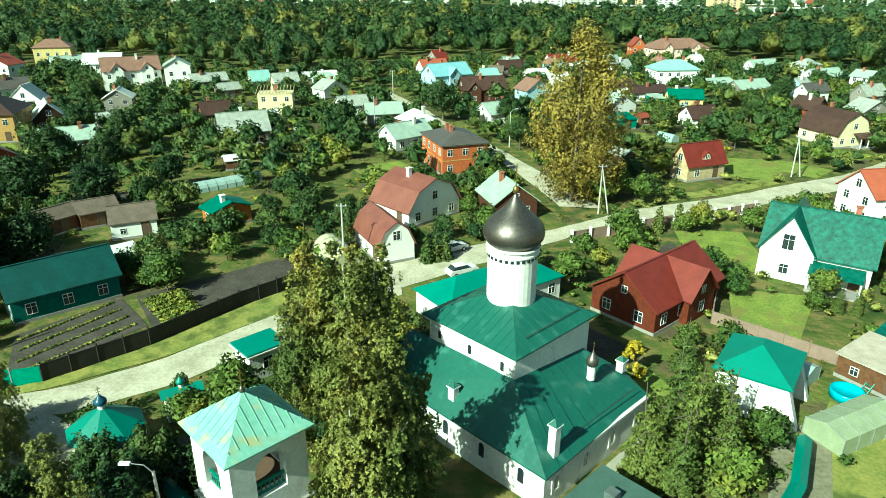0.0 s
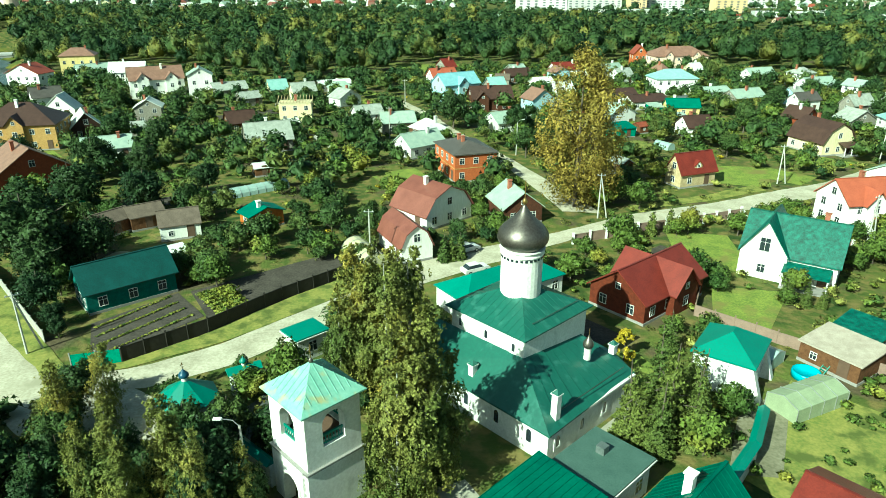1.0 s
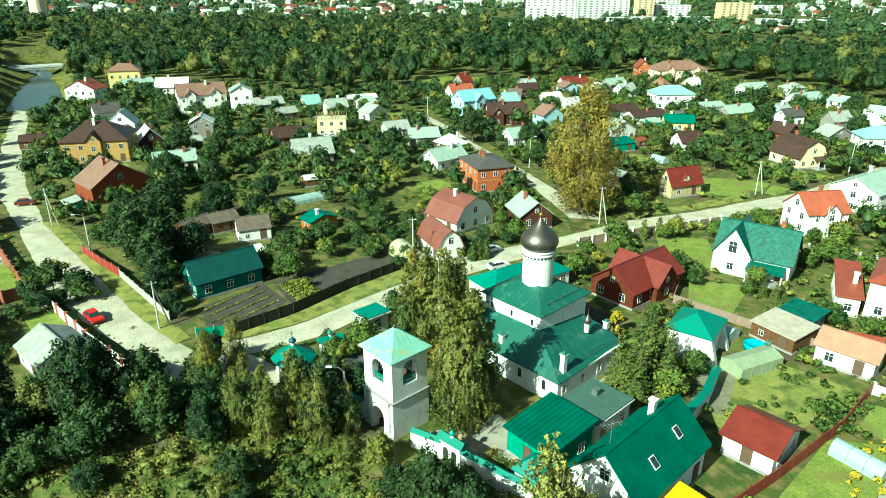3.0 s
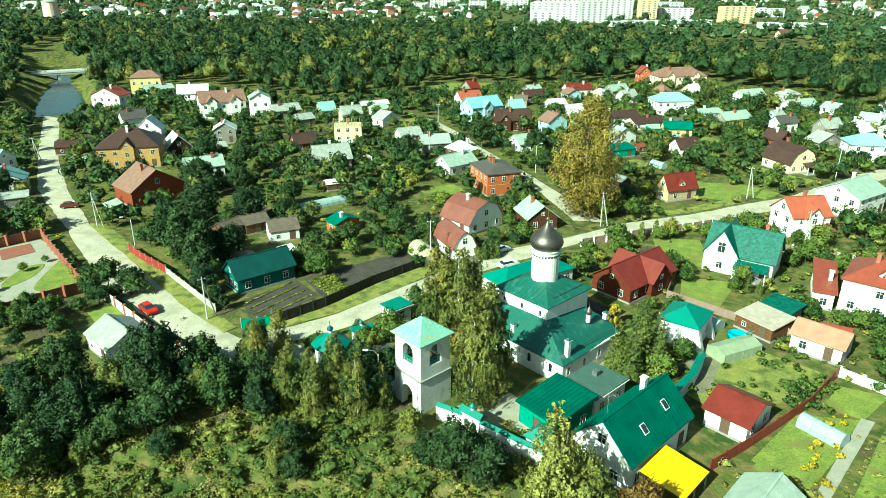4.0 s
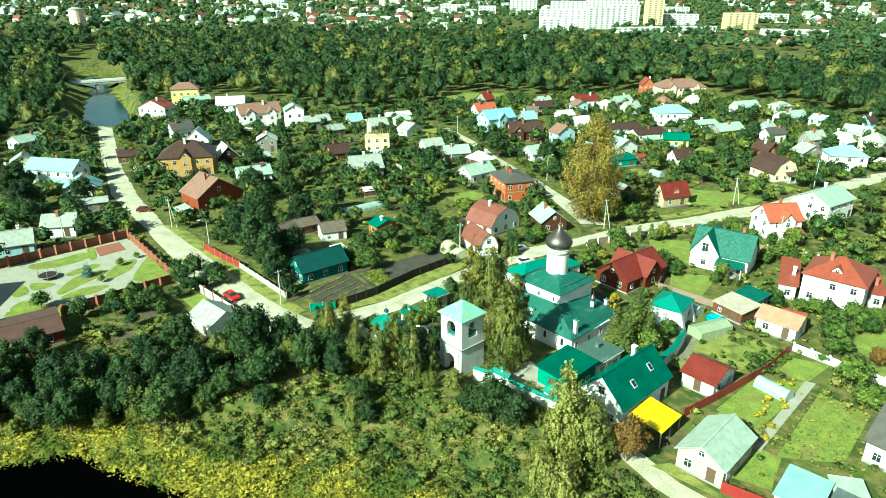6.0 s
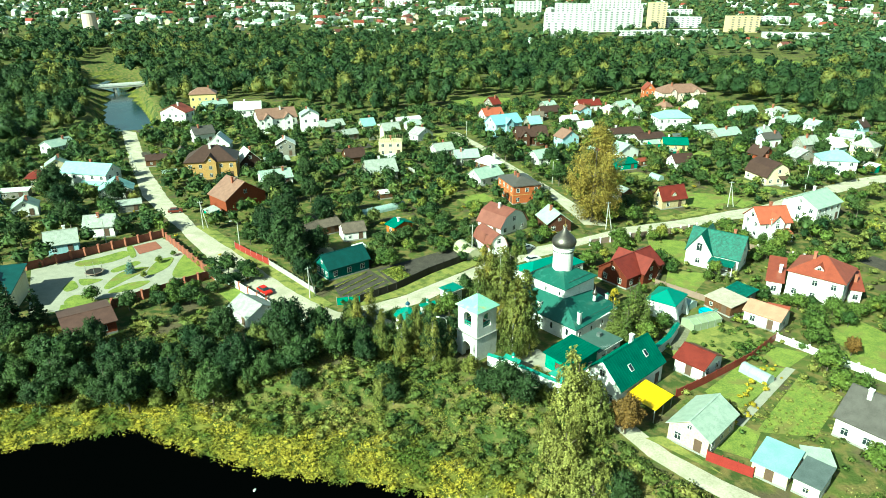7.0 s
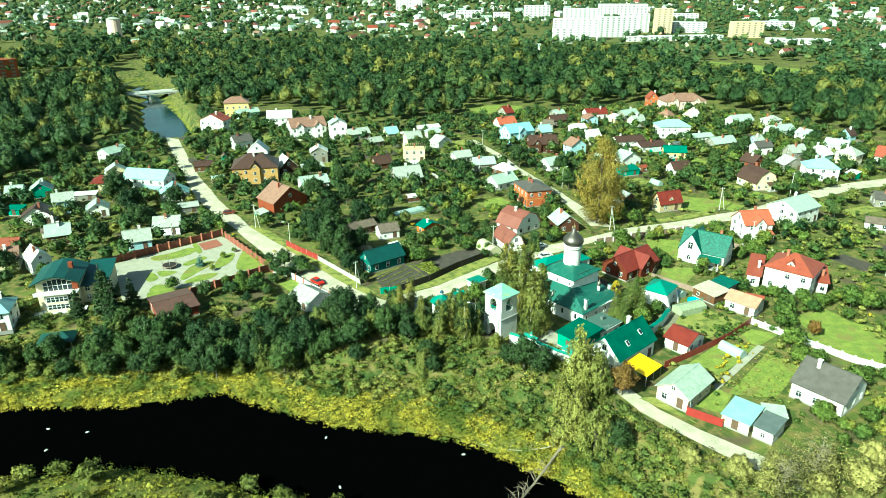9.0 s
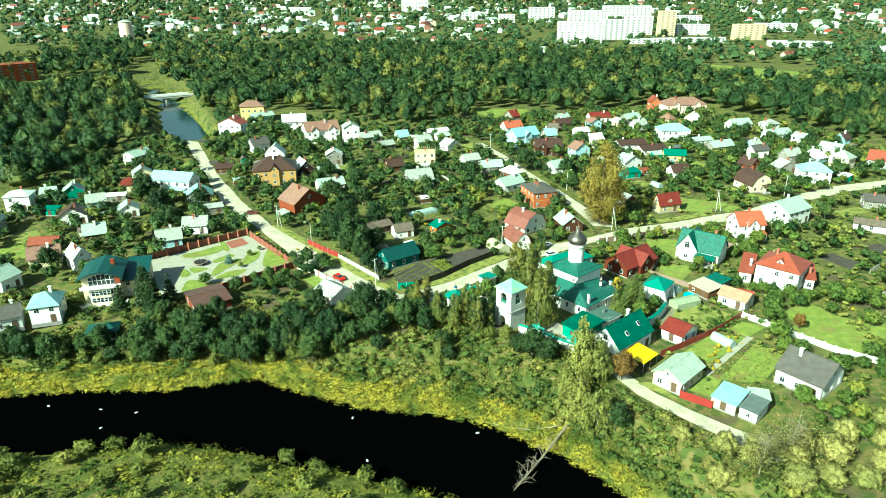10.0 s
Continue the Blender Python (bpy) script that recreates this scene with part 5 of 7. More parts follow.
house("lean-to with a pale corrugated roof", 38.3, 3.0, -11, 4.3, 3.7, 2.3, "shed", "p", 0.3, "plank_grey", "pale_sheet")
house("white house with a dark grey roof and a balcony", 52.0, 11.2, -48, 10.5, 11.4, 3.6, "gable", "p", 3.8, "white_plaster", "graphite_roof")
house("white house with a red gable roof", 164.2, 193.2, -36, 12.6, 9.0, 4.0, "gable", "p", 4.0, "white_plaster", "red_roof")
house("long house with a dark grey roof", 132.9, 135.5, -15, 13.1, 8.0, 3.0, "gable", "p", 2.0, "plank_grey", "graphite_roof")
house("long low outbuilding with a dark roof", 117.6, 108.7, -26, 15.0, 6.0, 2.6, "gable", "p", 1.4, "white_plaster", "slate_brown")
house("small garden shed with a red roof", 52.6, 51.4, -27, 4.5, 4.0, 2.2, "gable", "p", 1.0, "plank_brown", "red_roof")
house("white two-storey house with a whitish roof", -196.0, 115.5, 15, 9.6, 8.0, 6.0, "hip", "p", 1.6, "white_plaster", "off_white_roof")
house("small cottage with a mint roof", -192.3, 127.4, 23, 6.3, 7.0, 3.2, "gable", "p", 2.0, "white_plaster", "mint_roof")
house("green plank cottage with a pale gable roof", -184.2, 130.5, 29, 8.4, 7.0, 3.0, "gable", "x", 3.0, "plank_green", "mint_roof")
house("white cottage with a dark brown gable roof", -167.5, 102.4, 23, 10.5, 8.0, 3.0, "gable", "x", 3.4, "white_plaster", "brown_dark_roof")
house("small teal-green garden shed", -180.4, 109.7, 3, 5.9, 4.0, 2.4, "shed", "p", 0.6, "plank_green", "green_roof")
house("long low shed with a pale flat roof", -165.7, 127.1, 16, 9.5, 4.0, 2.4, "shed", "p", 0.4, "plank_grey", "off_white_roof")
house("old shed with a rust-red roof", -162.0, 76.8, 12, 9.5, 6.0, 2.6, "gable", "p", 1.8, "plank_brown", "rust_roof")
house("white gabled house behind a modern villa", -143.0, 63.5, 49, 6.0, 8.0, 4.0, "gable", "x", 3.0, "white_plaster", "off_white_roof")
house("white house with a pale mint roof", -156.8, 47.7, 75, 7.2, 9.0, 4.0, "gable", "p", 2.4, "white_plaster", "mint_roof")
house("white house with a light cyan metal roof", -132.7, 31.5, 22, 7.7, 9.0, 5.0, "hip", "p", 2.4, "white_plaster", "cyan_sheet")
house("white house with a grey roof", -140.5, 26.7, 32, 7.3, 8.0, 3.4, "gable", "p", 2.2, "white_plaster", "graphite_roof")
house("brick bath-house with a brown sheet roof", -93.8, 40.8, 38, 10.1, 11.9, 2.8, "gable", "p", 0.9, "brick_red", "umber_roof", wins=2,chims=0)
house("small white house with a corrugated grey slate roof", -60.5, 46.6, -40, 8.4, 7.6, 2.6, "gable", "p", 2.0, "white_plaster", "slate_grey", chims=0)
house("large pale pink villa with a tan roof and a turret", 107.8, 323.6, 11, 27.8, 14.0, 6.0, "hip", "p", 4.0, "pink_plaster", "tan_roof", fgable=2)
house("orange brick house at the wood's edge", 91.0, 328.1, 3, 7.3, 8.0, 6.0, "gable", "x", 4.0, "brick_orange", "red_roof")
house("brown cottage with a dark roof", 26.3, 273.2, 25, 11.9, 8.0, 3.0, "gable", "p", 2.6, "plank_brown", "brown_dark_roof")
house("cottage with a dark red roof", 49.5, 290.9, 17, 13.4, 8.0, 3.4, "gable", "p", 2.8, "white_plaster", "dark_red_roof")
house("small cottage with a pale roof", 68.8, 291.3, 36, 12.1, 7.0, 3.0, "gable", "p", 2.6, "plank_grey", "mint_roof")
house("small white house among garden trees", 34.2, 252.0, 22, 8.2, 7.0, 3.0, "gable", "p", 2.0, "white_plaster", "off_white_roof")
house("small shed with a brown roof", 20.1, 263.7, -11, 6.3, 6.0, 2.6, "gable", "p", 2.0, "plank_grey", "slate_brown")


# ---- church yard ----
bell_tower(-12.3, 34.5, 5.2, 10.5, 2.4, CH)
WALLCAP = BRIGHT_GREEN


def yard_wall(pts, h=2.3):
    root = thing("churchyard_wall", pose(pts[0][0], pts[0][1], 0), "whitewashed stone churchyard wall with a teal metal capping", "wall")
    ox, oy = pts[0]
    for (ax, ay), (bx, by) in zip(pts, pts[1:]):
        l, a = math.dist((ax, ay), (bx, by)), math.degrees(math.atan2(by - ay, bx - ax))
        z = min(land(ax, ay), land(bx, by))
        part("wall_run", Shape().box(-.2, -.3, -.8, l + .2, .3, h).mesh("wall_run", WHITEWASH), root, pose(ax - ox, ay - oy, z, 0, 0, a))
        part("capping", Shape().prism([(-.55, h), (.55, h), (0, h + .38)], 0, l + .3).mesh("capping", WALLCAP), root, pose(ax - ox, ay - oy, z, 0, 0, a) @ pose(-.15, 0, 0, 0, 0, -90))
    return root


yard_wall([(-10.0, 29.8), (-6.8, 28.0)])
yard_wall([(-4.4, 26.2), (0.2, 22.6), (2.6, 21.0)])
yard_wall([(-16.6, 35.2), (-22.5, 40.4), (-25.5, 44.4)])
yard_wall([(29.0, 43.6), (26.0, 38.5), (19.5, 31.0)])


def tent_chapel(x, y, r, h, rise, sides, rot, label):
    root = thing("chapel", pose(x, y, land(x, y), 0, 0, rot), label, "chapel")
    part("wall", Shape().lathe([(r * .8, -.5), (r * .8, h)], sides).mesh("wall", WHITEWASH), root)
    part("roof", Shape().lathe([(r, h - .05), (r, h), (.28, h + rise), (.28, h + rise + .1)], sides).mesh("roof", BRIGHT_GREEN), root)
    part("drum", Shape().lathe([(.28, h + rise), (.28, h + rise + .4)], 12).mesh("drum", WHITEWASH), root)
    d = part("dome", Shape().lathe([(a, h + rise + .38 + b) for a, b in onion(.5, .95)], 16).mesh("dome", BLUE_DOME, True), root)
    cross(d, pose(0, 0, h + rise + 1.25, 0, 0, 45), .5)
    part("door", Shape().prism(arch_hole(1.0, 2.1), -.05, .05).mesh("door", DOORM), root, pose(0, 0, 0, 0, 0, 20) @ pose(0, -r * .78, 0))


tent_chapel(-26.6, 43.4, 3.0, 3.4, 1.7, 8, 10, "small octagonal white chapel with a teal tent roof and blue cupola")


def arched_gate(x, y, rot, w, h, label):
    """Two piers with arches and a little ridged teal roof."""
    root = thing("gateway", pose(x, y, land(x, y), 0, 0, rot), label, "gateway")
    part("wall", arched_wall(w, -.5, h, [(-w * .2, -.3, w * .26, h * .78), (w * .2, -.3, w * .26, h * .78)], .8).mesh("wall", WHITEWASH), root, pose(0, -.4, 0))
    part("roof", Shape().prism([(-.75, h), (.75, h), (0, h + .6)], -w / 2 - .3, w / 2 + .3).mesh("roof", BRIGHT_GREEN), root, pose(0, 0, 0, 0, 0, 90))
    c = part("cupola", Shape().lathe([(.22, h + .4), (.22, h + .85)], 12).mesh("cupola", WHITEWASH), root)
    part("cupola_dome", Shape().lathe([(a, h + .8 + b) for a, b in onion(.38, .75)], 14).mesh("cupola_dome", BRIGHT_GREEN, True), c)


arched_gate(-5.6, 27.1, -41, 3.0, 3.0, "white double-arched wall gate with a teal roof and cupola")
arched_gate(-22.9, 49.4, 30, 3.0, 2.6, "small white lychgate with a teal gabled roof")


def box_roof(label, x, y, rot, w, d, h, roof, wall, rise=.9, name="outbuilding"):
    root = thing(name, pose(x, y, land(x, y), 0, 0, rot), label, name.replace("_", " "))
    FOOT.append((x, y, rot, w, d))
    part("wall", Shape().box(-w / 2 + .3, -d / 2 + .3, -.5, w / 2 - .3, d / 2 - .3, h).mesh("wall", wall), root)
    if rise > .3:
        part("roof", roof_shape("hip", max(w, d), min(w, d), h, rise, .3).mesh("roof", roof), root, pose(0, 0, 0, 0, 0, 0 if w >= d else 90))
    else:
        part("roof", Shape().box(-w / 2, -d / 2, h, w / 2, d / 2, h + .18).mesh("roof", roof), root)
        part("parapet", Shape().box(-w / 2 - .08, -d / 2 - .08, h - .12, w / 2 + .08, d / 2 + .08, h - .002).mesh("parapet", wall), root)
    for i in range(max(1, int(w / 3))):
        window(root, pose(-w / 2 + w * (i + .5) / max(1, int(w / 3)), -d / 2 + .3, 1.0), "std")
    return root


outb = box_roof("tall white clergy outbuilding with a bright teal hipped roof", 29.0, 52.4, 55, 7.6, 6.6, 4.2, BRIGHT_GREEN, WHITEWASH, 1.9)
for sx in (-1, 1):
    part("buttress", Shape().prism([(-2.6, -.5), (-1.2, -.5), (-1.2, 3.8)], -.5, .5).mesh("buttress", WHITEWASH), outb, pose(sx * 2.9, -1.8, 0, 0, 0, 90))
box_roof("flat-roofed white kiosk with a teal parapet roof", -18.0, 57.0, 43, 4.4, 3.6, 3.0, BRIGHT_GREEN, WHITEWASH, .1)
box_roof("small teal-roofed gatehouse in the churchyard wall", 2.9, 23.4, 45, 3.6, 3.2, 2.7, BRIGHT_GREEN, WHITEWASH, 1.5, "gatehouse")
annex = box_roof("low grey flat-roofed annex between church and house", 11.1, 34.2, CH, 7.6, 6.0, 3.4, surf("grey_green_sheet", (0.075, 0.125, 0.105), (0.05, 0.09, 0.075), .8, rough=.5), WHITEWASH, .1)
part("vent", Shape().box(-.4, -.4, 3.5, .4, .4, 4.3).mesh("vent", pal("graphite_sheet")), annex, pose(1.2, .6, 0))
hall = box_roof("long white hall behind the church with a teal hipped roof", 5.6, 71.5, 35, 17.0, 7.4, 3.0, BRIGHT_GREEN, WHITEWASH, 2.0, "parish_hall")


def canopy():
    root = thing("yellow_canopy", pose(17.0, 17.0, 0, 0, 0, 47), "bright yellow sheet canopy over a house yard", "canopy")
    w, d = 6.2, 5.4
    part("sheet", Shape().slab([(-w / 2, -d / 2, 2.6), (w / 2, -d / 2, 2.6), (w / 2, d / 2, 3.3), (-w / 2, d / 2, 3.3)], .07).mesh("sheet", pal("yellow_sheet")), root)
    for sx in (-1, 0, 1):
        part("post", Shape().box(-.07, -.07, -.4, .07, .07, 2.55).mesh("post", STEEL), root, pose(sx * (w / 2 - .2), -d / 2 + .2, 0))
        part("rafter", Shape().box(-.05, -d / 2, 2.42, .05, d / 2, 2.5).mesh("rafter", DOORM), root, pose(sx * (w / 2 - .2), 0, .0))


canopy()

# ---- roads ----
strip("road", [(-181.5, 231), (-148, 170.5), (-122.6, 128), (-101, 102), (-89, 87), (-73.7, 67.3), (-60.8, 56.5), (-47.5, 45.5), (-41, 40), (-30, 36)],
      [(-172, 226), (-137, 163), (-115, 129), (-95, 102.4), (-75.6, 81.6), (-55, 60), (-46, 52), (-41.5, 49), (-36, 50), (-28, 45)], DIRT, "pale rutted dirt road running down to the church")
strip("road", [(-42, 49), (-34, 49.5), (-26, 54), (-19.4, 61), (-13, 67), (-5, 74)], [(-40, 52.5), (-36, 53.6), (-28.5, 59), (-22, 66), (-15, 73), (-6, 82)], DIRT, "pale dirt lane beside the vegetable plots", .1)
strip("road", [(-8, 74), (6, 84), (18.7, 93.4), (32.7, 100.9), (43.3, 104.5), (52, 108), (64.4, 114), (80, 121), (112, 144)], [(-9, 82), (4, 90), (16.5, 96.5), (30.4, 106), (39.5, 109.6), (50.7, 114), (64, 121), (79, 128), (110, 150)], DIRT, "sunlit pale dirt lane between garden fences", .11)
strip("road", [(112, 144), (132, 156), (160, 166)], [(110, 151), (130, 163), (158, 174)], DIRT, "pale dirt lane curving past gardens", .1)
strip("road", [(10, 12), (14.4, 4.0), (20.6, -2.6), (27, -8.4), (36, -16)], [(12, 15), (16.6, 7.0), (22.4, 0.8), (29.6, -5), (38.5, -12.5)], DIRT, "pale dirt track along the top of the bank", .1)
strip("road", [(-24, 232), (-11, 202), (-3, 177), (9.5, 147), (15, 128), (20, 108)], [(-20, 232), (-7, 202), (1, 177), (13.5, 147), (20, 128), (27, 107)], DIRT, "narrow village street between houses", .12)
strip("verge", [(-42.6, 51.6), (-41, 52.0), (-38, 53), (-29, 58.6), (-22, 66), (-11, 78)], [(-43.4, 52.6), (-42, 53.2), (-38.6, 54.5), (-31, 61.5), (-24, 70.5), (-12.5, 81.5)], VERGE, "strip of dry yellow grass beside a fence", .14)
strip("verge", [(-95, 102), (-75, 81), (-55, 59.6), (-46, 51.6)], [(-92, 103.5), (-72, 82.5), (-53, 62.5), (-44.5, 53.5)], VERGE, "grassy verge of the dirt road", .13)
strip("verge", [(34, 109), (50, 115), (64, 122)], [(33, 111.5), (50, 118.5), (63, 126)], VERGE, "yellow grass verge of the lane", .13)
patch("soil", [(-46.5, 63.5), (-42, 54), (-33, 65.8), (-38.9, 72.5)], SOIL, "dark freshly dug vegetable plot")
patch("soil", [(-37.4, 73), (-31.2, 63.5), (-13, 83.5), (-20, 87)], SOIL, "dark dug vegetable plot with green rows")
patch("yard_paving", [(-110, 46), (-94, 50), (-77.6, 67.4), (-98, 90)], PAVE, "pale paved garden court with lawns")
patch("yard_paving", [(-124, 69), (-110, 46), (-98, 90), (-100.5, 92)], PAVE, "pale paved drive of a villa", .045)
patch("yard_paving", [(-9, 32), (-4, 28), (6, 26), (0, 36)], PAVE, "pale trodden yard of the church")
patch("yard_paving", [(8.5, 38.4), (18.8, 48.7), (20.4, 47.0), (10.1, 36.9)], PAVE, "pale concrete path along the church wing", .06)
patch("lawn", [(28.2, 22.6), (32.6, 17.5), (46, 31), (38, 32)], LAWN, "bright mown garden lawn")
patch("lawn", [(33, 11.5), (42, 10.5), (52, 22), (47, 28)], LAWN, "garden lawn with planted beds", .06)
patch("lawn", [(-26.8, 303), (8.9, 303), (9, 330), (-26, 330)], LAWN, "bright grass clearing before the wood")
patch("lawn", [(52, 128), (66, 124), (72, 140), (58, 142)], LAWN, "mown grass beside a red-roofed cottage", .06)
patch("lawn", [(34, 84), (44, 80), (46, 96), (36, 98)], LAWN, "bright lawn behind a garden wall", .06)
patch("lawn", [(-73, 59), (-62, 47), (-54, 42), (-66, 62)], LAWN, "bright grass behind a white road fence", .06)
patch("kitchen_garden", [(24, 37), (30, 29.5), (47, 42), (36, 52)], VERGE, "trodden yellow grass of a kitchen garden", .05)
patch("trodden_soil", [(23.4, 37), (28, 36.5), (34.6, 49.2), (28.6, 47.5)], surf("trodden_garden_soil", (0.23, 0.215, 0.15), (0.12, 0.115, 0.07), 0.5, rough=0.95, fine=6, bump=0.6, spec=0.1), "trodden bare ground beside the churchyard wall", .08)
patch("stone_paving", [(-23.5, 43.5), (-15.5, 37), (-11, 44), (-20, 50)], surf("dark_stone_paving", (0.10, 0.11, 0.10), (0.055, 0.06, 0.055), 0.8, rough=.8), "dark stone paving behind the bell tower", .07)
patch("lawn", [(27.8, 21.3), (31.1, 16.0), (40.4, 24.7), (36.7, 29.5)], LAWN, "bright grass beside a straight garden path", .07)
patch("lawn", [(24.3, 7.3), (29.5, 4.7), (33.6, 11.2), (30.5, 13.9)], LAWN, "rough grass behind a red fence", .065)
patch("lawn", [(42.3, 33.8), (46.4, 31), (52.8, 36.4), (47.2, 39)], LAWN, "garden grass below a whitewashed wall", .065)
patch("lawn", [(30, 58), (38, 62), (46, 74), (36, 76)], LAWN, "grass before a white gabled house", .06)
patch("lawn", [(56, 34), (72, 22), (88, 34), (70, 46)], LAWN, "sunlit grass between garden shrubs", .06)
patch("verge", [(14.5, 9), (24, 1), (22.6, 3.2), (17.6, 9.6)], VERGE, "grass edge of the dirt track", .15)
patch("field", [(172, 478), (234, 434), (278, 514), (204, 574)], LAWN, "wide bright meadow beyond the wood", .25, 24)
patch("field", [(-362, 359), (-303, 411), (-378, 471), (-404, 420)], LAWN, "green slope above the river", .25)
patch("path", [(30, 13.4), (31.2, 12.6), (47.6, 30.6), (46.2, 31.4)], PAVE, "straight pale garden path", .1)

# ---- lawns and paths of the villa garden ----
def bed(pts, mat, label, lift=.1, name="lawn"):
    """A bed with a soft rounded outline through a few corners."""
    n, p = len(pts), [Vector((*q, 0)) for q in pts]
    v = []
    for i in range(n):
        a, b, c, d = p[i - 1], p[i], p[(i + 1) % n], p[(i + 2) % n]
        for k in range(5):
            t = k / 5
            q = .5 * (2 * b + (c - a) * t + (2 * a - 5 * b + 4 * c - d) * t * t + (3 * b - a - 3 * c + d) * t ** 3)
            v.append((q.x, q.y, land(q.x, q.y) + lift))
    tagged(new(name, Shape().slab(v, .25).mesh(name, mat)), label, name.replace("_", " "), kind="structure")


bed([(-115.3, 74.3), (-111, 77.5), (-106.8, 82.2), (-103.9, 79.4), (-106.5, 74.7), (-112.8, 71.6)], LAWN, "long oval lawn in a villa court")
bed([(-100.7, 60.6), (-100.9, 67.5), (-98.4, 71.3), (-95.4, 72), (-95.1, 69.6), (-97.2, 64.2), (-98.9, 59.1)], LAWN, "curved lawn edged by winding pale paths")
bed([(-98.2, 58.2), (-95.6, 62.6), (-91.2, 64), (-92.4, 59.9), (-96.8, 56.8)], LAWN, "curved lawn beside a garden fence")
bed([(-94.3, 69), (-94.7, 76.3), (-91.6, 78.4), (-90.4, 72.3), (-92.3, 67.4)], LAWN, "pointed lawn with clipped bushes")
bed([(-87.3, 67.6), (-89.4, 78.5), (-88.9, 83), (-80.2, 72.2), (-83.6, 66.6)], LAWN, "shaded lawn inside a road fence")
bed([(-109.9, 59), (-110.2, 63.4), (-106.7, 59.8), (-107.8, 57.3)], LAWN, "small lawn beside the villa drive")
bed([(-105.4, 51.5), (-105.3, 55.4), (-101.5, 55.2), (-98.6, 52.3), (-101.6, 49.2)], LAWN, "round lawn ringed by a pale path")
bed([(-103.8, 70), (-100.6, 75.4), (-98.5, 74), (-101.9, 68.6)], LAWN, "narrow lawn between winding paths")
bed([(-108.8, 63.9), (-106, 64.6), (-103, 64.1), (-105.9, 60.7)], LAWN, "small round-cornered lawn by a trampoline")
bed([(-106.9, 84.3), (-106, 85.6), (-102, 79.5), (-102.7, 77.9)], LAWN, "narrow grass strip beside a red patio")
patch("patio", [(-105.6, 85.4), (-101.3, 89.4), (-97.3, 84.7), (-101.5, 80.1)], surf("red_pavers", (0.27, 0.10, 0.065), (0.19, 0.07, 0.05), 1.2), "red brick-paved patio in a villa court", .12)


# ---- the villa ----
def villa():
    """Three storeys with a faceted glass bay, a white balcony and a long low wing."""
    root = thing("house", pose(-122.3, 40.6, 0, 0, 0, 18), "modern cream villa with a dark roof and a tall glass bay", "house")
    FOOT.append((-120.5, 47, 18, 17, 16))
    cream, dark, brick = pal("cream_plaster"), pal("dark_teal_roof"), pal("brick_red")
    part("wall", Shape().box(-5.2, 0, -1.5, 4.2, 10.5, 7.6).mesh("wall", cream), root)
    part("gable", Shape().prism([(-5.2, 7.6), (4.2, 7.6), (1.6, 8.9), (-.5, 9.3), (-2.6, 8.9)], .02, 10.4).mesh("gable", cream), root)
    arch = [(-6.2, 7.3), (-6.2, 7.55), (-3, 9.05), (-.5, 9.6), (2, 9.05), (5.2, 7.55), (5.2, 7.3), (2, 8.8), (-.5, 9.33), (-3, 8.8)]
    part("roof", Shape().prism(arch, -1.5, 11).mesh("roof", dark), root)
    part("wing", Shape().box(4.21, 2.5, -1.5, 10.2, 15, 5.0).mesh("wing", cream), root)
    part("wing_roof", Shape().slab([(4.3, 1.8, 5.02), (10.8, 1.8, 5.02), (10.8, 15.6, 6.6), (4.3, 15.6, 6.6)], .2).mesh("wing_roof", dark), root)
    part("side_wall", Shape().box(3.0, -.16, 5.1, 4.35, .6, 7.3).mesh("side_wall", brick), root)
    foot = [(-3.9, 0), (-2.9, -1.9), (1.9, -1.9), (2.9, 0)]
    for k, (z0, z1) in enumerate(((-1.5, .9), (2.35, 2.9), (4.4, 5.0))):
        v = [(x, y, z) for z in (z0, z1) for x, y in foot]
        part("bay", Shape().add(v, [(0, 1, 5, 4), (1, 2, 6, 5), (2, 3, 7, 6), (4, 5, 6, 7), (3, 2, 1, 0)]).mesh("bay", cream), root)
    for z0, z1 in ((.9, 2.35), (2.9, 4.4)):
        for (ax, ay), (bx, by), cols in zip(foot, foot[1:], (2, 5, 2)):
            for i in range(cols):
                p, q = Vector((ax, ay, 0)).lerp(Vector((bx, by, 0)), i / cols), Vector((ax, ay, 0)).lerp(Vector((bx, by, 0)), (i + 1) / cols)
                w, a = (q - p).length, math.degrees(math.atan2(q.y - p.y, q.x - p.x))
                f = part("bay_window", Shape().box(0, -.08, z0, .13, .08, z1).box(.13, -.08, z0, w, .08, z0 + .1).box(.13, -.08, z1 - .1, w, .08, z1).box(.13, -.05, (z0 + z1) / 2, w, .05, (z0 + z1) / 2 + .07).mesh("bay_window", FRAME), root, pose(p.x, p.y, 0, 0, 0, a))
                part("pane", Shape().box(.1, -.02, z0, w, .02, z1).mesh("pane", GLASS), f)
    part("balcony", Shape().box(-5.4, -2.4, 5.0, 4.5, -.02, 5.22).mesh("balcony", FRAME), root)
    part("balcony_front", Shape().box(-5.4, -2.4, 5.22, 4.5, -2.28, 6.0).mesh("balcony_front", FRAME), root)
    for i in range(6):
        x = -3.6 + i * 1.1
        top = 8.5 - .11 * (x + .9) ** 2
        f = part("arched_window", Shape().box(0, -.1, 5.3, .12, .02, top).box(.12, -.1, 6.6, 1.1, .02, 6.72).box(.12, -.1, top - .15, 1.1, .02, top).mesh("arched_window", FRAME), root, pose(x, 0, 0))
        part("pane", Shape().box(.1, -.06, 5.3, 1.1, -.02, top - .1).mesh("pane", GLASS), f)
    part("terrace", Shape().box(-6.4, -4.6, -2.2, 5.6, -.02, .25).mesh("terrace", FRAME), root)
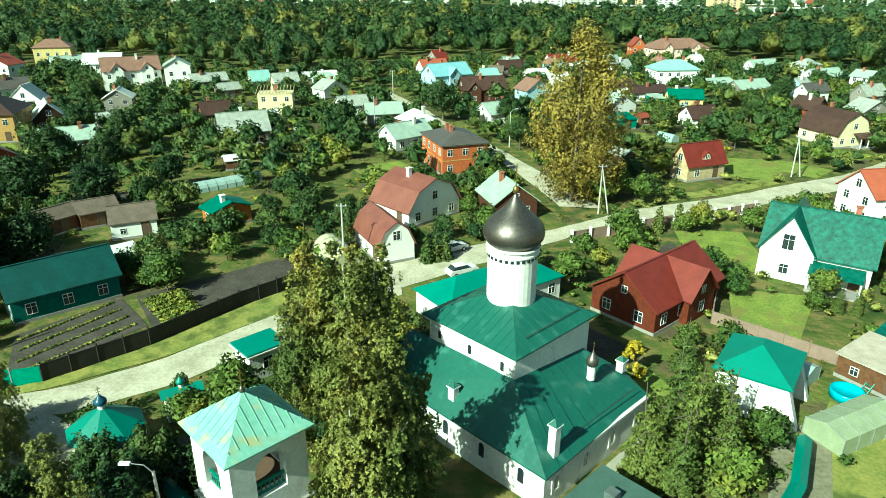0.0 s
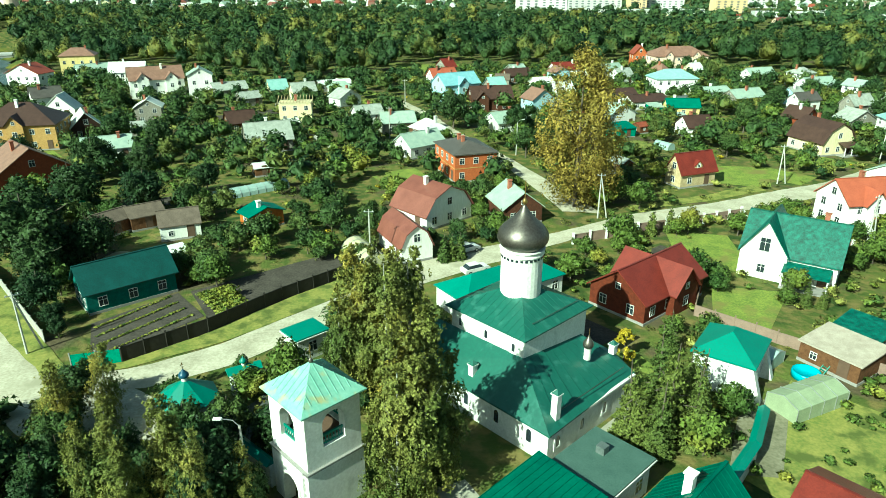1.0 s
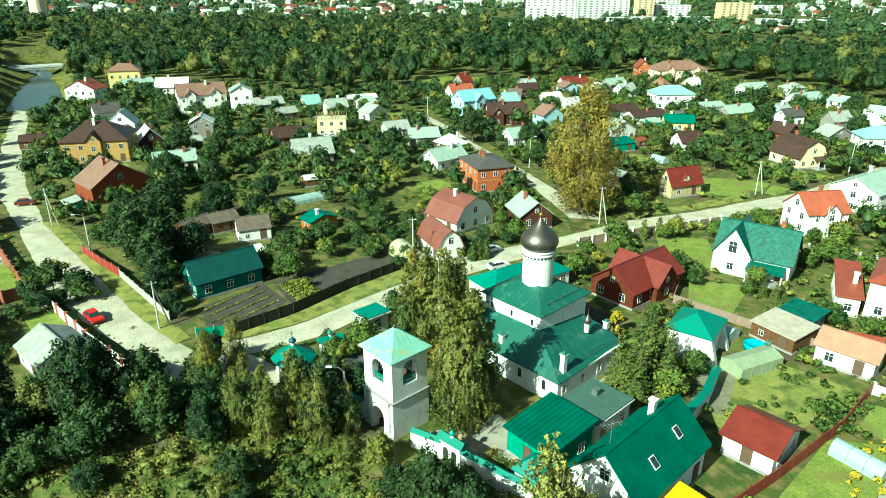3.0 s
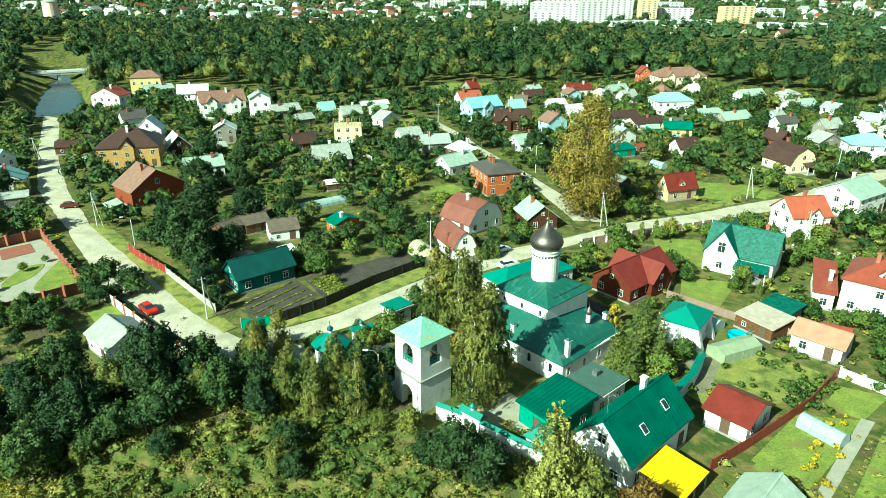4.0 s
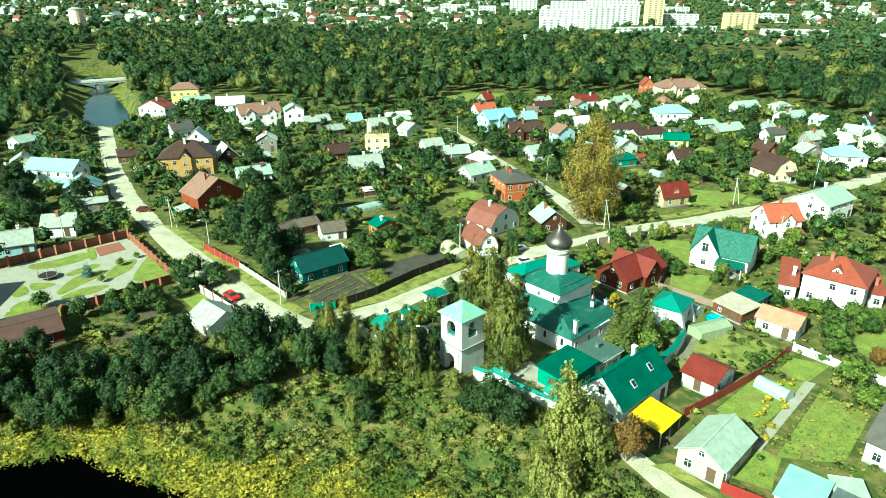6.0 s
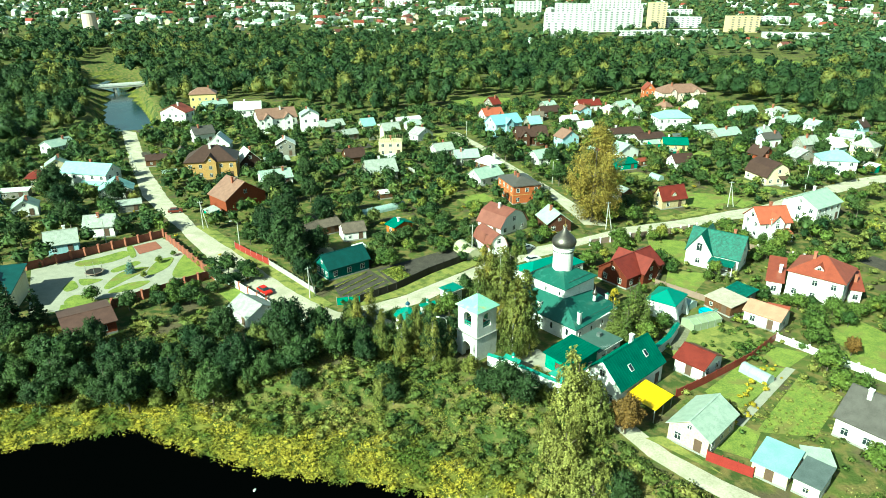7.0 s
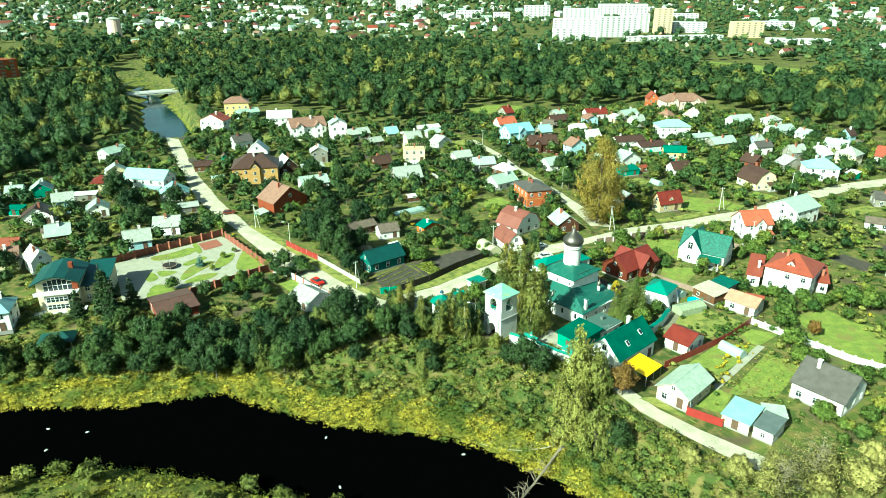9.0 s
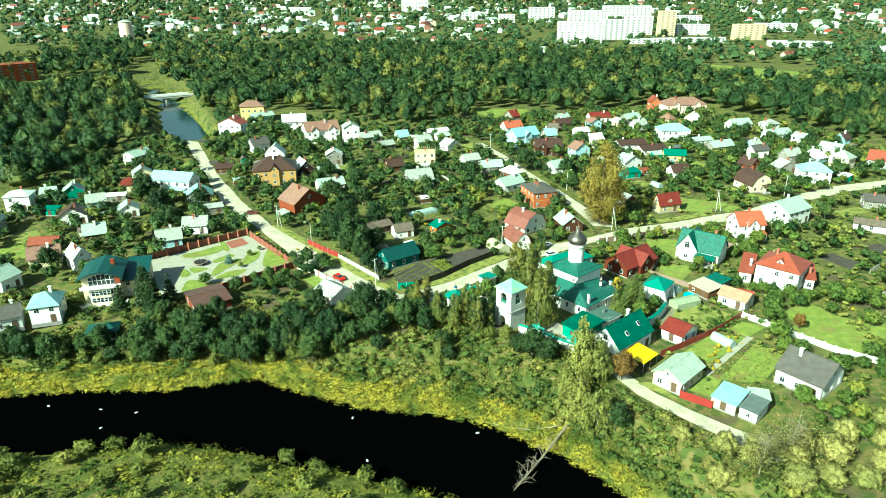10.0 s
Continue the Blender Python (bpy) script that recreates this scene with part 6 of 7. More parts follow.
    for x in (5.6, 8.2):
        window(root, pose(x, 2.5, 1.0), "std")
        window(root, pose(x, 2.5, 3.3), "std")
    part("chimney", Shape().box(1.6, 5, 8.4, 2.6, 6, 10.4).mesh("chimney", brick), root)


villa()


def pavilion():
    x, y = -116.4, 27.6
    z = land(x, y - 2) + .2
    root = thing("garden_pavilion", pose(x, y, z, 0, 0, 20), "open garden pavilion with a dark teal hip roof", "pavilion")
    FOOT.append((x, y, 20, 8, 6))
    part("floor", Shape().box(-3.6, -2.4, -1.6, 3.6, 2.4, .1).mesh("floor", CONCRETE), root)
    for sx in (-3.2, 0, 3.2):
        for sy in (-2.1, 2.1):
            part("post", Shape().box(-.12, -.12, .1, .12, .12, 2.4).mesh("post", pal("plank_pale")), root, pose(sx, sy, 0))
    part("back_wall", Shape().box(-3.2, 2.2, .1, 3.2, 2.34, 2.4).mesh("back_wall", pal("brick_red")), root)
    part("roof", roof_shape("hip", 8.0, 5.8, 2.4, 1.5, .3).mesh("roof", pal("dark_teal_roof")), root)


pavilion()

# ---- fences ----
PANEL_BRICK = surf("fence_red_brick", (0.22, 0.075, 0.05), (0.14, 0.05, 0.035), 2)
WHITE_PANEL = surf("white_concrete_panel", (0.72, 0.72, 0.68), (0.55, 0.55, 0.5), 0.6)
RED_SHEET = surf("red_sheet", (0.27, 0.03, 0.025), (0.19, 0.022, 0.02), 0.8, rough=0.5)
DARK_BOARD = surf("tarred_boards", (0.030, 0.026, 0.022), (0.016, 0.014, 0.012), 1.5)
MAROON = surf("maroon_sheet", (0.22, 0.035, 0.03), (0.15, 0.025, 0.022), 0.8, rough=0.5)
PICKET = surf("weathered_pickets", (0.42, 0.41, 0.37), (0.28, 0.27, 0.24), 1.5)
BROWN_PANEL = surf("brown_panel", (0.26, 0.18, 0.14), (0.18, 0.125, 0.10), 1.0)
fence([(-125, 69), (-100.5, 93)], 2.1, PANEL_BRICK, BRICK, "dark red panel fence with brick pillars round a villa garden", 3.4, .5)
fence([(-98.5, 90.5), (-76.8, 66.6)], 2.0, PANEL_BRICK, BRICK, "dark red panel fence along the road", 3.2, .45)
fence([(-93, 49.5), (-76.8, 66.2)], 2.2, PANEL_BRICK, BRICK, "dark red panel fence with brick pillars", 3.4, .5)
fence([(-76.0, 65.4), (-70.8, 62.6), (-59, 51.8), (-45, 40.6)], 1.9, WHITE_PANEL, BRICK, "white concrete slab fence with pillars beside the road", 3.6, .4)
fence([(-77.5, 85.5), (-71.3, 79.8), (-65, 74.6)], 1.8, RED_SHEET, STEEL, "bright red sheet metal fence", 2.5, .1)
fence([(-65, 74.6), (-57, 66.3), (-49.8, 58.9)], 1.4, PICKET, PICKET, "weathered grey picket fence", 2.5, .14)
fence([(-43.5, 53.2), (-38.5, 54.6)], 1.7, pal("plank_green"), STEEL, "short green board fence at the road corner", 2.2, .12)
fence([(-38.5, 54.6), (-31, 61.6), (-24, 70.6), (-11.5, 83)], 1.9, DARK_BOARD, DARK_BOARD, "tall dark boarded fence along the vegetable plots", 2.6, .14)
fence([(19, 91.8), (34, 98.5), (44, 102.2), (52, 105.5)], 1.6, BROWN_PANEL, WHITE_PANEL, "brown panel fence with pale pillars along the lane", 3.0, .4)
fence([(52, 105.5), (50, 98), (58, 92), (68, 86), (77, 80)], 1.8, BROWN_PANEL, WHITE_PANEL, "brown panel fence with pale posts", 3.0, .35)
fence([(22.5, 20.5), (29.3, 25.3), (40.6, 33.9), (48.2, 41.4)], 1.6, MAROON, MAROON, "dark maroon sheet fence between gardens", 2.6, .1)
fence([(22.6, 4.2), (28.2, 0.6)], 1.7, RED_SHEET, RED_SHEET, "red sheet metal fence by the dirt track", 2.2, .1)
fence([(48.5, 41.5), (57, 32.4), (64.3, 24.8), (80, 15)], 1.5, WHITE_PANEL, WHITE_PANEL, "whitewashed wall between gardens", 3.0, .3)
fence([(36, 79), (30.5, 67), (38, 60), (50, 50)], 1.5, BROWN_PANEL, BROWN_PANEL, "rusty brown fence between plots", 2.6, .12)

# ---- poles ----
pole(25.7, 104.6, 8.5, 1.8)
pole(-50.3, 56.2, 8.0, 1.8, heading=40)
pole(65.6, 89.5, 9.5, 2.2, heading=20)
pole(68.5, 127, 8.5, 2.0)
pole(100.5, 144.5, 9.5)
pole(-138.6, 154.8, 8.5, 1.6)
pole(-91.8, 100.1, 8.5, 1.4)
pole(-17.4, 167.9, 8.5)
pole(-16.1, 214.9, 9.0)
pole(-76.6, 86.7, 7.0, lamp=1, heading=200)
pole(-114.3, 87.6, 7.0, lamp=1, heading=160)
pole(15.1, 150.6, 8.0, lamp=1, heading=30)
pole(-18.2, 33.5, 7.5, lamp=1, heading=180)
pole(-13.3, 82.5, 9.0)


# ---- cars ----
def car(x, y, rot, paint, label):
    root = thing("car", pose(x, y, land(x, y) + .1, 0, 0, rot), label, "car")
    body = [(-2.1, .35), (2.1, .35), (2.15, .75), (1.9, .92), (1.0, 1.0), (-1.3, 1.02), (-2.05, .98), (-2.15, .7)]
    part("body", Shape().prism(body, -.85, .85).mesh("body", paint), root)
    part("cabin", Shape().add([(1.05, -.78, .99), (1.05, .78, .99), (-1.75, .78, 1.0), (-1.75, -.78, 1.0), (.35, -.62, 1.45), (.35, .62, 1.45), (-1.3, .62, 1.45), (-1.3, -.62, 1.45)], [(0, 1, 5, 4), (1, 2, 6, 5), (2, 3, 7, 6), (3, 0, 4, 7), (4, 5, 6, 7)]).mesh("cabin", GLASS), root)
    part("car_roof", Shape().box(-1.32, -.64, 1.44, .37, .64, 1.49).mesh("car_roof", paint), root)
    for sx in (-1.35, 1.35):
        for sy in (-.8, .8):
            wl = part("wheel", Shape().lathe([(.2, -.1), (.33, -.1), (.33, .1), (.2, .1)], 14).mesh("wheel", DARK_BOARD), root, pose(sx, sy, .33, 90, 0, 0))
            part("rim", Shape().lathe([(.02, -.11), (.2, -.11), (.2, .11), (.02, .11)], 10).mesh("rim", STEEL), wl)
    return root


car(-61.5, 58.6, -42, surf("red_car_paint", (0.5, 0.02, 0.015), None, 1, rough=0.25, bump=0), "small red car parked against a white fence")
car(-105.8, 113.8, 20, surf("maroon_car_paint", (0.16, 0.03, 0.02), None, 1, rough=0.3, bump=0), "dark red car parked by a gateway")
car(1.4, 87.9, 35, surf("silver_car_paint", (0.62, 0.63, 0.64), None, 1, rough=0.25, bump=0), "silver car parked in the lane")
car(2.5, 80.0, 30, surf("white_car_paint", (0.75, 0.74, 0.72), None, 1, rough=0.25, bump=0), "white car parked beside the parish hall")


# ---- greenhouses ----
FILM = surf("cloudy_polythene", (0.34, 0.44, 0.40), (0.24, 0.33, 0.30), 1.0, rough=0.35, bump=0.1, spec=0.5)


def greenhouse(x, y, rot, l, w, h, label, film=None, pitched=0):
    root = thing("greenhouse", pose(x, y, land(x, y), 0, 0, rot), label, "greenhouse")
    arc = [(w / 2 * math.cos(math.pi * i / 8), h * math.sin(math.pi * i / 8) ** .8) for i in range(9)]
    if pitched:
        arc = [(w / 2, 0), (w / 2, h * .74), (0, h), (-w / 2, h * .74), (-w / 2, 0)]
    part("cover", Shape().prism(arc, -l / 2, l / 2).mesh("cover", film or FILM), root)
    rib = Shape().tube([(a * 1.02, 0, b * 1.02) for a, b in arc], .04, .04, 5).mesh("rib", STEEL)
    for i in range(max(3, int(l / 1.6)) + 1):
        part("rib", rib, root, pose(0, -l / 2 + l * i / max(3, int(l / 1.6)), 0))


greenhouse(-41.5, 118.5, -51, 15.5, 3.2, 1.7, "long low polythene tunnel in a garden")
greenhouse(-14.5, 84.5, 30, 8, 4.4, 2.6, "old hooped greenhouse with yellowed film", surf("yellowed_film", (0.50, 0.48, 0.30), None, 1, rough=0.4))
greenhouse(39.2, 27.8, 35, 5.6, 2.4, 1.8, "pale blue hooped greenhouse beside a garden path")
greenhouse(35.3, 47.4, -64, 7.6, 3.6, 2.3, "pale green polycarbonate greenhouse", surf("green_film", (0.30, 0.35, 0.22), None, 1, rough=0.4), 1)
greenhouse(33.5, 57.5, 40, 7.0, 3.0, 1.9, "glazed greenhouse behind the outbuilding", None, 1)


# ---- where the gardens lie ----
LANES = [[(-177, 229), (-142, 167), (-119, 128), (-98, 102), (-65, 75), (-45, 50), (-32, 42)], [(-38, 50), (-24, 60), (-7, 78), (17, 95), (50, 111), (79, 125), (112, 147), (160, 170)], [(-22, 232), (-1, 177), (11, 147), (22, 108)], [(12, 12), (20, 2), (46, -22)]]
OPEN = [(-38, 64, 10), (-24, 76, 8), (-100, 72, 21), (-114, 62, 12), (38, 24, 9), (43, 18, 7), (-8, 30, 6), (5, 40, 12), (-12, 35, 6), (-9, 316, 18), (20, 108, 5), (40, 88, 6), (17, 17, 6), (62, 132, 8), (-30, 60, 7), (5, 73, 10), (-13, 29, 4.5), (-66, 56, 5), (-57, 48, 6), (-50, 43, 4), (-8, 25, 3), (31, 38, 8), (36, 47, 7), (43, 43, 5), (27, 32, 5), (39, 53, 5), (24, 28, 4), (-48, 89, 6), (-43, 96, 5), (47, 35, 5), (66, 34, 9), (38, 66, 7), (-41.5, 116, 6), (-36, 111, 5), (-48, 124, 4), (54, 118, 4), (46, 117, 3), (-188, 255, 14), (-59.7, 55.0, 5), (-62, 60, 4), (33.8, 11.6, 3.5), (59.2, 28.7, 6.0), (43.5, 95.6, 4.0), (-182.2, 238.4, 6.0)]


def free(x, y, r):
    for hx, hy, rot, w, d in FOOT:
        dx, dy = x - hx, y - hy
        if dx * dx + dy * dy < (w + d) ** 2:
            c, s = math.cos(radians(rot)), math.sin(radians(rot))
            u, v = dx * c + dy * s, -dx * s + dy * c
            if abs(u) < w / 2 + r and abs(v) < d / 2 + r:
                return False
            # keep the sight of walls: nothing tall close in front
    if any(math.hypot(x - a, y - b) < q for a, b, q in OPEN):
        return False
    return all(to_line(x, y, l) > 3.4 + r * .6 for l in LANES)


def in_village(x, y):
    if y < 45 + max(0, -x - 100) * .1 and x < 18:
        return False
    top = line_y(x, [(-200, 225), (-170, 270), (-100, 285), (-68, 250), (-28, 283), (28, 310), (90, 330), (150, 300), (182, 235), (240, 225)])
    return y < top and x > -205 and y > line_y(x, [(18, 45), (24, 8), (60, -20), (120, -20)])


# ---- garden clutter ----
def free_spot(r, x0, x1, y0, y1, size):
    for _ in range(400):
        x, y = r.uniform(x0, x1), r.uniform(y0, y1)
        if in_village(x, y) and free(x, y, size):
            return x, y
    return None


cot = random.Random(5)
for k in range(38):
    x0, x1, y0, y1 = cot.choice(((-10, 175, 150, 300), (-10, 175, 150, 300), (-195, -110, 60, 200), (-100, 0, 170, 280)))
    spot = free_spot(cot, x0, x1, y0, y1, 5.0)
    if spot and to_line(*spot, LANES[0]) > 15:
        house(cot.choice(("pale cottage with a sheet roof among gardens", "old village cottage with a slate roof", "small plastered house half hidden by trees", "timber cottage with a weathered roof")), spot[0], spot[1], cot.choice((15, 22, 28, 30, -50, -58)), cot.uniform(7, 10), cot.uniform(6, 8), cot.choice((2.8, 3.0, 3.2, 5.0)), cot.choice(("gable", "gable", "gable", "hip")), cot.choice("ppx"), cot.uniform(2, 3.4),
              cot.choice(("white_plaster", "white_plaster", "plank_grey", "cream_plaster", "blue_plaster", "plank_brown")), cot.choice(("mint_roof", "mint_roof", "off_white_roof", "slate_grey", "slate_grey", "pale_blue_roof", "brown_dark_roof", "dark_red_roof", "tan_roof")), plain=1)
gr = random.Random(21)
for k in range(28):
    spot = free_spot(gr, -185, 185, 20, 250, 2.2)
    if spot:
        w, d, h = gr.uniform(3, 5.5), gr.uniform(2.6, 4), gr.uniform(2.0, 2.5)
        house(gr.choice(("small plank shed with a grey roof", "weathered garden hut with a sloping roof", "low tool shed with a sheet roof")), spot[0], spot[1], gr.choice((20, 28, 42, -48, -60)), w, d, h, gr.choice(("shed", "gable", "gable")), "p", gr.uniform(.5, 1.3),
              gr.choice(("plank_grey", "plank_brown", "white_plaster", "plank_green")), gr.choice(("slate_grey", "mint_roof", "slate_brown", "off_white_roof", "rust_roof", "graphite_sheet")))
for k in range(2):
    spot = free_spot(gr, -150, 150, 30, 220, 2.6)
    if spot:
        greenhouse(spot[0], spot[1], gr.choice((30, 42, -50)), gr.uniform(4, 8), gr.uniform(2.2, 3), gr.uniform(1.6, 2.1), "small hooped film greenhouse among garden beds")
        FOOT.append((spot[0], spot[1], 0, 6, 6))
for k in range(64):
    spot = free_spot(gr, -180, 185, 25, 250, 3.2)
    if spot:
        x, y = spot
        a, w, d = radians(gr.choice((24, 30, 42, -48))), gr.uniform(3, 7), gr.uniform(2.5, 6)
        c = [(x + u * w * math.cos(a) - v * d * math.sin(a), y + u * w * math.sin(a) + v * d * math.cos(a)) for u, v in ((-1, -1), (1, -1), (1, 1), (-1, 1))]
        m, words = gr.choice(((LAWN, "small mown lawn between garden trees"), (LAWN, "patch of bright garden grass"), (SOIL, "dark dug garden bed"), (VERGE, "patch of dry yellow grass in a garden")))
        patch("garden_plot", c, m, words, .06, 6)
        FOOT.append((x, y, math.degrees(a), w * 1.7, d * 1.7))
for k in range(14):
    spot = free_spot(gr, -170, 170, 30, 230, 1.0)
    if spot:
        a, l = radians(gr.choice((24, 42, -48, -60))), gr.uniform(6, 12)
        ends = [(spot[0] - l * math.cos(a), spot[1] - l * math.sin(a)), (spot[0] + l * math.cos(a), spot[1] + l * math.sin(a))]
        if all(free(*e, .5) for e in ends):
            fence(ends, 1.3, PICKET, PICKET, "low weathered fence between two gardens", 2.6, .12)

# rows of potatoes and beets on the dug plots
row = []
for i in range(7):
    for k in range(26):
        a = Vector((-45.4, 62.4)).lerp(Vector((-41.6, 55.4)), i / 6.5)
        b = Vector((-39.6, 71.2)).lerp(Vector((-34.2, 65.4)), i / 6.5)
        if i % 2 == 0:
            p = a.lerp(b, k / 25)
            row.append((p.x, p.y, .22))
for i in range(9):
    for k in range(9):
        p = Vector((-35.6, 71.6)).lerp(Vector((-30.4, 65.2)), k / 8) + Vector((.9, .8)) * i * .42
        row.append((p.x, p.y, .42))
mass("vegetable_rows", row, leafy("vegetable_leaves", (0.09, 0.14, 0.03), (0.26, 0.27, 0.05)), "rows of green and yellow vegetables on dark soil", 40, 0.5, 1.3, 1.3, category="vegetables", clumps=6, rings=(5, 2))
bedrow = []
for i in range(11):
    for k in range(16):
        p = Vector((35, 12.5)).lerp(Vector((47, 25.5)), k / 15) + Vector((.75, -.7)) * (i - 2)
        bedrow.append((p.x + gr.uniform(-.6, .6), p.y + gr.uniform(-.6, .6), gr.uniform(.12, .5)))
mass("flower_bed", bedrow, LEAF["willow"], "flower and vegetable beds on a bright lawn", 44, 0.26, 1.3, 1.1, category="flower bed", clumps=6, rings=(5, 2))
row3 = [(28.4 + gr.uniform(0, 3) + i * .62, 13.6 + gr.uniform(-1, 3) + i * .72, gr.uniform(.4, .9)) for i in range(24)]
mass("marigolds", row3, LEAF["yellow"], "yellow and orange flowers along a garden path", 60, 0.26, 1.1, .8, category="flowers", clumps=6, rings=(5, 2))


# ---- the fallen tree and bare branches at the water ----
DRY = surf("bleached_wood", (0.42, 0.39, 0.32), (0.26, 0.24, 0.19), 2)


TWIGS = surf("pale_dry_twigs", (0.33, 0.29, 0.20), (0.20, 0.17, 0.12), 2)


def branchy(name, label, x, y, z, trunk, r0, n, spread_, seed, wood_mat, up=.4):
    """A trunk with forked bare branches."""
    rr = random.Random(seed)
    root = thing(name, pose(x, y, z), label, "tree")
    part("trunk", Shape().tube(trunk, r0, r0 * .3, 8).mesh("trunk", wood_mat, True), root)
    pts = [Vector(p) for p in trunk]
    for i in range(n):
        k = rr.uniform(.25, .98) * (len(pts) - 1)
        a = pts[int(k)].lerp(pts[min(int(k) + 1, len(pts) - 1)], k % 1)
        d = Vector((rr.gauss(0, 1), rr.gauss(0, 1), rr.gauss(up, .6))).normalized() * spread_ * rr.uniform(.4, 1)
        mid = a + d * .5 + Vector((0, 0, .12 * spread_))
        s = Shape().tube([a, mid, a + d], r0 * .22, r0 * .05, 5)
        for _ in range(3):
            e = mid + Vector((rr.gauss(0, 1), rr.gauss(0, 1), rr.gauss(up, .6))).normalized() * spread_ * .4
            s.tube([mid, e], r0 * .1, r0 * .03, 4)
        part("branch", s.mesh("branch", wood_mat, True), root)
    return root


branchy("fallen_tree", "bleached fallen tree lying out over the dark water", -1.0, 1.0, -5.6, [(0, 0, .5), (-3.5, -1.4, .2), (-8, -1.5, -.5), (-12.5, -.4, -1.1), (-16.5, 1.6, -1.4)], .15, 9, 2.4, 4, DRY)
branchy("fallen_tree", "dead tree fallen from the bank into the river", -1.0, 0.0, -5.4, [(0, 0, .6), (-3, -5, .4), (-7, -11, -.4), (-12, -18, -1.4)], .32, 26, 3.8, 9, surf("dead_bark", (0.24, 0.20, 0.15), None, 2))
branchy("leaning_trunk", "split leaning willow trunk at the bank", 0.5, 3.0, -5.4, [(0, 0, 0), (-.8, .2, 3.2), (-1.0, .8, 6.5)], .34, 9, 3, 12, BARK)
branchy("bare_tree", "pale half-bare tree on the bank top", 37.0, -16.0, land(37, -16), [(0, 0, -.5), (.2, .1, 3), (-.3, .2, 6), (.1, 0, 9.0)], .14, 56, 4.2, 3, TWIGS, .9)
branchy("bare_tree", "pale half-bare tree beside the dirt track", 30.0, -20.0, land(30, -20), [(0, 0, -.5), (.1, .3, 3), (.3, .2, 6), (-.1, 0, 8.0)], .13, 44, 3.8, 6, TWIGS, .9)
for x, y, s in ((37.2, -15.6, 1.25), (30.3, -19.6, 1.15)):
    veil = thing("scrub_tree", pose(x, y, land(x, y)), "thin pale olive growth round a half-bare tree", "tree")
    vs = np.random.default_rng(int(x * 10))
    vp = vs.normal(size=(3600, 3)) * np.array([2.0, 2.0, 1.9]) * s + np.array([0, 0, 5.2])
    vp[:, 2] = np.abs(vp[:, 2])
    part("crown", quads("crown", leaf_cards(vp, .17, None, vs), LEAF["pale"], np.repeat((vs.normal(size=(3600, 3)) * .6 + np.array([-.3, -.4, .5]))[:, None, :], 3, 1)), veil)
for i, (x, y) in enumerate(((-104.5, 2.4), (-96, 1.8), (-47.5, 2.6), (-42, -11), (-117, 3), (-20, -1), (-101, -4))):
    s = Shape().lathe([(.05, -.12), (.42, -.1), (.5, .05), (.35, .2), (.08, .26)], 10)
    tagged(new("floating_debris", s.mesh("floating_debris", FRAME, True)), "small pale piece of debris floating on the river", "debris").matrix_basis = pose(x, y, -7.08, 0, 0, i * 40) @ Matrix.Diagonal((.85, .45, .6, 1))


# ---- loose things in the yards ----
def trampoline(x, y):
    root = thing("trampoline", pose(x, y, land(x, y) + .05), "round dark trampoline with a net in a villa garden", "trampoline")
    part("mat", Shape().lathe([(1.9, .75), (1.9, .8)], 24).mesh("mat", DARK_BOARD), root)
    part("rim", Shape().lathe([(1.9, .7), (2.15, .72), (2.15, .82), (1.9, .84)], 24, caps=False).mesh("rim", BROWN_PANEL), root)
    for i in range(6):
        a = i * math.pi / 3
        part("leg", Shape().tube([(2.1 * math.cos(a), 2.1 * math.sin(a), -.3), (2.1 * math.cos(a), 2.1 * math.sin(a), 2.4)], .05, .04, 6).mesh("leg", STEEL), root)


trampoline(-106.7, 67.3)


def slide(x, y, rot):
    root = thing("play_slide", pose(x, y, land(x, y), 0, 0, rot), "green garden slide ladder beside a turquoise tub", "slide")
    blue = surf("turquoise_plastic", (0.02, 0.36, 0.46), None, 1, rough=0.35, bump=0)
    part("paddling_pool", Shape().lathe([(1.5, 0), (1.5, .75), (1.35, .8), (1.3, .45), (.05, .4)], 16).mesh("paddling_pool", blue, True), root, pose(-2.2, 0, 0))
    for sy in (-.35, .35):
        part("rail", Shape().tube([(0, sy, 0), (1.6, sy, 2.2)], .06, .06, 6).mesh("rail", BRIGHT_GREEN), root)
    for i in range(6):
        part("rung", Shape().box(.2 + i * .24, -.35, .3 + i * .33, .3 + i * .24, .35, .36 + i * .33).mesh("rung", BRIGHT_GREEN), root)


slide(40.0, 53.5, 20)


def dish(parent_xy, z, rot):
    root = thing("satellite_dish", pose(parent_xy[0], parent_xy[1], z, 0, 0, rot), "white satellite dish fixed to a house wall", "satellite dish")
    part("bowl", Shape().lathe([(.05, 0), (.3, .04), (.48, .13)], 18, pose(0, -.35, 0, 80, 0, 0), caps=False).mesh("bowl", FRAME, True), root)
    part("bracket", Shape().tube([(0, .1, -.1), (0, -.3, 0)], .03, .03, 6).mesh("bracket", STEEL), root)


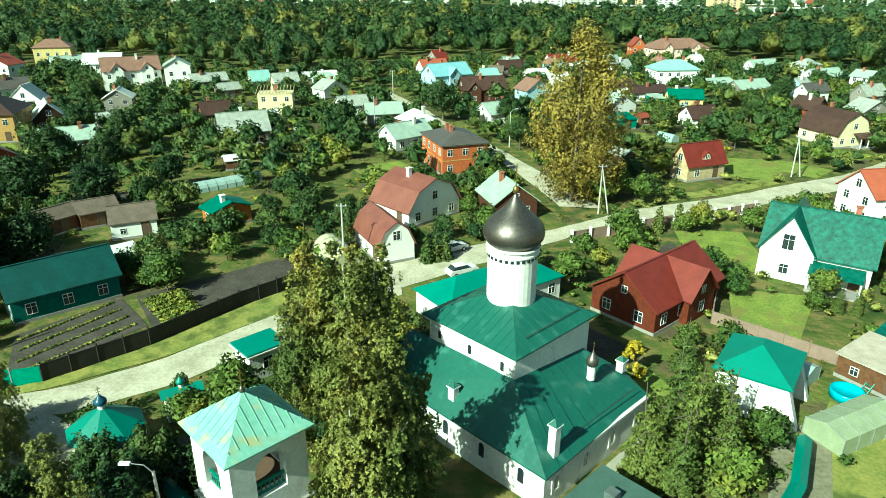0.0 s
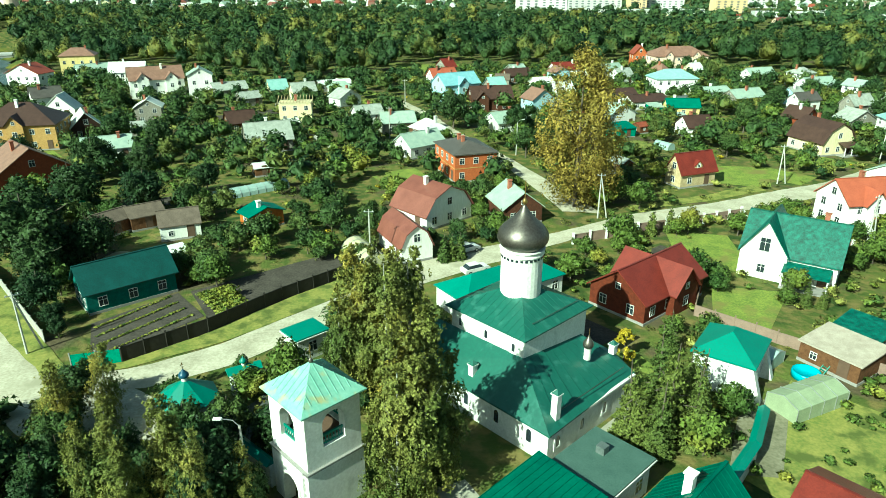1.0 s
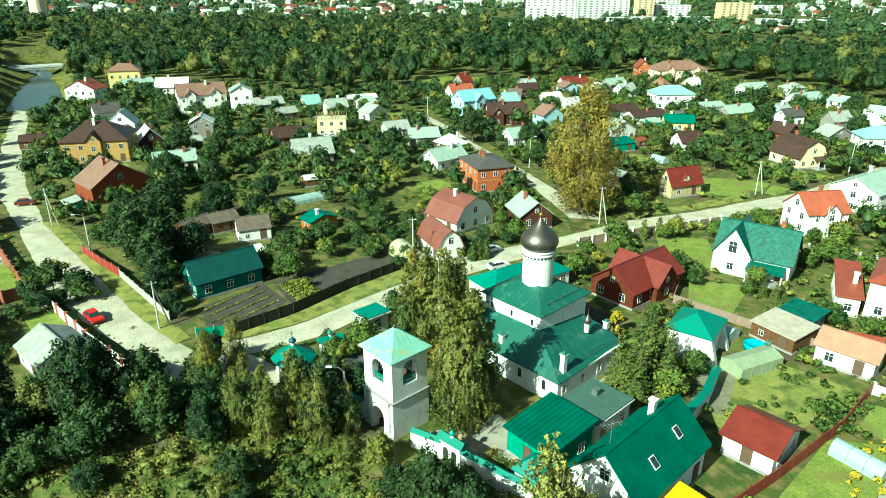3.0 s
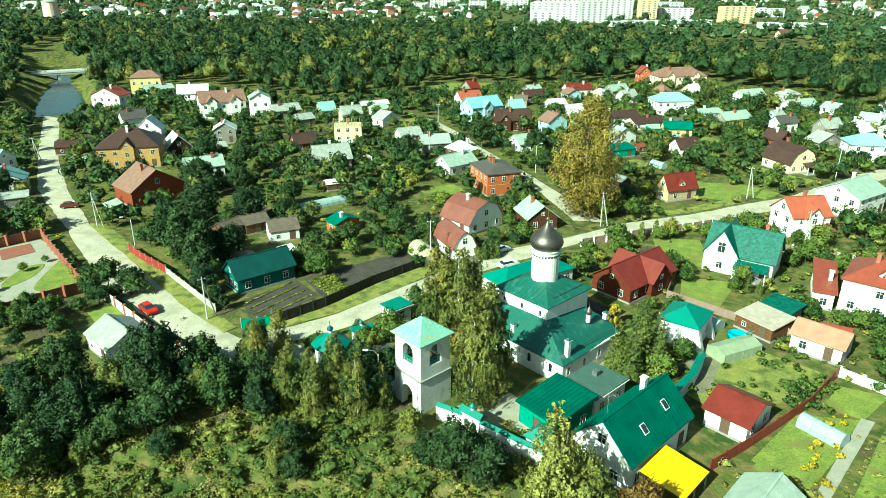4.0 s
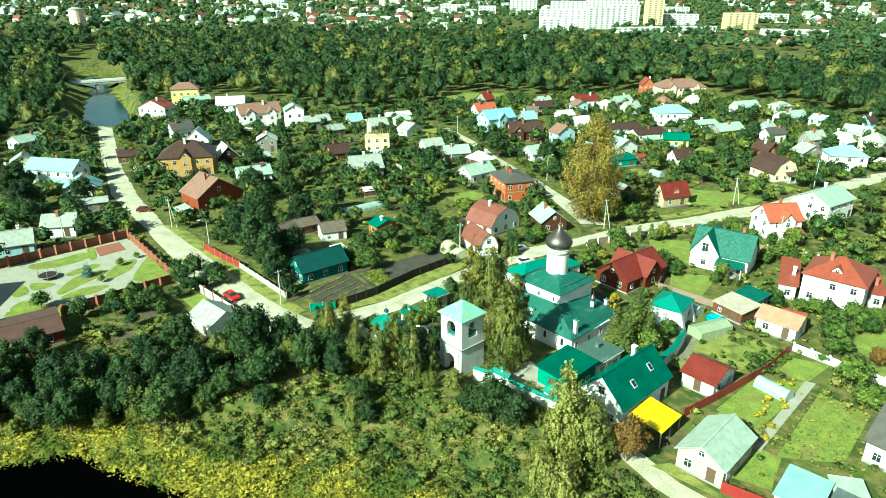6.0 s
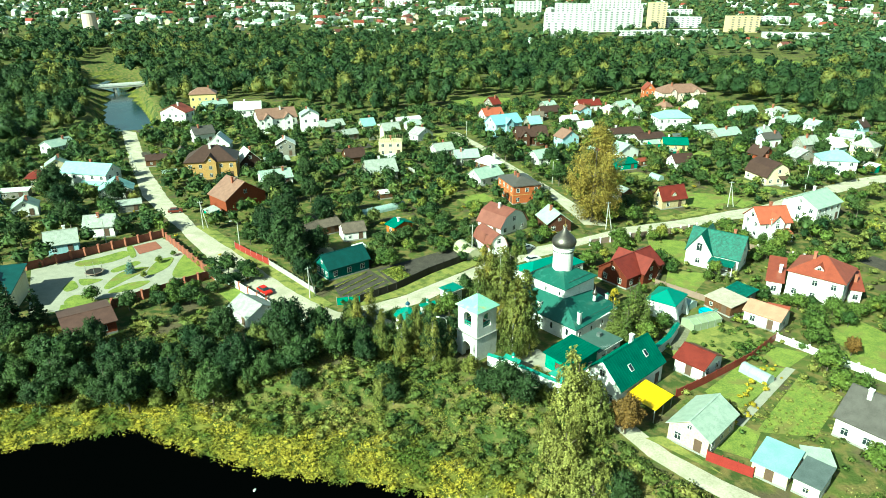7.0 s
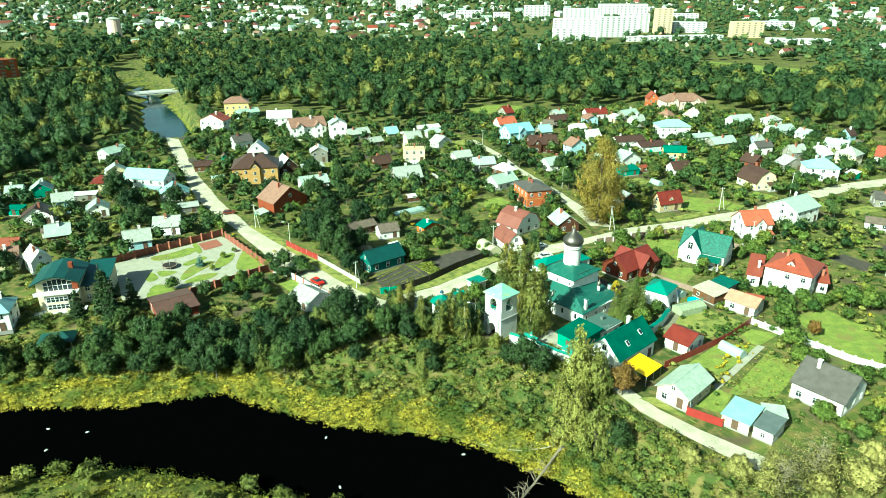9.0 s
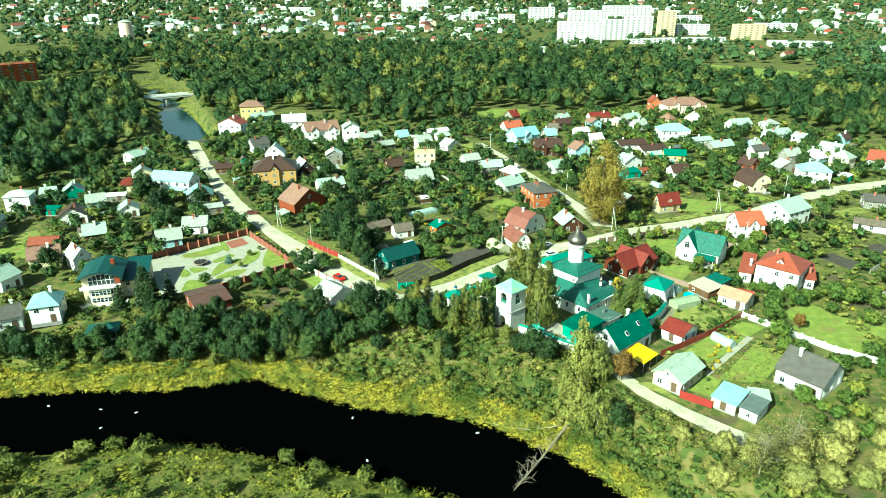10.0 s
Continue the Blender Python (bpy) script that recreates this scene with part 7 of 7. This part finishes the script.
def heap(x, y, r, h, mat, label):
    rr = random.Random(int(x * 7))
    rings, v, n = 5, [], 16
    for k in range(rings):
        t = k / (rings - 1)
        for i in range(n):
            a = 2 * math.pi * i / n
            q = r * (1 - t) * (1 + .12 * math.sin(3 * a + x)) + .05
            v.append((q * math.cos(a), q * math.sin(a), h * math.sin(t * 1.5) + rr.uniform(-.04, .04) - .1))
    f = [(k * n + i, k * n + (i + 1) % n, (k + 1) * n + (i + 1) % n, (k + 1) * n + i) for k in range(rings - 1) for i in range(n)] + [tuple(range((rings - 1) * n, rings * n))]
    tagged(new("sand_heap", raw("sand_heap", v, f, mat, True)), label, "heap").matrix_basis = pose(x, y, land(x, y))


heap(-52.6, 84.5, 2.6, 1.1, surf("yellow_sand", (0.36, 0.30, 0.17), None, 1.0, rough=0.95), "heap of pale yellow sand in a yard")
for i, (x, y, rot) in enumerate(((-5.0, 31.5, 20), (-3.0, 29.5, 70), (-1.2, 29.0, 40), (1.5, 27.5, 10), (2.8, 28.8, 60))):
    pile = thing("board_stack", pose(x, y, land(x, y) + .05, 0, 0, rot), "low stack of pale boards in the church yard", "boards")
    for k in range(4):
        part("board", Shape().box(-1.1, -.14, 0, 1.1, .14, .05).mesh("board", pal("plank_pale")), pile, pose(.05 * k, -.5 + .32 * k, 0))
antenna = thing("roof_antenna", pose(10.2, 22.6, 7.6, 0, 0, 20), "thin metal television antenna on a green roof", "antenna")
part("mast", Shape().tube([(0, 0, -1.2), (0, 0, 1.6)], .03, .03, 6).mesh("mast", STEEL), antenna)
part("boom", Shape().tube([(-1.2, 0, 1.3), (1.2, 0, 1.3)], .025, .025, 5).mesh("boom", STEEL), antenna)
for i in range(7):
    part("element", Shape().tube([(-1.1 + i * .37, -.5, 1.3), (-1.1 + i * .37, .5, 1.3)], .015, .015, 4).mesh("element", STEEL), antenna)


# ---- trees that stand out ----
for x, y, s in ((-5.6, 32.4, .95), (-3.4, 33.6, 1.0), (-4.6, 35.2, .8), (-1.9, 36.0, .72), (-7.4, 46.4, 1.0), (-10.6, 48.6, .95), (-5.2, 48.0, .98), (-9.0, 51.5, .9), (-12.2, 46.2, .72)):
    tree("birch", x, y, s)
tree("poplar", 22.5, 111.0, 1.12)
tree("poplar", 25.5, 113.5, 0.8)
for x, y, s in ((15.6, 41.2, .9), (17.6, 39.6, .8), (19.4, 42.6, 1.0), (21.4, 40.6, .8), (22.6, 44.6, .85), (19.8, 46.6, .95), (23.2, 47.8, .7), (24, 57, .6)):
    tree("spruce", x, y, s)
for x, y, s in ((-60, 76, 1.2), (-66, 83, 1.0), (-63, 70, .5), (-62, 97, .9), (-68, 103, .95), (-57, 105, .8), (-72, 95, .8), (-84, 118, .9), (-78, 128, .8), (-66, 126, .7), (-95, 130, .8), (-100, 152, .9), (-88, 146, .7), (-50, 118, .6), (-72, 150, .8), (-104, 170, .9), (-130, 98, .8), (-140, 112, .9), (-150, 80, .8), (-136, 84, .7), (-154, 130, .9), (-165, 110, .9), (-128, 122, .7), (-150, 60, .7), (-54, 80, .8), (-57, 69, .6)):
    if free(x, y, 1.2):
        tree("dark", x, y, s)
for x, y, s in ((-50.5, 62.5, .32), (-54, 66, .55), (-48.6, 60, .25), (-47, 70.5, .3), (-57, 72, .75)):
    tree("dark", x, y, s, label="dense dark green bush beside a picket fence")
for x, y, s in ((-34.4, 43.6, .5), (-36.5, 39.5, .52), (-31.5, 37.5, .42)):
    tree("birch", x, y, s, label="young birch above the river slope")
tree("dark", -38.5, 45.5, .5)
for x, y, s in ((41.9, 71.5, .36), (44.2, 70.6, .4), (46.2, 69.6, .38), (48.2, 69.2, .34)):
    if free(x, y, .4):
        tree("spruce", x, y, s, label="young spruce in front of a white house")
tree("dark", -0.2, 180, .95)
tree("yellow", 18.5, 55.5)
for x, y in ((-2.2, 84), (-1.0, 84.6), (.3, 85), (33, 96), (36.5, 97.5)):
    tree("thuja", x, y)
# top and slope of the river bank
bank_rng = random.Random(31)
TREE_FOOT = [(-160, 16.5), (-110, 17.5), (-83, 19.2), (-57, 22), (-50, 27), (-38, 30.5), (-10, 31)]
for row_y, x0, x1, step, kinds_ in ((17.5, -150, -48, 6.5, ("scrub", "bank", "scrub")), (23, -152, -30, 6.0, ("bank", "dark", "bank", "scrub")), (29, -150, -32, 6.6, ("dark", "bank", "bank")), (34, -112, -40, 8.5, ("bank", "dark", "scrub"))):
    x = x0
    while x < x1:
        px, py = x + bank_rng.uniform(-1.8, 1.8), row_y + bank_rng.uniform(-2, 2) - (2.0 if x < -120 else 0)
        x += step
        if free(px, py, 1.6) and py > line_y(px, TREE_FOOT) and not (px < -108 and py > 19):
            tree(bank_rng.choice(kinds_), px, py, bank_rng.uniform(.62, .95) * (.8 if row_y > 32 else 1), bank_rng.uniform(.9, 1.15))
x = -150.0
while x < -15:
    for k in range(3 if x > -108 else 2):
        px, py = x + bank_rng.uniform(-1.5, 1.5), line_y(x, TREE_FOOT) + 1.2 + 3.6 * k + bank_rng.uniform(-1, 1)
        if free(px, py, 1.0) and py < 44:
            tree(bank_rng.choice(("bank", "bank", "dark", "scrub", "bank")), px, py, bank_rng.uniform(.5, .86) * (.8 if x > -40 else 1), bank_rng.uniform(.9, 1.25))
    x += 4.6
for x, y, s in ((-109.8, 38.5, 1.15), (-106.8, 36.5, 1.0), (-115.6, 36.0, .72), (-104, 40.5, .8)):
    tree("fir", x, y, s)
tree("blue", -98.2, 68.6)
for x, y, s in ((-93.7, 74.8, .45), (-93.4, 65.6, .4), (-99.4, 52.7, .85), (-86, 79, .4), (-84.5, 76, .45), (-82.5, 73, .4), (-92, 79.5, .35), (-82, 57.5, .9), (-78, 56, .8), (-86, 56, .7)):
    tree("fruit", x, y, s, label="clipped green shrub in a villa garden" if s < .5 else "")
for x, y, s in ((33, -13, 1.0), (37, -17.5, 1.1), (41, -11, .9), (45, -15, 1.1), (50, -9, .9), (36, -22, 1.0), (30, -17, .9), (42, -21, 1.0), (48, -21, 1.0), (26, -14, .85), (24, -19, .9), (56, -12, 1.0), (19.5, -9, .7), (53, -18, 1.0), (60, -4, .8)):
    tree("pale", x, y, s * bank_rng.uniform(.85, 1.1), bank_rng.uniform(.8, 1.1))
for x, y, s in ((-26.4, 29.6, .6), (-20.6, 29.4, .58), (-23.6, 32.4, .62), (-30.5, 31.5, .5), (-17.6, 31.2, .42)):
    tree("birch", x, y, s, label="slender birch beside the bell tower")
for x, y, s in ((-24.6, 34.8, .75), (-31, 33, .9), (-38, 41, .9), (-13.6, 26.4, .62), (-17.5, 27.2, .5), (-1.2, 19, .5)):
    tree("scrub", x, y, s * 1.15)
for x, y, s in ((-7.6, 18.8, .74), (-4.2, 17.2, .6), (-10.6, 20.6, .5), (-28.8, 24.6, .46), (-33.5, 29.5, .5)):
    tree("dark", x, y, s)
for x, y, s in ((3.6, 13.0, 1.12), (1.0, 3.4, .95), (4.5, -2, .9), (-1, 8, .62), (6.4, 9.0, .8)):
    tree("willow", x, y, s)
tree("rust", 11.5, 10, .85)
tree("rust", 60.5, 36, .5)
for x, y, s in ((53, 30, .9), (60, 50, .7), (66, 48, .6), (80, 50, .9), (56, 24, .6)):
    tree("fruit", x, y, s * 1.4)

spots, tries = [], 0
while len(spots) < 2400 and tries < 60000:
    tries += 1
    x, y = rng.uniform(-200, 200), rng.uniform(-10, 320)
    if not in_village(x, y) or noise.noise((x * .03, y * .03, 4.0)) < (-.45 if x < 35 or y > 125 else -.22):
        continue
    s = rng.uniform(.6, 1.25)
    if free(x, y, 1.35 * s) and free(x, y + 3.0, .4) and all(math.hypot(x - a, y - b) > 2.55 * (s + c) / 2 for a, b, c in spots):
        spots.append((x, y, s))
spots.sort(key=lambda p: math.hypot(p[0], p[1] - 20))
for x, y, s in spots[:285]:
    tree("plum" if x < 6 and (int(x * 7) + int(y * 3)) % 3 else "fruit", x, y, s, rng.uniform(.8, 1.15))
kinds = ([], [], [])
for k, p in enumerate(spots[285:]):
    kinds[1 if p[0] < -5 and k % 3 else k % 5 % 3].append(p)
mass("orchard", kinds[0], LEAF["fruit"], "close-set green fruit trees of the further gardens", 110, 0.46, 4.8, 2.6, category="fruit trees", clumps=16)
mass("orchard", kinds[1], LEAF["broad"], "dark green trees of the further gardens", 110, 0.46, 6.2, 2.8, category="trees", clumps=16)
mass("orchard", kinds[2], LEAF["olive"], "yellowing trees of the further gardens", 110, 0.46, 4.6, 2.5, category="fruit trees", clumps=16)
big = 0
while big < 60:
    x, y = rng.uniform(-200, 200), rng.uniform(110, 320)
    if in_village(x, y) and free(x, y, 3.4):
        tree("broad", x, y, rng.uniform(.45, .85))
        big += 1


def scatter(n, test, x0, x1, y0, y1, r, lo, hi):
    out, k = [], 0
    while len(out) < n and k < n * 30:
        k += 1
        x, y = rng.uniform(x0, x1), rng.uniform(y0, y1)
        if test(x, y) and free(x, y, r):
            out.append((x, y, rng.uniform(lo, hi)))
    return out


mass("garden_shrubs", scatter(2200, in_village, -200, 200, -15, 320, .9, .5, 1.25), LEAF["fruit"], "dense green garden shrubs and berry bushes", 46, 0.28, 1.9, 1.2, clumps=8, rings=(7, 2))
mass("berry_bushes", scatter(420, in_village, 24, 112, 8, 140, .7, .5, 1.3), LEAF["willow"], "pale yellow-green berry bushes in sunny gardens", 64, 0.24, 1.7, 1.2, category="bushes", clumps=8, rings=(7, 2))
mass("garden_plants", scatter(900, in_village, -200, 200, -15, 320, .5, .5, 1.2), LEAF["olive"], "yellowing vegetables and low garden plants", 40, 0.24, 0.8, 1.0, clumps=8, rings=(6, 2))
mass("flower_clumps", scatter(130, in_village, -160, 160, -10, 260, .5, .5, 1.1), LEAF["yellow"], "yellow and orange garden flower clumps", 60, 0.2, 1.1, .9, clumps=8, rings=(6, 2))

mass("garden_weeds", scatter(2400, in_village, -190, 190, -15, 290, .25, .5, 1.3), LEAF["olive"], "rough weeds and long grass between the garden beds", 22, .2, .55, 1.0, category="weeds", clumps=6, rings=(5, 2), up=.35)
mass("berry_bushes", scatter(70, lambda x, y: True, 24, 47, 30, 52, .4, .5, 1.0) + [(bank_rng.uniform(25, 46), bank_rng.uniform(34, 50), bank_rng.uniform(.4, .9)) for _ in range(45)], LEAF["fruit"], "berry bushes and vegetable rows of a kitchen garden", 60, .3, 1.5, 1.1, category="bushes", clumps=8, rings=(7, 2))


def on_bank(x, y):
    n = y - line_y(x, NORTH)
    return 7 < n < 42 and y < 45 and x < 60 and y < line_y(x, [(8, 45), (10, 8), (15, 0), (29, -11), (46, -8), (60, -6)])


def low_bank(x, y):
    n = y - line_y(x, NORTH)
    return -0.7 < n < 9.5 and x < 12


def far_bank(x, y):
    s = line_y(x, SOUTH) - y
    return -.6 < s < 45 and y > -75


mass("bank_scrub", scatter(1900, on_bank, -200, 60, -40, 45, .8, .4, 1.5), leafy("slope_scrub_leaves", (0.040, 0.070, 0.020), (0.125, 0.150, 0.034), (0.24, 0.22, 0.055), patchy=.7), "tangled olive scrub on the river slope", 64, 0.22, 1.35, 1.3, clumps=12, rings=(8, 3))
mass("slope_grass", scatter(2500, on_bank, -130, 30, -40, 40, .5, .6, 1.4), leafy("slope_grass_blades", (0.10, 0.135, 0.028), (0.24, 0.225, 0.048), (0.34, 0.30, 0.12), patchy=.8), "tall yellowing grass between the scrub on the river slope", 44, .16, .8, 1.2, category="grass", clumps=8, rings=(5, 2), up=.5)
slope = 0
while slope < 9:
    x, y = bank_rng.uniform(-62, 10), bank_rng.uniform(-8, 34)
    if on_bank(x, y) and free(x, y, 1.5) and math.hypot(x + 12, y - 30) > 7:
        tree(bank_rng.choice(("scrub", "scrub", "bank", "pale", "dark", "willow")), x, y, bank_rng.uniform(.3, .6), bank_rng.uniform(.8, 1.15), label="self-sown tree among scrub on the river slope")
        slope += 1
mass("reeds", scatter(3000, low_bank, -200, 12, -30, 45, .3, .5, 1.2), leafy("reed_blades", (0.10, 0.14, 0.026), (0.40, 0.34, 0.048), patchy=.95), "yellow-green reeds and sedge along the water", 32, 0.22, .9, 1.5, clumps=8, rings=(5, 2), up=.6, category="reeds")
mass("far_bank_reeds", scatter(1500, far_bank, -140, 40, -75, -5, .3, .6, 1.4), leafy("sedge", (0.05, 0.085, 0.015), (0.24, 0.225, 0.034), patchy=.9), "tall yellow-green grass on the opposite bank", 46, 0.22, .8, 1.8, clumps=8, rings=(5, 2), up=.6, category="grass")
mass("far_bank_bushes", scatter(150, far_bank, -140, 30, -70, -5, .6, .4, 1.5), LEAF["olive"], "green bushes on the opposite bank", 300, 0.24, 2.6, 1.8, category="bushes")


# ---- the wood and the far country ----
def wood(x, y):
    front = line_y(x, [(-400, 250), (-205, 120), (-200, 225), (-178, 300), (-154, 318), (-101, 292), (-70, 258), (-54, 272), (-28, 290), (-27, 332), (9, 332), (28, 318), (89, 342), (125, 350), (147, 312), (165, 287), (182, 240), (260, 215), (420, 200)])
    back = line_y(x, [(-500, 700), (-300, 640), (-220, 700), (-77, 680), (8, 640), (74, 640), (147, 600), (160, 470), (232, 430), (262, 452), (420, 470)])
    if x < -120 and (to_line(x, y, UPSTREAM) < (18 if y < 400 else 14) or math.hypot(x + 262, y - 382) < 24):
        return False
    if to_line(x, y, [(-392, 395), (-350, 425)]) < 36:
        return False
    return front + 2 < y < back


near, deep = [], []
for j in range(80):
    for i in range(110):
        x = -480 + i * 9.4 + rng.uniform(-3, 3)
        y = 110 + j * 9.4 + rng.uniform(-3, 3)
        if x > 430 or y > 720 or abs(x) > 120 + y * .75 or not wood(x, y):
            continue
        if y < 400 or rng.uniform() < .72:
            (near if y < 350 else deep).append((x, y, rng.uniform(.6, 1.25)))
mass("wood_edge", near, LEAF["wood"], "edge of a dense broadleaf wood", 420, 0.56, 14, 5.2, category="woodland", clumps=20, base=.08, rings=(11, 5))
mass("woodland", deep, LEAF["wood"], "dense dark green broadleaf wood", 110, 1.1, 14, 5.8, category="woodland", clumps=16, base=.2, rings=(9, 4))

shore = []
for (ax, ay), (bx, by) in zip(UPSTREAM, UPSTREAM[1:]):
    l = math.dist((ax, ay), (bx, by))
    ux, uy = (bx - ax) / l, (by - ay) / l
    for k in range(int(l / 3.2)):
        for o in (-24, 20, 26):
            x, y = ax + ux * k * 3.2 + uy * (o + rng.uniform(-1, 1.5)), ay + uy * k * 3.2 - ux * (o + rng.uniform(-1, 1.5))
            if free(x, y, 2.5) and not wood(x, y) and math.hypot(x + 258, y - 384) > 16:
                shore.append((x, y, rng.uniform(.4, .75)))
mass("riverside_trees", shore, LEAF["wood"], "green trees lining the upper river", 200, .6, 12, 5, category="woodland", clumps=18, base=.06)

far = []
for k in range(7600):
    y = 430 + (rng.uniform() ** 1.6) * 2300
    x = rng.uniform(-.72, .72) * (y + 140)
    if wood(x, y) or to_line(x, y, [(200, 486), (240, 540)]) < 48 or (20 < x < 430 and 760 < y < 960 and rng.uniform() < .5) or to_line(x, y, UPSTREAM) < 24 or to_line(x, y, [(-392, 395), (-350, 425)]) < 40:
        continue
    far.append((x, y, rng.uniform(.6, 1.15) * (1 + max(0, y - 900) / 1400)))
mass("far_trees", far, LEAF["far"], "far trees between distant houses", 20, 1.8, 11, 6.4, category="woodland", clumps=8, base=.1, rings=(6, 2))


# ---- the far town ----
FLATS = surf("pale_flat_panels", (0.60, 0.60, 0.57), (0.48, 0.48, 0.46), 0.05, fine=6, bump=0)
FLATS2 = surf("tan_flat_panels", (0.62, 0.47, 0.28), (0.54, 0.40, 0.24), 0.05, fine=6, bump=0)
DARKWIN = surf("dark_window_band", (0.13, 0.14, 0.15), None, 0.1, rough=0.3, bump=0)


def block(x, y, w, d, floors, rot, mat, label):
    root = thing("apartment_block", pose(x, y, land(x, y), 0, 0, rot), label, "apartment block")
    h = floors * 2.8
    part("wall", Shape().box(-w / 2, -d / 2, -3, w / 2, d / 2, h).mesh("wall", mat), root)
    part("roof", Shape().box(-w / 2 - .2, -d / 2 - .2, h, w / 2 + .2, d / 2 + .2, h + .5).mesh("roof", mat), root)
    n = max(2, int(w / 7))
    wm = Shape().box(-1.5, -.06, 0, 1.5, .06, 1.5).mesh("window", DARKWIN)
    for f in range(floors):
        for i in range(n):
            part("window", wm, root, pose(-w / 2 + w * (i + .5) / n, -d / 2, f * 2.8 + .9))
    return root


for x, y, w, d, fl, rot, mat in ((84, 1190, 46, 14, 9, 5, FLATS), (104, 800, 58, 14, 9, -12, FLATS), (165, 850, 52, 14, 9, 8, FLATS), (238, 900, 22, 18, 12, 0, FLATS2), (205, 930, 40, 14, 9, 4, FLATS), (282, 930, 50, 14, 5, -8, FLATS),
                                 (336, 850, 40, 16, 7, 6, FLATS2), (150, 1080, 60, 14, 9, 3, FLATS), (-40, 1250, 50, 14, 5, 2, FLATS), (20, 1180, 30, 14, 5, 0, FLATS), (330, 1150, 60, 16, 5, 0, FLATS), (430, 1000, 60, 16, 4, -6, FLATS), (250, 1250, 90, 16, 9, 2, FLATS), (84, 760, 24, 14, 6, 0, FLATS), (-180, 1500, 60, 16, 9, 0, FLATS), (-420, 1400, 50, 16, 5, 0, FLATS)):
    block(x, y, w, d, fl, rot, mat, "distant pale panel apartment block" if mat is FLATS else "distant tan brick apartment block")
block(228, 800, 130, 14, 2, 12, FLATS, "long low white works building before the town")
block(366, 760, 70, 22, 2, -10, FLATS, "long low white warehouse before the town")
block(440, 700, 60, 20, 2, -16, FLATS, "low white warehouse with a flat roof")
block(-424, 424, 60, 16, 5, 48, pal("brick_red"), "long red brick building on the far river bank")


def far_houses():
    s, r = {}, random.Random(3)
    walls, roofs = ("white_plaster", "cream_plaster", "brick_pale", "plank_grey"), ("off_white_roof", "slate_grey", "red_roof", "brown_roof", "mint_roof", "tan_roof")
    done = 0
    while done < 190:
        y = 640 + r.random() ** 1.4 * 1500
        x = r.uniform(-.72, .72) * (y + 120)
        if wood(x, y) or (20 < x < 460 and 700 < y < 1300) or to_line(x, y, UPSTREAM) < 30:
            continue
        k = 1 + max(0, y - 900) / 2600
        root = thing("house", pose(x, y, land(x, y), 0, 0, r.uniform(0, 180)), "small distant house among trees", "house", "distant houses")
        w, d, h, rise = r.uniform(9, 15) * k, r.uniform(7, 9) * k, r.choice((3.2, 5.4)) * k, 3 * k
        part("wall", Shape().prism(wall_profile("gable", d, h, rise, .4), -w / 2 + .4, w / 2 - .4).mesh("wall", pal(r.choice(walls))), root, pose(0, 0, 0, 0, 0, 90))
        part("roof", roof_shape("gable", w, d, h, rise, .4, .3).mesh("roof", pal(r.choice(roofs))), root)
        done += 1


far_houses()


def bridge():
    root = thing("bridge", pose(-262, 382, 0, 0, 0, 34), "long low concrete road bridge over the river", "bridge")
    part("deck", Shape().box(-30, -4, -3.6, 30, 4, -2.4).mesh("deck", CONCRETE), root)
    for sy in (-4, 4):
        part("parapet", Shape().box(-30, -.15, -2.4, 30, .15, -1.3).mesh("parapet", FRAME), root, pose(0, sy, 0))
    for sx in (-14, 0, 14):
        part("pier", Shape().box(-.8, -3.6, -9, .8, 3.6, -3.6).mesh("pier", CONCRETE), root, pose(sx, 0, 0))


bridge()


def distant_rooftops():
    """The endless low suburb beyond, too small to tell apart: walls and roofs joined by colour."""
    r, sets = random.Random(11), {k: Shape() for k in ("white_plaster", "off_white_roof", "slate_grey", "brown_roof", "red_roof", "mint_roof")}
    for i in range(620):
        y = 900 + r.random() ** 1.2 * 1700
        x = r.uniform(-.72, .62) * (y + 120)
        if 20 < x < 460 and y < 1300:
            continue
        k, m = r.uniform(1, 1.5), pose(x, y, land(x, y), 0, 0, r.uniform(0, 180))
        w, d, h = r.uniform(9, 14) * k, r.uniform(7, 9) * k, r.choice((3.4, 5.6)) * k
        sets["white_plaster"].box(-w / 2, -d / 2 + .4, -2, w / 2, d / 2 - .4, h, m)
        key = r.choice(("off_white_roof", "off_white_roof", "slate_grey", "brown_roof", "red_roof", "mint_roof", "mint_roof"))
        sets[key].prism([(-d / 2, h), (d / 2, h), (0, h + 3 * k)], -w / 2 - .4, w / 2 + .4, m @ pose(0, 0, 0, 0, 0, 90))
    for key, s in sets.items():
        tagged(new("distant_suburb", s.mesh("distant_suburb", pal(key))), "distant low suburb of pale houses among trees", "suburb", kind="stuff")


distant_rooftops()
ruin = thing("ruined_tower", pose(-488, 772, land(-488, 772)), "old pale stone tower standing among trees", "tower")
part("wall", Shape().lathe([(9, -3), (8.4, 20), (8.0, 26)], 18).mesh("wall", pal("pink_plaster")), ruin)
part("roof", Shape().lathe([(8.6, 25.9), (8.6, 26.4), (3, 28.6)], 18).mesh("roof", pal("slate_grey")), ruin)
